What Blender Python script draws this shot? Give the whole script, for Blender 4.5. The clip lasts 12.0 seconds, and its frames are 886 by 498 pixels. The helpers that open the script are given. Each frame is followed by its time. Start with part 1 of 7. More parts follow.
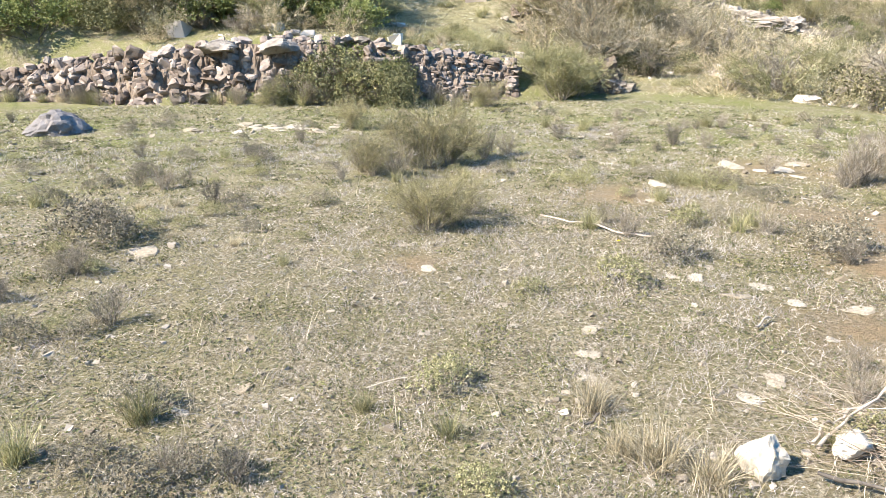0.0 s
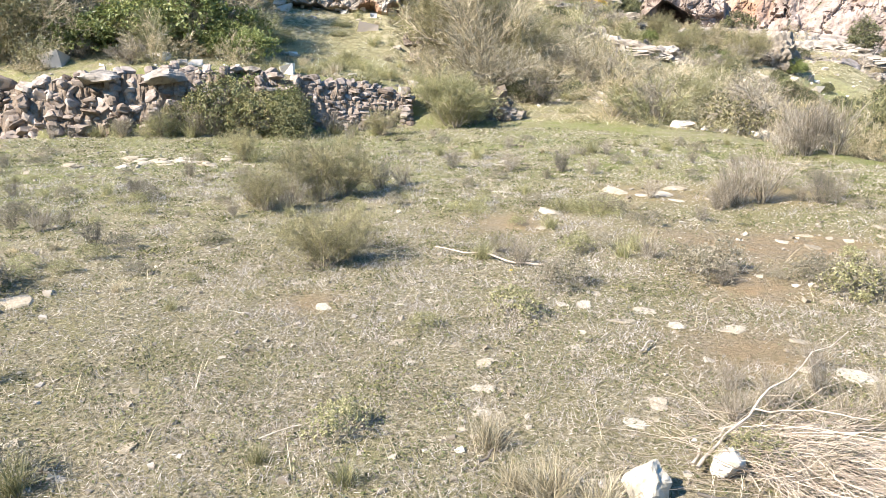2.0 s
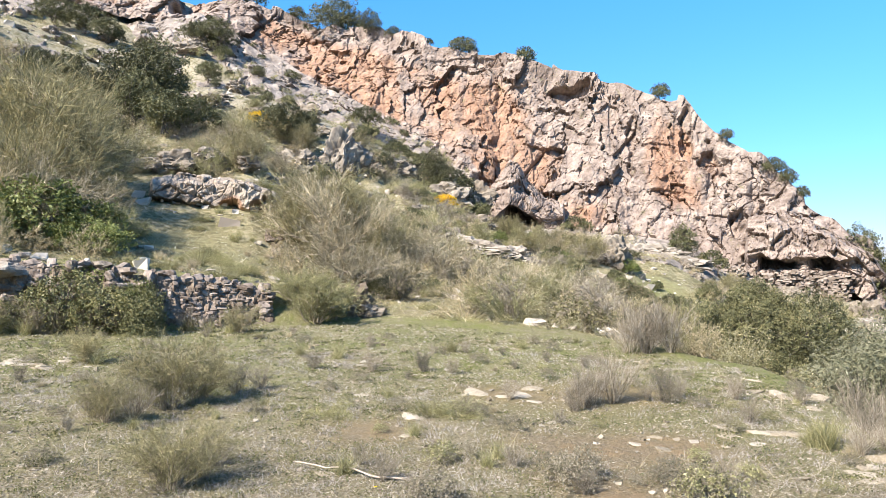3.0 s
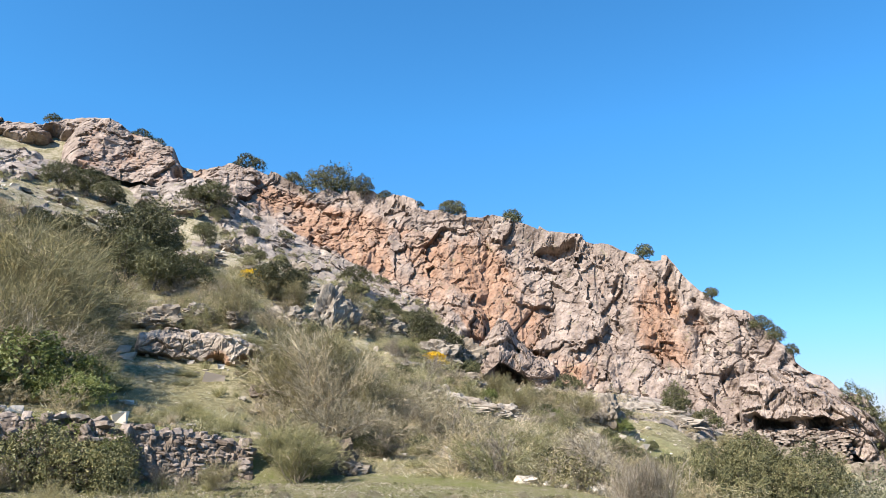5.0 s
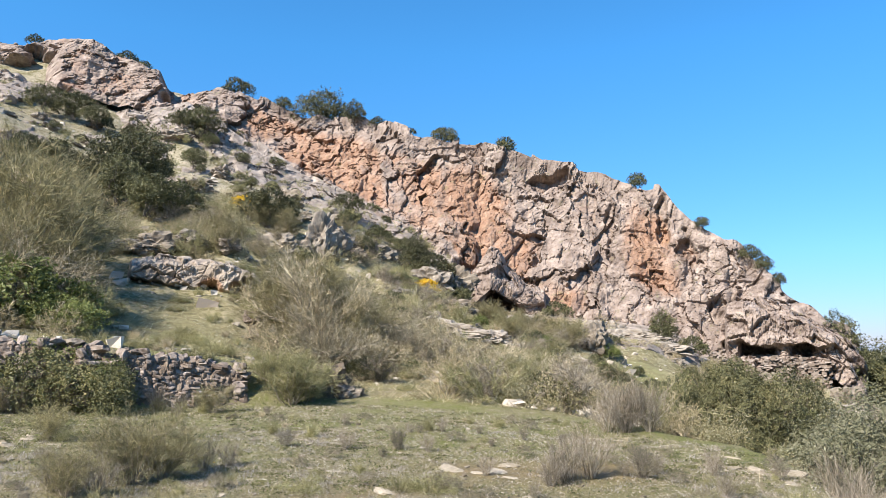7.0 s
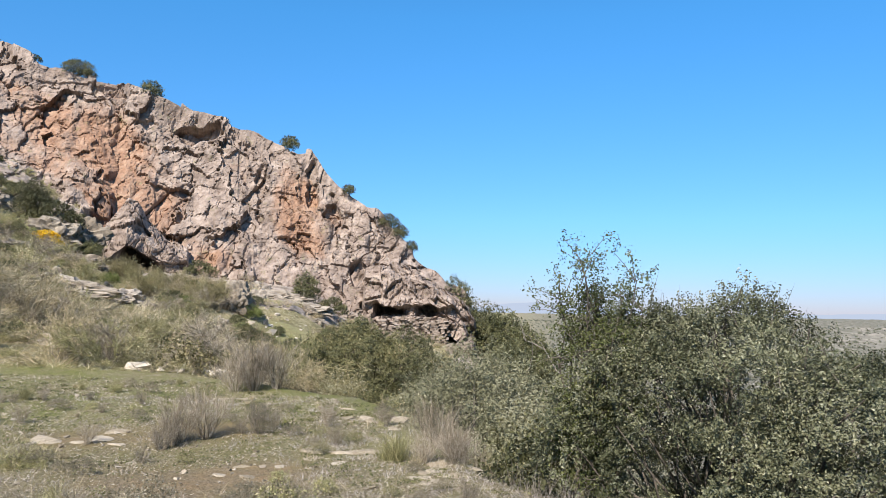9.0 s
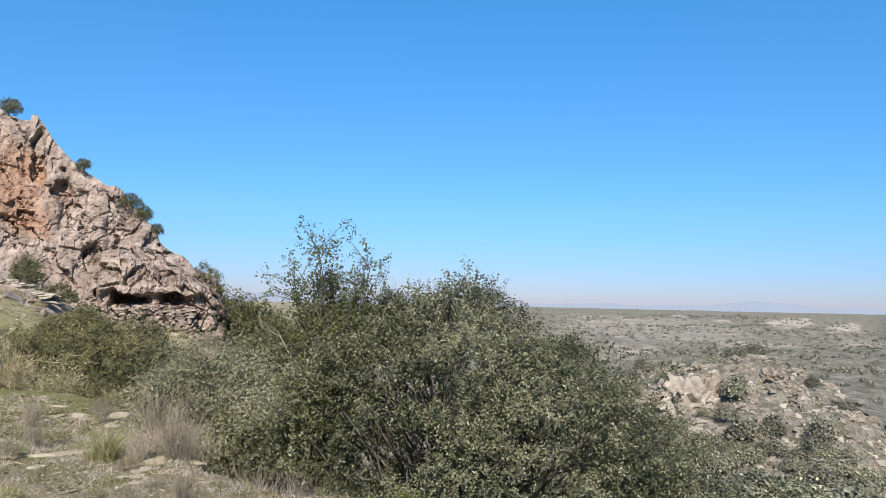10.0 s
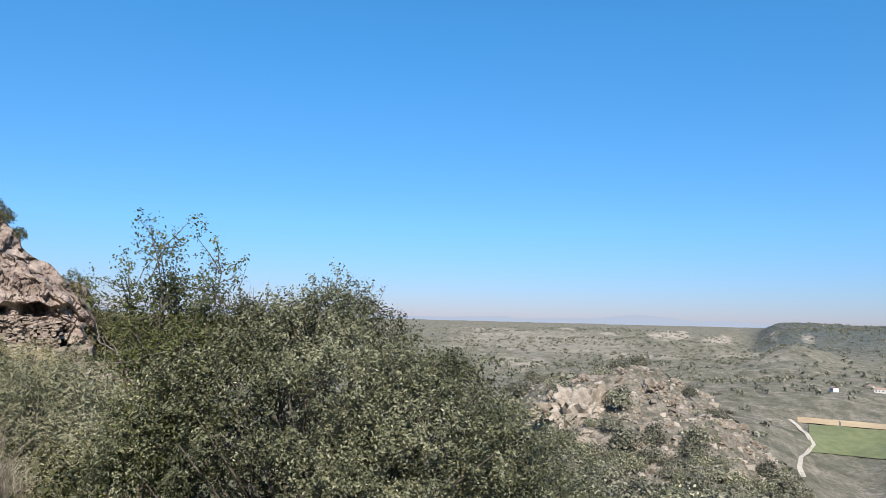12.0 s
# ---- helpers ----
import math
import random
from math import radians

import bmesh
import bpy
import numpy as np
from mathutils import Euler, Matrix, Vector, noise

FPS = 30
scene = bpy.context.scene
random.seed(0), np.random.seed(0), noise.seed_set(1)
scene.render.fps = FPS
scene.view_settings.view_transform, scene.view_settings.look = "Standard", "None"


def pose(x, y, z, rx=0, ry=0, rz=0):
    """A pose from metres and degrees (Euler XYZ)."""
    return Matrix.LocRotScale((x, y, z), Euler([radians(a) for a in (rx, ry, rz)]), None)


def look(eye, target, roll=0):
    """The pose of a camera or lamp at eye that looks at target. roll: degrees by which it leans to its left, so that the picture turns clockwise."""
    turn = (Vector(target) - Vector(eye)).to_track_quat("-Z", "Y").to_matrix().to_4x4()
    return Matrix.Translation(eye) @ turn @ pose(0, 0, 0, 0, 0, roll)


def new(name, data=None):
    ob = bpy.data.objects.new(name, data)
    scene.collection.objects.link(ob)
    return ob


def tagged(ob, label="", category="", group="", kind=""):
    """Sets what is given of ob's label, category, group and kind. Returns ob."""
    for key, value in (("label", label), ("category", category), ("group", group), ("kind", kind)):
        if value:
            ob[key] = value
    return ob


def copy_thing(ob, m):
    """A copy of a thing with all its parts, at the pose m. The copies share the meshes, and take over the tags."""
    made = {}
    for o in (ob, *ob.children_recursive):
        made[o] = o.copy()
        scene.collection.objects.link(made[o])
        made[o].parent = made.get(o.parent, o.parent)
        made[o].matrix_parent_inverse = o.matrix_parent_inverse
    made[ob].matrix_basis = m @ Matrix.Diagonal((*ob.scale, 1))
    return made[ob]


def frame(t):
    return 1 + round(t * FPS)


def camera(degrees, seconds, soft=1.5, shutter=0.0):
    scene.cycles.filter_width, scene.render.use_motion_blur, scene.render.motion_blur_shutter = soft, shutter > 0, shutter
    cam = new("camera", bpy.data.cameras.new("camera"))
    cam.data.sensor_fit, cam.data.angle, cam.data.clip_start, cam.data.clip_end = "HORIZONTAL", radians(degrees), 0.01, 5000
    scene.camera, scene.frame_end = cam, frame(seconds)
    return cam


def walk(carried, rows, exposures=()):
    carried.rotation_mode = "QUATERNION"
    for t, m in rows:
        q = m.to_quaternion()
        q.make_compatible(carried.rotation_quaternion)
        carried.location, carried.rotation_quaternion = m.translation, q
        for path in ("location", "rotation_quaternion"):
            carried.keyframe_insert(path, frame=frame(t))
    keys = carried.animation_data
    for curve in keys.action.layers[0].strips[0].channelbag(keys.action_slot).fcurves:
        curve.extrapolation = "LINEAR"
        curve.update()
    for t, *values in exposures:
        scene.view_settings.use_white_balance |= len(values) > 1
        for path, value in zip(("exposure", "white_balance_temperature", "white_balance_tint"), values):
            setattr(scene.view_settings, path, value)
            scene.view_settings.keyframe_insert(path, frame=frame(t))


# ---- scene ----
cam = camera(63.0, 12.0, soft=0.8)
PATH = [
    (0, (0.005, -0.009, 1.572), (-0.003, 1.910, 1.007), -0.6),
    (0.5, (0.03, -0.006, 1.575), (0.110, 1.910, 1.008), -1.1),
    (1, (0.049, -0.008, 1.573), (0.224, 1.902, 1.006), -1.4),
    (1.5, (0.062, -0.022, 1.581), (0.314, 1.879, 1.012), -1.6),
    (2, (0.06, -0.007, 1.647), (0.322, 1.911, 1.144), -0.6),
    (2.5, (0.067, 0.022, 1.723), (0.657, 1.914, 1.453), 1.0),
    (3, (0.028, 0.0, 1.808), (0.674, 1.892, 1.820), 0.6),
    (3.5, (0.022, -0.032, 1.652), (0.659, 1.833, 1.991), 0.8),
    (3.7, (0.038, -0.034, 1.647), (0.671, 1.809, 2.094), 0.4),
    (5.3, (0.076, -0.077, 1.608), (0.733, 1.758, 2.057), 0.5),
    (5.5, (0.081, -0.078, 1.616), (0.747, 1.766, 2.013), 0.6),
    (6, (0.112, -0.074, 1.602), (0.792, 1.781, 1.914), 0.5),
    (6.5, (0.089, -0.073, 1.608), (0.758, 1.792, 1.88), 0.5),
    (6.7, (0.089, -0.079, 1.622), (0.76, 1.787, 1.885), 0.6),
    (8.3, (0.181, -0.081, 1.6), (1.213, 1.622, 1.78), 1.3),
    (8.5, (0.208, -0.099, 1.603), (1.354, 1.532, 1.776), 1.3),
    (9, (0.336, -0.197, 1.594), (1.803, 1.152, 1.757), 1.0),
    (9.5, (0.429, -0.299, 1.602), (2.109, 0.772, 1.771), 1.1),
    (10, (0.505, -0.374, 1.578), (2.332, 0.426, 1.723), 1.2),
    (10.5, (0.848, -0.318, 1.572), (2.742, 0.302, 1.738), 0.8),
    (11, (1.096, -0.303, 1.585), (2.99, 0.306, 1.791), 0.9),
    (11.5, (1.292, -0.273, 1.592), (3.183, 0.342, 1.804), 0.9),
    (12, (1.438, -0.242, 1.56), (3.358, 0.287, 1.746), 1.4),
]
walk(cam, [(t, look(eye, target, roll)) for t, eye, target, roll in PATH],
     [(0, 1.84), (2.0, 1.84), (2.5, 1.76), (3.0, 1.52), (3.5, 1.38), (5.5, 1.2), (6.5, 1.2), (8.5, 1.06), (9.5, 0.9), (10.5, 0.8), (12.0, 0.8)])

# ---------- sun, sky, exposure ----------
SUN_AZ, SUN_EL = -114.0, 42.0      # degrees clockwise from +y, and above the horizon
world = bpy.data.worlds.new("sky")
scene.world = world
world.use_nodes = True
_wn = world.node_tree
_sky = _wn.nodes.new("ShaderNodeTexSky")
_sky.sky_type, _sky.sun_disc = "NISHITA", False
_sky.sun_elevation, _sky.sun_rotation = radians(SUN_EL), radians(SUN_AZ)
_sky.altitude, _sky.air_density, _sky.dust_density, _sky.ozone_density = 900, 1.0, 0.25, 2.0
_bg = _wn.nodes["Background"]
_bg.inputs["Strength"].default_value = 0.085
_tint = _wn.nodes.new("ShaderNodeMix")
_tint.data_type, _tint.blend_type = "RGBA", "MULTIPLY"
_tint.inputs[0].default_value = 1.0
_tc, _sep, _rise = (_wn.nodes.new(k) for k in ("ShaderNodeTexCoord", "ShaderNodeSeparateXYZ", "ShaderNodeValToRGB"))
_wn.links.new(_tc.outputs["Generated"], _sep.inputs[0])
_wn.links.new(_sep.outputs[2], _rise.inputs[0])
_stops = _rise.color_ramp.elements
_stops.new(0.12)
for _e, _p, _c in zip(_stops, (0.0, 0.12, 0.38), ((0.385, 0.415, 0.665), (0.4, 0.69, 0.98), (0.37, 1.0, 1.34))):
    _e.position, _e.color = _p, (*_c, 1)
_wn.links.new(_rise.outputs[0], _tint.inputs[7])
_wn.links.new(_sky.outputs[0], _tint.inputs[6])
_wn.links.new(_tint.outputs[2], _bg.inputs["Color"])
_sun = bpy.data.lights.new("sun", "SUN")
_sun.energy, _sun.angle, _sun.color = 5.0, radians(0.5), (1.0, 0.91, 0.815)
sun = new("sun", _sun)
_sd = Vector((math.sin(radians(SUN_AZ)) * math.cos(radians(SUN_EL)), math.cos(radians(SUN_AZ)) * math.cos(radians(SUN_EL)), math.sin(radians(SUN_EL))))
sun.matrix_world = look(_sd * 60, (0, 0, 0))

# ---------- numeric noise ----------
def _hash(i, j, k, seed):
    n = (i.astype(np.int64) * 374761393 + j.astype(np.int64) * 668265263 + k.astype(np.int64) * 1274126177 + seed * 974711) & 0xFFFFFFFF
    n = ((n ^ (n >> 13)) * 1103515245) & 0xFFFFFFFF
    n = ((n ^ (n >> 16)) * 668265263) & 0xFFFFFFFF
    return ((n ^ (n >> 15)) & 0xFFFFFF) / float(0xFFFFFF)


def vnoise(x, y, z=0.0, seed=0):
    """Smooth value noise, -1 to 1."""
    x, y, z = np.broadcast_arrays(np.asarray(x, float), y, z)
    i, j, k = np.floor(x), np.floor(y), np.floor(z)
    fx, fy, fz = x - i, y - j, z - k
    fx, fy, fz = (f * f * (3 - 2 * f) for f in (fx, fy, fz))
    out = 0
    for a in (0, 1):
        for b in (0, 1):
            for c in (0, 1):
                w = (fx if a else 1 - fx) * (fy if b else 1 - fy) * (fz if c else 1 - fz)
                out = out + w * _hash(i + a, j + b, k + c, seed)
    return out * 2 - 1


def fbm(x, y, z=0.0, octaves=4, seed=0, gain=0.5):
    out, amp = 0, 1.0
    for o in range(octaves):
        out = out + amp * vnoise(x * 2.03 ** o + 17.3 * o, y * 2.03 ** o - 9.1 * o, z * 2.03 ** o + 4.7 * o, seed + o)
        amp *= gain
    return out


def cells(x, y, z, seed=0):
    """Cellular noise: nearest distance, edge distance, the cell's own value and a second one."""
    i, j, k = np.floor(x), np.floor(y), np.floor(z)
    f1, f2 = np.full(x.shape, 9.0), np.full(x.shape, 9.0)
    own, own2 = np.zeros(x.shape), np.zeros(x.shape)
    for a in (-1, 0, 1):
        for b in (-1, 0, 1):
            for c in (-1, 0, 1):
                u, v, w = i + a, j + b, k + c
                d = np.sqrt((u + _hash(u, v, w, seed) - x) ** 2 + (v + _hash(u, v, w, seed + 1) - y) ** 2 + (w + _hash(u, v, w, seed + 2) - z) ** 2)
                near = d < f1
                f2 = np.where(near, f1, np.minimum(f2, d))
                own, own2 = np.where(near, _hash(u, v, w, seed + 3), own), np.where(near, _hash(u, v, w, seed + 4), own2)
                f1 = np.where(near, d, f1)
    return f1, f2 - f1, own, own2


def sstep(a, b, x):
    t = np.clip((x - a) / (b - a), 0, 1)
    return t * t * (3 - 2 * t)


# ---------- mesh helpers ----------
def array_mesh(name, v, f, smooth=False):
    v, f = np.asarray(v, np.float32), np.asarray(f, np.int32)
    me = bpy.data.meshes.new(name)
    me.vertices.add(len(v))
    me.vertices.foreach_set("co", v.ravel())
    me.loops.add(f.size)
    me.loops.foreach_set("vertex_index", f.ravel())
    me.polygons.add(len(f))
    me.polygons.foreach_set("loop_start", np.arange(len(f), dtype=np.int32) * f.shape[1])
    me.polygons.foreach_set("use_smooth", np.full(len(f), smooth))
    me.update(calc_edges=True)
    me.validate()
    return me


def thing(name, mesh, material, label="", category="", group="", kind="", parent=None):
    ob = new(name, mesh)
    if material is not None:
        mesh.materials.clear()
        mesh.materials.append(material)
    if parent is not None:
        ob.parent = parent
    return tagged(ob, label, category, group, kind)


def base(name, x, y, z, label, category, group="", kind=""):
    ob = new(name)
    ob.empty_display_size = 0.2
    ob.matrix_basis = pose(x, y, z)
    return tagged(ob, label, category, group, kind)


def join(parts):
    """One vertex and one face array from several (with faces of one length)."""
    n, vs, fs = 0, [], []
    for v, f in parts:
        if len(v):
            vs.append(v)
            fs.append(np.asarray(f) + n)
            n += len(v)
    return np.concatenate(vs), np.concatenate(fs)


def unit(a):
    return a / np.maximum(np.linalg.norm(a, axis=-1, keepdims=True), 1e-9)


def leaf_quads(rng, p, n, length, width):
    """A pointed four-cornered leaf at each point p, facing about n."""
    m = len(p)
    t = unit(np.cross(n, rng.normal(size=(m, 3))))
    b = unit(np.cross(n, t))
    length, width = (np.broadcast_to(np.asarray(s, float), (m,))[:, None] for s in (length, width))
    v = np.stack([p - t * length * 0.5, p + b * width * 0.5 + n * width * 0.15, p + t * length * 0.5, p - b * width * 0.5 + n * width * 0.15], 1).reshape(-1, 3)
    return v, np.arange(m * 4).reshape(-1, 4)


def blades(rng, p, d, length, width, droop=0.3, segs=2):
    """Tapered bent ribbons from the points p along d."""
    m = len(p)
    length, width, droop = (np.broadcast_to(np.asarray(s, float), (m,))[:, None] for s in (length, width, droop))
    side = unit(np.cross(d, rng.normal(size=(m, 3))))
    rows = []
    for s in range(segs + 1):
        q = s / segs
        c = p + d * length * q + np.array([0, 0, -1.0]) * (droop * length * q * q)
        w = width * (1 - 0.85 * q)
        rows += [c - side * w * 0.5, c + side * w * 0.5]
    v = np.stack(rows, 1)
    k = 2 * (segs + 1)
    f = [np.stack([np.arange(m) * k + 2 * s + o for o in (0, 1, 3, 2)], 1) for s in range(segs)]
    return v.reshape(-1, 3), np.concatenate(f)


def tube(path, radii, sides=5):
    """A tube of quads along a path."""
    path, radii = np.asarray(path, float), np.asarray(radii, float)
    d = unit(np.gradient(path, axis=0))
    ref = np.where(np.abs(d[:, 2:3]) > 0.9, [[1.0, 0, 0]], [[0, 0, 1.0]])
    a = unit(np.cross(d, ref))
    b = np.cross(d, a)
    ang = np.arange(sides) * 2 * np.pi / sides
    ring = path[:, None] + radii[:, None, None] * (np.cos(ang)[None, :, None] * a[:, None] + np.sin(ang)[None, :, None] * b[:, None])
    n, f = len(path), []
    for i in range(n - 1):
        for s in range(sides):
            f.append((i * sides + s, i * sides + (s + 1) % sides, (i + 1) * sides + (s + 1) % sides, (i + 1) * sides + s))
    return ring.reshape(-1, 3), np.array(f)


def crooked(rng, start, end, wobble, n=6):
    start, end = np.asarray(start, float), np.asarray(end, float)
    q = np.linspace(0, 1, n)[:, None]
    off = np.cumsum(rng.normal(size=(n, 3)), 0) * wobble
    off -= off[0] + (off[-1] - off[0]) * q * 0.6
    return start + (end - start) * q + off


# ---------- materials ----------
def material(name):
    m = bpy.data.materials.new(name)
    m.use_nodes = True
    return m, m.node_tree, m.node_tree.nodes["Principled BSDF"]


def node(nt, kind, links=None, operation="", blend="", clamp=False):
    n = nt.nodes.new(kind)
    if operation:
        n.operation = operation
    if blend:
        n.data_type, n.blend_type = "RGBA", blend
    if clamp:
        n.clamp = True
    for k, v in (links or {}).items():
        if isinstance(v, bpy.types.NodeSocket):
            nt.links.new(v, n.inputs[k])
        else:
            n.inputs[k].default_value = v
    return n


def ramp(nt, fac, stops):
    r = node(nt, "ShaderNodeValToRGB", {0: fac})
    e = r.color_ramp.elements
    while len(e) < len(stops):
        e.new(0.5)
    for el, (p, c) in zip(e, stops):
        el.position, el.color = p, (*c, 1)
    return r.outputs[0]


def tex(nt, scale, detail=5.0, rough=0.6, stretch=(1, 1, 1), dist=0.0):
    co = node(nt, "ShaderNodeTexCoord").outputs["Object"]
    mp = node(nt, "ShaderNodeMapping", {"Vector": co, "Scale": stretch}).outputs[0]
    return node(nt, "ShaderNodeTexNoise", {"Vector": mp, "Scale": scale, "Detail": detail, "Roughness": rough, "Distortion": dist}).outputs[0]


def mix(nt, fac, a, b, blend="MIX"):
    n = node(nt, "ShaderNodeMix", None, blend=blend)
    for sock, v in ((n.inputs[0], fac), (n.inputs[6], a), (n.inputs[7], b)):
        if isinstance(v, bpy.types.NodeSocket):
            nt.links.new(v, sock)
        else:
            sock.default_value = v if isinstance(v, float) else (*v, 1)
    return n.outputs[2]


def step(nt, v, lo, hi):
    return node(nt, "ShaderNodeMapRange", {"Value": v, "From Min": lo, "From Max": hi}, clamp=True).outputs[0]


def bump(nt, p, height, strength, distance):
    b = node(nt, "ShaderNodeBump", {"Height": height, "Strength": strength, "Distance": distance})
    nt.links.new(b.outputs[0], p.inputs["Normal"])


def leaf_material(name, stops, rough=0.55, through_light=0.25, vary=0.25, sprig=0.0):
    """Varies from leaf to leaf, from sprig to sprig where the mesh names sprigs, and from plant to plant."""
    m, nt, p = material(name)
    isl = node(nt, "ShaderNodeNewGeometry").outputs["Random Per Island"]
    if sprig:
        a = nt.nodes.new("ShaderNodeAttribute")
        a.attribute_name = "sprig"
        isl = node(nt, "ShaderNodeMix", {0: sprig, 2: isl, 3: a.outputs["Fac"]}).outputs[0]
    c = ramp(nt, isl, stops)
    rnd = node(nt, "ShaderNodeObjectInfo").outputs["Random"]
    val = node(nt, "ShaderNodeMapRange", {"Value": rnd, "To Min": 1 - vary, "To Max": 1 + vary}).outputs[0]
    c = node(nt, "ShaderNodeHueSaturation", {"Color": c, "Value": val}).outputs[0]
    nt.links.new(c, p.inputs["Base Color"])
    p.inputs["Roughness"].default_value = rough
    p.inputs["Specular IOR Level"].default_value = 0.35
    tr = node(nt, "ShaderNodeBsdfTranslucent", {"Color": c})
    ms = node(nt, "ShaderNodeMixShader", {0: through_light, 1: p.outputs[0], 2: tr.outputs[0]})
    nt.links.new(ms.outputs[0], nt.nodes["Material Output"].inputs[0])
    return m


def bark_material(name, dark, light):
    m, nt, p = material(name)
    n = tex(nt, 14.0, 6, 0.7, (1, 1, 0.25))
    nt.links.new(ramp(nt, n, [(0.3, dark), (0.7, light)]), p.inputs["Base Color"])
    p.inputs["Roughness"].default_value = 0.9
    bump(nt, p, n, 0.5, 0.01)
    return m


def stone_material(name, stops, scale=3.0, speck=22.0, lichen=0.35, vary=0.22, relief=0.04):
    """Weathered limestone, with lichen blotches and fine pitting."""
    m, nt, p = material(name)
    n = tex(nt, scale, 8, 0.65)
    c = ramp(nt, n, stops)
    spot = step(nt, tex(nt, scale * 3.3, 4, 0.6), 0.55, 0.68)
    spot = node(nt, "ShaderNodeMath", {0: spot, 1: lichen}, operation="MULTIPLY").outputs[0]
    c = mix(nt, spot, c, (0.13, 0.125, 0.11))
    grain = tex(nt, speck, 8, 0.75)
    c = mix(nt, 1.0, c, ramp(nt, grain, [(0.3, (0.55, 0.53, 0.51)), (0.43, (0.95, 0.94, 0.92)), (0.6, (1.08, 1.08, 1.06)), (0.78, (1.35, 1.33, 1.29))]), "MULTIPLY")
    rnd = node(nt, "ShaderNodeObjectInfo").outputs["Random"]
    val = node(nt, "ShaderNodeMapRange", {"Value": rnd, "To Min": 1 - vary, "To Max": 1 + vary}).outputs[0]
    sat = node(nt, "ShaderNodeMapRange", {"Value": node(nt, "ShaderNodeMath", {0: rnd, 1: 7.31}, operation="MULTIPLY").outputs[0], "From Max": 7.31, "To Min": 1.2, "To Max": 0.85}).outputs[0]
    c = node(nt, "ShaderNodeHueSaturation", {"Color": c, "Value": val, "Saturation": sat}).outputs[0]
    nt.links.new(c, p.inputs["Base Color"])
    p.inputs["Roughness"].default_value = 0.92
    p.inputs["Specular IOR Level"].default_value = 0.2
    bump(nt, p, grain, 1.0, relief)
    return m


M_WHITE = stone_material("pale_limestone", [(0.3, (0.24, 0.2, 0.145)), (0.55, (0.345, 0.3, 0.23)), (0.75, (0.46, 0.41, 0.335))], 6.0, 30.0, 0.25, 0.25, 0.006)
M_CHALK = stone_material("chalk_white_limestone", [(0.3, (0.34, 0.3, 0.235)), (0.6, (0.5, 0.452, 0.372))], 6.0, 40.0, 0.3, 0.1, 0.004)
M_GREY = stone_material("grey_limestone", [(0.3, (0.13, 0.108, 0.085)), (0.5, (0.235, 0.205, 0.17)), (0.7, (0.36, 0.32, 0.27))], 1.8, 8.0, 0.6, 0.25, 0.045)
M_WALL = stone_material("wall_stone", [(0.25, (0.11, 0.086, 0.07)), (0.5, (0.215, 0.176, 0.148)), (0.75, (0.36, 0.308, 0.262))], 2.2, 7.0, 0.5, 0.35, 0.022)
M_SLATE = stone_material("blue_grey_stone", [(0.3, (0.11, 0.1, 0.096)), (0.6, (0.2, 0.185, 0.178)), (0.8, (0.3, 0.28, 0.265))], 4.0, 20.0, 0.2, 0.1, 0.015)
M_BARK = bark_material("grey_bark", (0.04, 0.033, 0.026), (0.15, 0.13, 0.105))
M_GREYBARK = bark_material("weathered_grey_bark", (0.09, 0.078, 0.065), (0.27, 0.24, 0.205))
M_TWIG = bark_material("bleached_wood", (0.2, 0.16, 0.12), (0.5, 0.43, 0.34))
M_OAK = leaf_material("evergreen_leaf", [(0.0, (0.0174, 0.021, 0.0102)), (0.4, (0.0611, 0.0672, 0.0349)), (0.75, (0.131, 0.136, 0.0784)), (1.0, (0.235, 0.238, 0.159))], 0.45, 0.12, sprig=0.6)
M_DARKLEAF = leaf_material("dark_leaf", [(0.0, (0.04, 0.045, 0.018)), (0.6, (0.1, 0.1, 0.042)), (1.0, (0.2, 0.19, 0.09))], 0.5, 0.15, sprig=0.6)
M_GREENLEAF = leaf_material("bright_leaf", [(0.0, (0.07, 0.09, 0.022)), (0.6, (0.18, 0.205, 0.06)), (1.0, (0.32, 0.34, 0.13))], 0.5, 0.3, sprig=0.6)
M_SILVER = leaf_material("silvery_leaf", [(0.0, (0.11, 0.11, 0.0586)), (0.6, (0.243, 0.239, 0.147)), (1.0, (0.395, 0.381, 0.271))], 0.6, 0.3, sprig=0.6)
M_BROOM = leaf_material("broom_stem", [(0.0, (0.125, 0.11, 0.056)), (0.5, (0.294, 0.248, 0.14)), (0.85, (0.45, 0.375, 0.242)), (1.0, (0.589, 0.495, 0.375))], 0.7, 0.25)
M_BROOMOLIVE = leaf_material("olive_broom_stem", [(0.0, (0.0819, 0.078, 0.0346)), (0.5, (0.204, 0.185, 0.0901)), (1.0, (0.373, 0.321, 0.179))], 0.7, 0.25)
M_BROOMGREEN = leaf_material("green_broom_stem", [(0.0, (0.12, 0.118, 0.0484)), (0.6, (0.27, 0.258, 0.121)), (1.0, (0.456, 0.414, 0.235))], 0.7, 0.25)
M_GREYTWIG = leaf_material("grey_twig", [(0.0, (0.0975, 0.0803, 0.0536)), (0.5, (0.21, 0.18, 0.134)), (1.0, (0.37, 0.327, 0.263))], 0.85, 0.1)
M_DEAD = leaf_material("dead_twig", [(0.0, (0.14, 0.105, 0.075)), (0.5, (0.3, 0.245, 0.185)), (1.0, (0.5, 0.43, 0.33))], 0.85, 0.05)
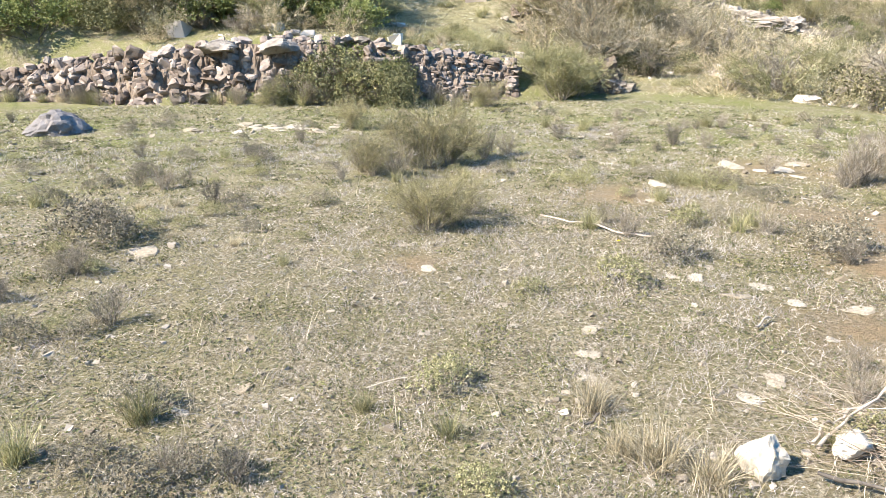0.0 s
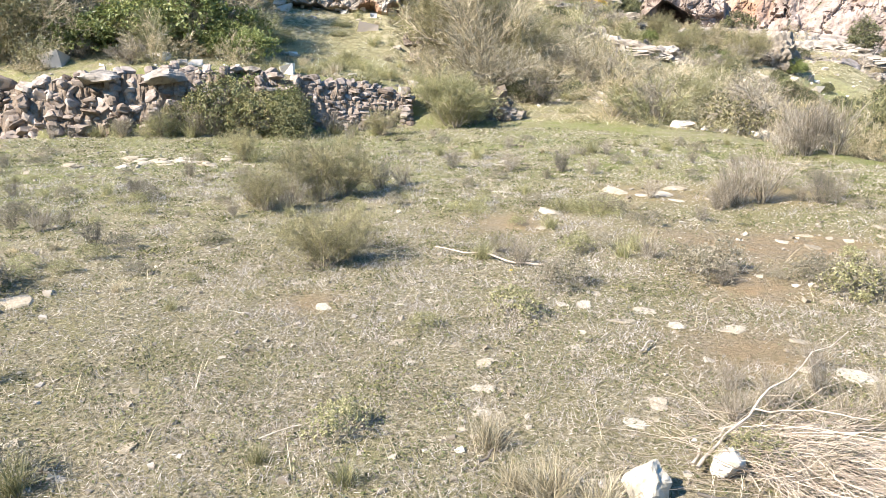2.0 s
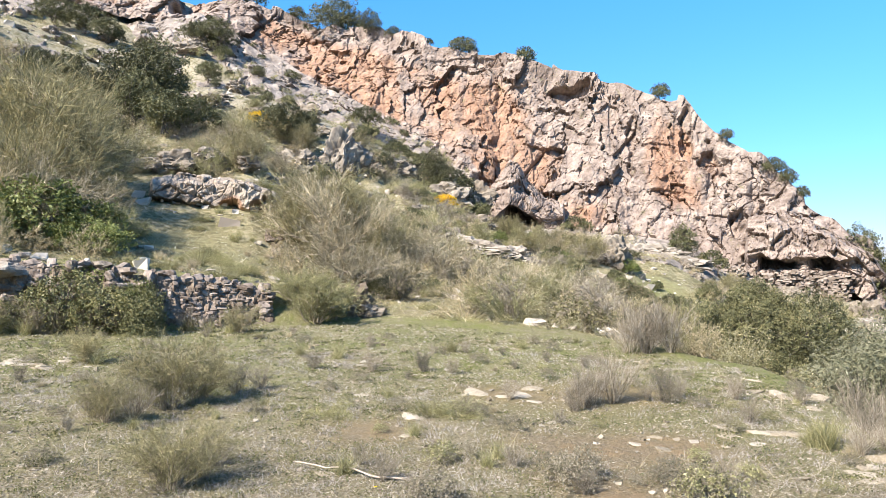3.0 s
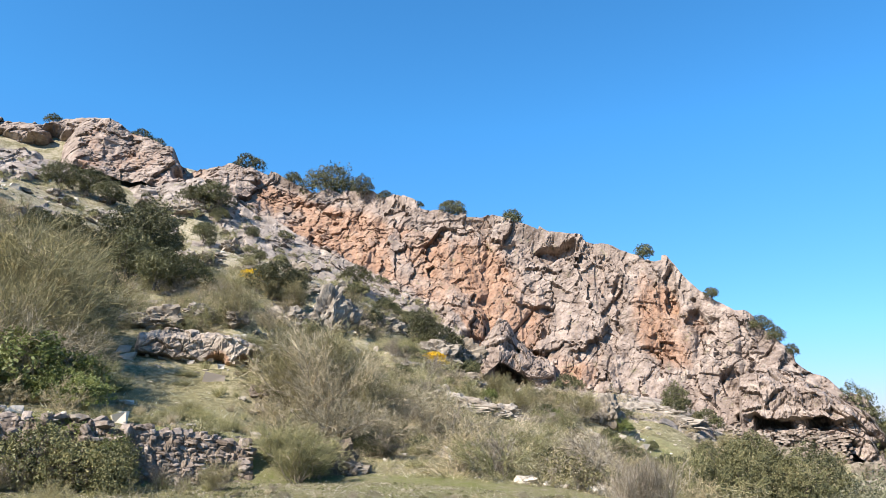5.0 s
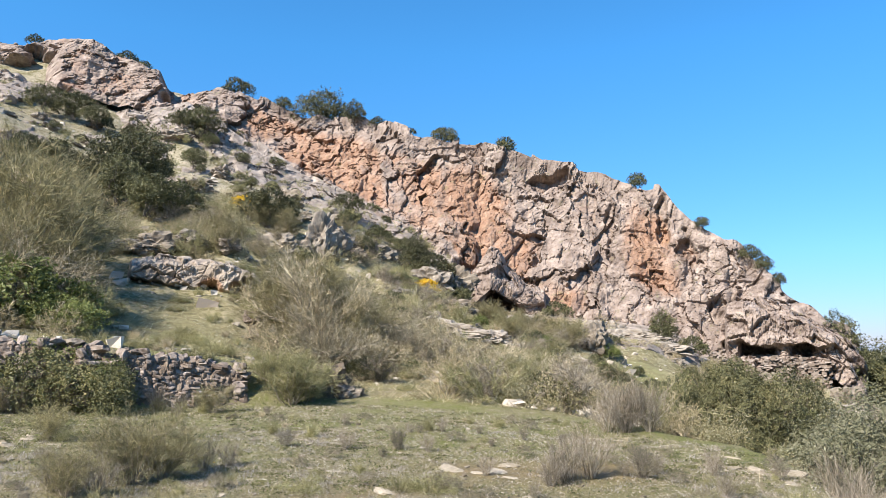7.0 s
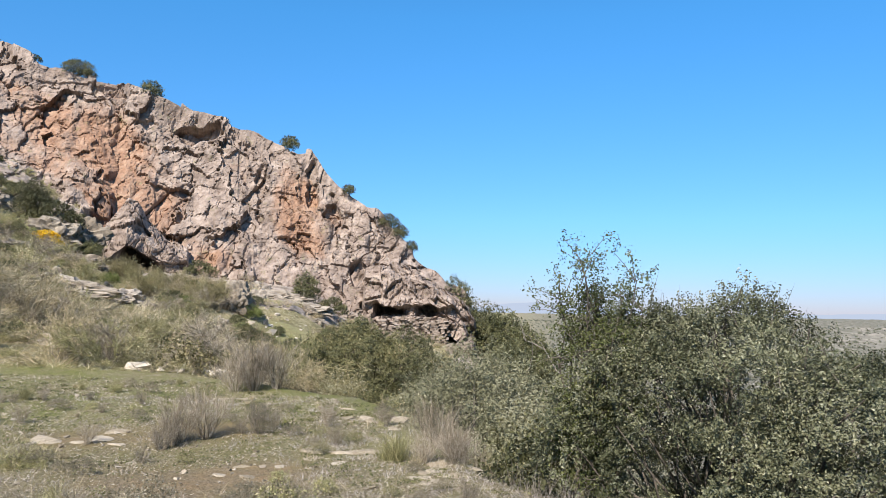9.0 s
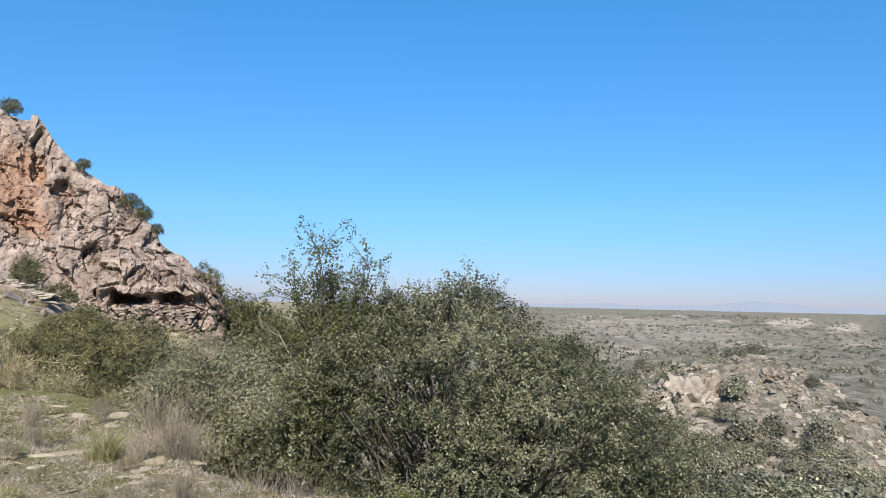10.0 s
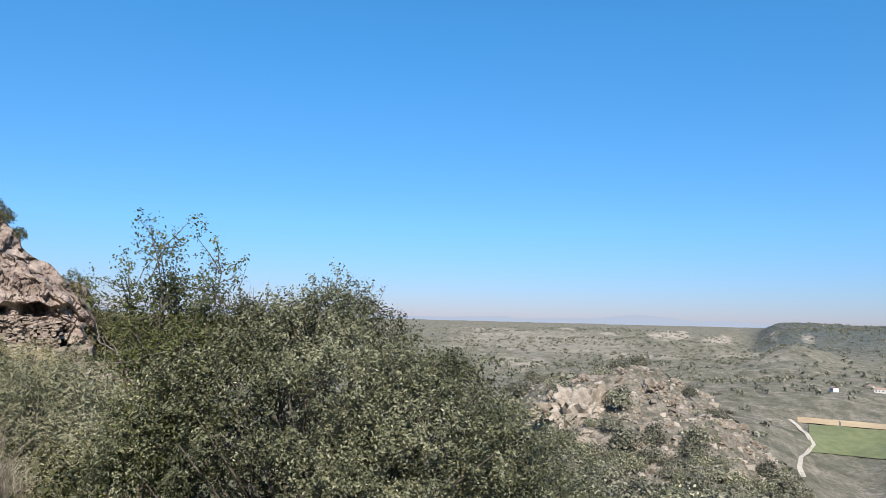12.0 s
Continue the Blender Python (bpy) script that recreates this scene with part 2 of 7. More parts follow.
M_STRAW = leaf_material("straw", [(0.0, (0.17, 0.14, 0.0784)), (0.5, (0.36, 0.305, 0.19)), (1.0, (0.57, 0.495, 0.347))], 0.75, 0.2)
M_FLOWER = leaf_material("yellow_flower", [(0.0, (0.35, 0.22, 0.01)), (1.0, (0.8, 0.55, 0.02))], 0.6, 0.3)
M_COVER = leaf_material("dry_herb", [(0.0, (0.13, 0.112, 0.0704)), (0.3, (0.225, 0.193, 0.132)), (0.6, (0.325, 0.278, 0.218)), (0.85, (0.4, 0.355, 0.286)), (1.0, (0.5, 0.45, 0.38))], 0.8, 0.25)
M_HERB = leaf_material("green_herb", [(0.0, (0.09, 0.1, 0.0336)), (0.5, (0.16, 0.17, 0.0672)), (1.0, (0.26, 0.25, 0.123))], 0.65, 0.3)

# ---------- the lie of the land, in bearings (degrees clockwise from +y) and distances from the terrace ----------
FOOT_AZ = [-180, -60, -31, -21, -12, -4, 4, 12, 20, 29, 35, 42, 46, 50, 54, 60, 90, 180]
FOOT_R = [30, 26, 20.2, 17.2, 16.2, 15.9, 16.4, 16.6, 15.6, 14.6, 13.0, 11.7, 10.4, 8.3, 7.0, 6.3, 5.6, 9]
STEP_AZ = [-180, -31, -24, -15, -8, 0, 5, 11, 46, 57, 180]
STEP_Z = [0.2, 0.6, 0.95, 1.28, 1.25, 1.0, 0.75, 0.1, 0.0, -0.75, -0.75]
SLOPE_AZ = [-180, -60, -12, -4, 4, 8, 12, 20, 27, 33, 40, 48, 56, 66, 180]
SLOPE_20 = [0.5, 1.2, 1.8, 1.5, 1.2, 0.6, 0.4, 0.25, 0.0, -0.7, -1.5, -2.6, -4.2, -5.5, -5.5]
SLOPE_26 = [1, 2.5, 3.2, 3.1, 3.0, 2.0, 1.5, 1.0, 0.4, -0.6, -1.6, -3.2, -5.2, -7.5, -7.5]
SLOPE_35 = [2, 5, 6.5, 6.3, 6.0, 4.6, 3.6, 2.4, 1.3, 0.0, -1.2, -3.4, -6.2, -10, -10]
# foot of the grey slabs, foot of the cliff, rim of the cliff: bearing, distance, height angle seen from the terrace
LOW_AZ, LOW_R, LOW_EL = [-60, -12, -7, -2, 4, 12, 16, 20, 24, 30, 36, 42, 48, 54, 62], [52, 50, 50, 49, 48, 47, 47, 47.5, 50, 49, 49, 50, 51, 50, 50], [13, 13.4, 12.2, 10.2, 10.2, 8.0, 5.5, 3.4, 1.2, 1.1, 0.2, -2.4, -3.1, -5.8, -11]
BASE_AZ, BASE_R, BASE_EL = [-60, -12, -3, 0, 3, 7, 12.7, 16.3, 21, 22.5, 24, 27, 30, 36, 40, 42, 48, 50, 53, 58], [76, 74, 70, 69, 67, 64, 60, 58, 55.5, 54, 53, 53, 53, 53, 53, 53, 53, 54, 56, 58], [17, 18, 16.5, 17.6, 16.3, 14.2, 11.5, 9.6, 7.0, 4.0, 1.4, 1.4, 1.5, 0.7, -0.5, -1.0, -1.2, -3.0, -4.6, -8]
RIM_AZ = [-60, -13, -9.4, -7, -5, -2.8, 0, 4.4, 9.8, 13.4, 16.2, 21, 24, 27, 30.4, 34.7, 37.2, 38.4, 40.4, 42.3, 44.2, 45.8, 47.2, 49.2, 51, 53, 58]
RIM_R = [90, 84, 82, 80, 79, 77, 75, 72, 69, 66, 64, 61.5, 60.5, 60, 59.5, 59, 58.5, 58, 57.5, 57, 57, 57, 57, 57, 58, 60, 66]
RIM_EL = [19, 19.9, 20.2, 20.7, 20.2, 19.3, 18.9, 18.6, 17.3, 17.1, 16.7, 15.8, 15.7, 14.8, 13.6, 12.5, 11.4, 10.0, 8.6, 7.3, 5.6, 3.7, 2.7, 1.1, -1.0, -3.8, -8]
EYE = 1.6


def polar(x, y):
    return np.degrees(np.arctan2(x, y)), np.hypot(x, y)


def at_bearing(az, r):
    return r * np.sin(np.radians(az)), r * np.cos(np.radians(az))


def line(az, azs, rs, els):
    r = np.interp(az, azs, rs)
    return r, EYE + r * np.tan(np.radians(np.interp(az, azs, els)))


def low(az):
    return line(az, LOW_AZ, LOW_R, LOW_EL)


def foot_of_cliff(az):
    return line(az, BASE_AZ, BASE_R, BASE_EL)


def rim(az):
    return line(az, RIM_AZ, RIM_R, RIM_EL)


def profile(az):
    """Rising distances and their heights along each bearing."""
    f = np.interp(az, FOOT_AZ, FOOT_R)
    right = sstep(54, 63, az)
    keep = lambda a, b: a * (1 - right) + b * right  # noqa: E731
    (rl, zl), (rb, zb), (rt, zt) = low(az), foot_of_cliff(az), rim(az)
    o = np.ones_like(f)
    back = EYE + (rt + 45) * np.tan(np.radians(np.interp(az, RIM_AZ, RIM_EL) - 3.5))
    return [(0 * f, 0 * f), (f - 0.15, 0 * f), (f + 0.35, np.interp(az, STEP_AZ, STEP_Z)),
            (np.maximum(20 * o, f + 0.8), np.interp(az, SLOPE_AZ, SLOPE_20)), (26 * o, np.interp(az, SLOPE_AZ, SLOPE_26)), (35 * o, np.interp(az, SLOPE_AZ, SLOPE_35)),
            (keep(rl, 55), keep(zl, -13)), (keep(rb + 2.6, 82), keep(zb - 0.2, -19)), (keep(rt + 3, 120), keep(zt - 0.5, -25)),
            (keep(rt + 45, 230), keep(back, -39)), (430 * o, -36 * o), (640 * o, -33 * o), (1000 * o, -30 * o), (1700 * o, -23 * o), (2600 * o, -15 * o), (4600 * o, -22 * o)]


def rise(x, y):
    """The gentle climb of the terrace towards the wall."""
    az, r = polar(np.asarray(x, float), np.asarray(y, float))
    f = np.interp(az, FOOT_AZ, FOOT_R)
    return (0.0126 * np.maximum(y, 0) + 0.015 * sstep(0.4, 2.2, r)) * (1 - sstep(f + 2, f + 12, r))


def height(x, y):
    x, y = np.asarray(x, float), np.asarray(y, float)
    az, r = polar(x, y)
    p = profile(az)
    z = p[0][1].copy()
    for (ra, za), (rb, zb) in zip(p, p[1:]):
        z += (zb - za) * np.clip((r - ra) / np.maximum(rb - ra, 1e-6), 0, 1)
    f = p[1][0]
    z += rise(x, y)
    z += 0.035 * fbm(x * 0.8, y * 0.8, 0, 3, 3) * sstep(0.5, 2.5, r)
    z += 0.16 * fbm(x * 0.45, y * 0.45, 0, 4, 5) * sstep(f + 1.0, f + 5, r)
    z += 0.45 * fbm(x * 0.16, y * 0.16, 0, 3, 8) * sstep(f + 4, f + 14, r) * (1 - sstep(600, 900, r))
    far = sstep(90, 160, r)
    z += far * 2.6 * fbm(x / 45, y / 45, 0, 5, 12) + sstep(300, 700, r) * 7 * fbm(x / 260, y / 260, 0, 4, 15) * (1 - 0.75 * sstep(1500, 2600, r))
    # the bare hill in the valley, its crag, and the wooded scarp beyond
    hill = np.exp(-np.abs((az - 90.5) / 8.2) ** 3.0 - np.abs((r - 150) / 38) ** 2.4)
    z += 18.0 * hill * (1 + 0.2 * fbm(x / 14, y / 14, 0, 5, 21, 0.6))
    z += 13 * np.exp(-(((az - 82) / 4.5) ** 2) - ((r - 190) / 45) ** 2)
    z -= 12 * np.exp(-(((az - 104) / 5) ** 2) - ((r - 260) / 120) ** 2)
    z -= 16 * np.exp(-(((az - 97.5) / 2.2) ** 2) - ((r - 1250) / 420) ** 2)
    z += 32 * sstep(97.6, 99.6, az) * (1 - sstep(116, 126, az)) * np.exp(-((r - 1650) / 330) ** 2)
    z += 20 * np.exp(-(((az - 100.5) / 3.2) ** 2) - ((r - 760) / 130) ** 2)
    return z


GRID_AZ = np.concatenate([np.arange(-180, -44, 2.0), np.arange(-44, 108, 0.33), np.arange(108, 180, 2.0), [180.0]])
GRID_R = np.concatenate([[0.02], np.geomspace(0.4, 19, 115), np.geomspace(19.25, 120, 150), np.geomspace(122, 4600, 115)])
_ga, _gr = np.meshgrid(GRID_AZ, GRID_R)
GRID_Z = height(*at_bearing(_ga, _gr))
GRID_Z[:, -1] = GRID_Z[:, 0]


def surface(x, y):
    """The height of the ground sheet itself."""
    az, r = polar(np.asarray(x, float), np.asarray(y, float))
    r = np.clip(r, GRID_R[0], GRID_R[-1] - 1e-3)
    i = np.clip(np.searchsorted(GRID_R, r, "right") - 1, 0, len(GRID_R) - 2)
    j = np.clip(np.searchsorted(GRID_AZ, az, "right") - 1, 0, len(GRID_AZ) - 2)
    u, w = (r - GRID_R[i]) / (GRID_R[i + 1] - GRID_R[i]), (az - GRID_AZ[j]) / (GRID_AZ[j + 1] - GRID_AZ[j])
    return (1 - u) * ((1 - w) * GRID_Z[i, j] + w * GRID_Z[i, j + 1]) + u * ((1 - w) * GRID_Z[i + 1, j] + w * GRID_Z[i + 1, j + 1])


def ground_at(x, y):
    return float(surface(x, y))


SOIL = [(1.64, 6.75, 0.5), (2.25, 3.5, 0.5), (3.3, 5.7, 0.75), (2.9, 4.5, 0.4), (4.2, 5.6, 0.5), (5.0, 7.6, 0.7), (3.6, 8.1, 0.7), (-0.2, 4.7, 0.25)]


def bare(x, y):
    return sum(np.exp(-((x - a) ** 2 + (y - b) ** 2) / s ** 2) for a, b, s in SOIL)


def ground_mesh():
    A, R, z = _ga[:, :-1], _gr[:, :-1], GRID_Z[:, :-1]
    x, y = at_bearing(A, R)
    n, m = A.shape
    i, j = np.meshgrid(np.arange(n - 1), np.arange(m), indexing="ij")
    q = np.stack([i * m + j, i * m + (j + 1) % m, (i + 1) * m + (j + 1) % m, (i + 1) * m + j], -1).reshape(-1, 4)[:, ::-1]
    me = array_mesh("ground", np.stack([x, y, z], -1).reshape(-1, 3), q, True)
    (rl, zl), (rb, zb) = low(A), foot_of_cliff(A)
    f = np.interp(A, FOOT_AZ, FOOT_R)
    rocky = sstep(rl - 3, rl + 4, R) * (1 - sstep(50, 54, A)) * (1 - sstep(200, 300, R))
    rocky = np.maximum(rocky * (0.35 + 0.3 * sstep(-2, 8, A)), 0.95 * sstep(0.12, 0.4, np.exp(-(((A - 91) / 7.0) ** 2) - ((R - 148) / 40) ** 2)))
    rocky = np.maximum(rocky, 0.5 * np.exp(-(((A - 82) / 3.5) ** 2) - ((R - 185) / 45) ** 2))
    green = sstep(5.5, 12, R) * (1 - sstep(f - 0.5, f + 5, R)) * 0.7
    green = np.maximum(green, 1.0 * np.exp(-(((A - 35.5) / 3) ** 2) - ((R - 37) / 4) ** 2))
    green = np.maximum(green, 0.7 * np.exp(-(((A + 1) / 6) ** 2) - ((R - 20) / 4) ** 2))
    soil = bare(x, y)
    # eroded slopes and terraces across the valley: bearing, height angle, half widths, strength
    el = np.degrees(np.arctan2(z - EYE, R)) + 0.12 * fbm(A * 1.3, R / 300, 0, 4, 161)
    pale = 0 * A
    for a0, e0, wa, we, k in ((92.2, -1.0, 1.7, 0.28, 1.0), (95.4, -1.25, 1.0, 0.33, 0.9), (87.6, -0.95, 0.7, 0.1, 1.0), (84.3, -0.8, 0.6, 0.08, 1.0), (79, -0.95, 3.6, 0.1, 0.8), (79, -1.3, 3.2, 0.09, 0.7), (78, -1.65, 3.0, 0.1, 0.6), (83, -1.8, 7.0, 0.9, 0.4), (90, -2.6, 3.0, 0.16, 0.6), (81, -3.4, 2.5, 0.25, 0.8), (99.2, -0.8, 0.35, 0.25, 0.8), (101.4, -0.8, 0.4, 0.22, 0.8), (98, -2.4, 2.5, 0.3, 0.5)):
        pale = np.maximum(pale, k * sstep(1.3, 0.5, ((A - a0) / wa) ** 2 + ((el - e0) / we) ** 2 + 0.5 * fbm(A * 1.1, el * 6, 0, 4, 163)))
    pale = pale * sstep(170, 260, R) * (el < 0.2)
    scrub = sstep(f + 1.5, f + 7, R)
    for name, v in (("pale", pale), ("rocky", rocky), ("green", green), ("soil", soil), ("scrub", scrub), ("far", sstep(55, 95, R) * sstep(50, 58, A)), ("wood", sstep(96.8, 99.4, A) * sstep(800, 1300, R))):
        me.attributes.new(name, "FLOAT", "POINT").data.foreach_set("value", np.clip(v, 0, 1).astype(np.float32).ravel())
    return me


def ground_material():
    m, nt, p = material("dry_ground")

    def mask(name):
        a = nt.nodes.new("ShaderNodeAttribute")
        a.attribute_name = name
        return a.outputs["Fac"]

    def mul(a, b):
        return node(nt, "ShaderNodeMath", {0: a, 1: b}, operation="MULTIPLY").outputs[0]

    def add(a, b):
        return node(nt, "ShaderNodeMath", {0: a, 1: b}, operation="ADD").outputs[0]
    fine, mid, big, huge = tex(nt, 38.0, 6, 0.75), tex(nt, 5.0, 6, 0.7), tex(nt, 0.7, 5, 0.65), tex(nt, 0.03, 8, 0.7)
    c = ramp(nt, fine, [(0.3, (0.075, 0.06, 0.034)), (0.44, (0.175, 0.147, 0.092)), (0.58, (0.34, 0.292, 0.208)), (0.72, (0.56, 0.5, 0.4))])
    c = mix(nt, mul(step(nt, mid, 0.42, 0.66), 0.6), c, (0.18, 0.168, 0.07))
    c = mix(nt, mul(step(nt, big, 0.48, 0.66), 0.5), c, (0.165, 0.155, 0.068))
    gsel = mul(mask("green"), step(nt, add(mid, big), 0.75, 1.15))
    c = mix(nt, gsel, c, ramp(nt, fine, [(0.3, (0.07, 0.085, 0.022)), (0.55, (0.17, 0.19, 0.055)), (0.75, (0.31, 0.3, 0.125))]))
    c = mix(nt, mul(mul(mask("soil"), 0.95), step(nt, add(fine, mid), 0.7, 1.3)), c, ramp(nt, mid, [(0.3, (0.17, 0.105, 0.058)), (0.7, (0.32, 0.215, 0.13))]))
    c = mix(nt, mul(mul(mask("scrub"), 0.75), node(nt, "ShaderNodeMath", {0: 1.0, 1: gsel}, operation="SUBTRACT").outputs[0]), c, ramp(nt, add(mul(mid, 0.6), mul(big, 0.4)), [(0.42, (0.1, 0.095, 0.04)), (0.5, (0.25, 0.225, 0.12)), (0.58, (0.46, 0.4, 0.275))]))
    rsel = mul(mask("rocky"), step(nt, add(mid, big), 0.82, 1.02))
    c = mix(nt, rsel, c, ramp(nt, fine, [(0.3, (0.2, 0.175, 0.15)), (0.7, (0.42, 0.385, 0.34))]))
    patch = tex(nt, 0.09, 9, 0.75)
    land = ramp(nt, patch, [(0.34, (0.07, 0.072, 0.052)), (0.44, (0.125, 0.12, 0.09)), (0.54, (0.2, 0.183, 0.143)), (0.65, (0.31, 0.283, 0.23)), (0.78, (0.42, 0.385, 0.325))])
    land = mix(nt, mul(step(nt, huge, 0.45, 0.65), 0.35), land, (0.17, 0.168, 0.125))
    rockland = mix(nt, mul(mask("rocky"), step(nt, patch, 0.42, 0.6)), land, ramp(nt, tex(nt, 0.8, 8, 0.75), [(0.35, (0.14, 0.124, 0.102)), (0.5, (0.25, 0.223, 0.186)), (0.65, (0.38, 0.343, 0.29))]))
    shrubs = step(nt, tex(nt, 0.6, 7, 0.75), 0.5, 0.56)
    rockland = mix(nt, mul(shrubs, 0.7), rockland, (0.1, 0.1, 0.07))
    terr = step(nt, tex(nt, 0.14, 5, 0.65, (0.25, 1.4, 1)), 0.56, 0.64)
    rockland = mix(nt, mul(terr, 0.28), rockland, (0.34, 0.31, 0.25))
    # dark woods of the far scarp, tinted bluish to stand in for haze
    rockland = mix(nt, mul(mask("wood"), 0.7), rockland, ramp(nt, patch, [(0.4, (0.04, 0.055, 0.055)), (0.6, (0.085, 0.105, 0.105))]))
    rockland = mix(nt, mul(mask("pale"), step(nt, add(patch, mul(mid, 0.3)), 0.46, 0.68)), rockland, ramp(nt, tex(nt, 0.05, 7, 0.7), [(0.35, (0.27, 0.235, 0.185)), (0.65, (0.44, 0.395, 0.33))]))
    c = mix(nt, mask("far"), c, rockland)
    nt.links.new(c, p.inputs["Base Color"])
    p.inputs["Roughness"].default_value = 0.95
    p.inputs["Specular IOR Level"].default_value = 0.1
    bump(nt, p, add(add(fine, mul(mid, 1.5)), mul(mul(tex(nt, 0.55, 8, 0.72), mask("far")), 26.0)), 0.9, 0.05)
    return m


ground = thing("ground", ground_mesh(), ground_material(), "dry stony terrace, scrub hillside and valley", "ground", kind="structure")


# ---------- rock faces ----------
def cliff_material(name, stops, rusty=0.9, plants=0.55):
    m, nt, p = material(name)

    def mul(a, b):
        return node(nt, "ShaderNodeMath", {0: a, 1: b}, operation="MULTIPLY").outputs[0]
    g = tex(nt, 0.8, 9, 0.7)
    c = ramp(nt, g, stops)
    a = nt.nodes.new("ShaderNodeAttribute")
    a.attribute_name = "rusty"
    o = tex(nt, 0.2, 7, 0.6, (1, 1, 0.6), 0.4)
    osel = step(nt, node(nt, "ShaderNodeMath", {0: o, 1: mul(a.outputs["Fac"], 0.4)}, operation="ADD").outputs[0], 0.66, 0.84)
    rust = ramp(nt, tex(nt, 1.4, 7, 0.7), [(0.3, (0.17, 0.093, 0.06)), (0.5, (0.285, 0.172, 0.113)), (0.72, (0.39, 0.275, 0.193))])
    c = mix(nt, mul(osel, rusty), c, rust)
    streak = step(nt, tex(nt, 1.1, 6, 0.7, (1, 1, 0.14)), 0.56, 0.72)
    c = mix(nt, mul(streak, 0.7), c, (0.17, 0.135, 0.115))
    pale = step(nt, tex(nt, 2.6, 5, 0.6), 0.6, 0.75)
    c = mix(nt, mul(pale, 0.3), c, (0.42, 0.385, 0.34))
    c = mix(nt, 1.0, c, ramp(nt, tex(nt, 5.5, 8, 0.8), [(0.32, (0.58, 0.56, 0.54)), (0.47, (0.92, 0.91, 0.9)), (0.62, (1.0, 1.0, 1.0)), (0.78, (1.12, 1.12, 1.11))]), "MULTIPLY")
    pits = step(nt, tex(nt, 3.4, 8, 0.75), 0.43, 0.33)
    c = mix(nt, mul(pits, 0.55), c, (0.11, 0.088, 0.075))
    plant = mul(step(nt, tex(nt, 1.3, 8, 0.75), 0.58, 0.66), plants)
    c = mix(nt, plant, c, (0.13, 0.125, 0.05))
    nt.links.new(c, p.inputs["Base Color"])
    p.inputs["Roughness"].default_value = 0.92
    p.inputs["Specular IOR Level"].default_value = 0.2
    bump(nt, p, tex(nt, 2.6, 10, 0.65), 0.6, 0.14)
    return m


def facets(u, w, v, seed):
    """Cellular blocks: edge distance, two values of the block's own, and the offset from its middle."""
    i, j, k = np.floor(u), np.floor(w), np.floor(v)
    f1, f2 = np.full(u.shape, 9.0), np.full(u.shape, 9.0)
    own, own2, du, dv = (np.zeros(u.shape) for _ in range(4))
    for a in (-1, 0, 1):
        for c in (-1, 0, 1):
            x, z = i + a, k + c
            cu, cv = x + _hash(x, 0 * j, z, seed), z + _hash(x, 0 * j, z, seed + 1)
            d = np.maximum(np.abs(cu - u), np.abs(cv - v)) * 0.6 + 0.4 * np.hypot(cu - u, cv - v)
            near = d < f1
            f2 = np.where(near, f1, np.minimum(f2, d))
            own, own2 = np.where(near, _hash(x, 0 * j, z, seed + 3), own), np.where(near, _hash(x, 0 * j, z, seed + 4), own2)
            du, dv, f1 = np.where(near, u - cu, du), np.where(near, v - cv, dv), np.where(near, d, f1)
    return f2 - f1, own, own2, du, dv


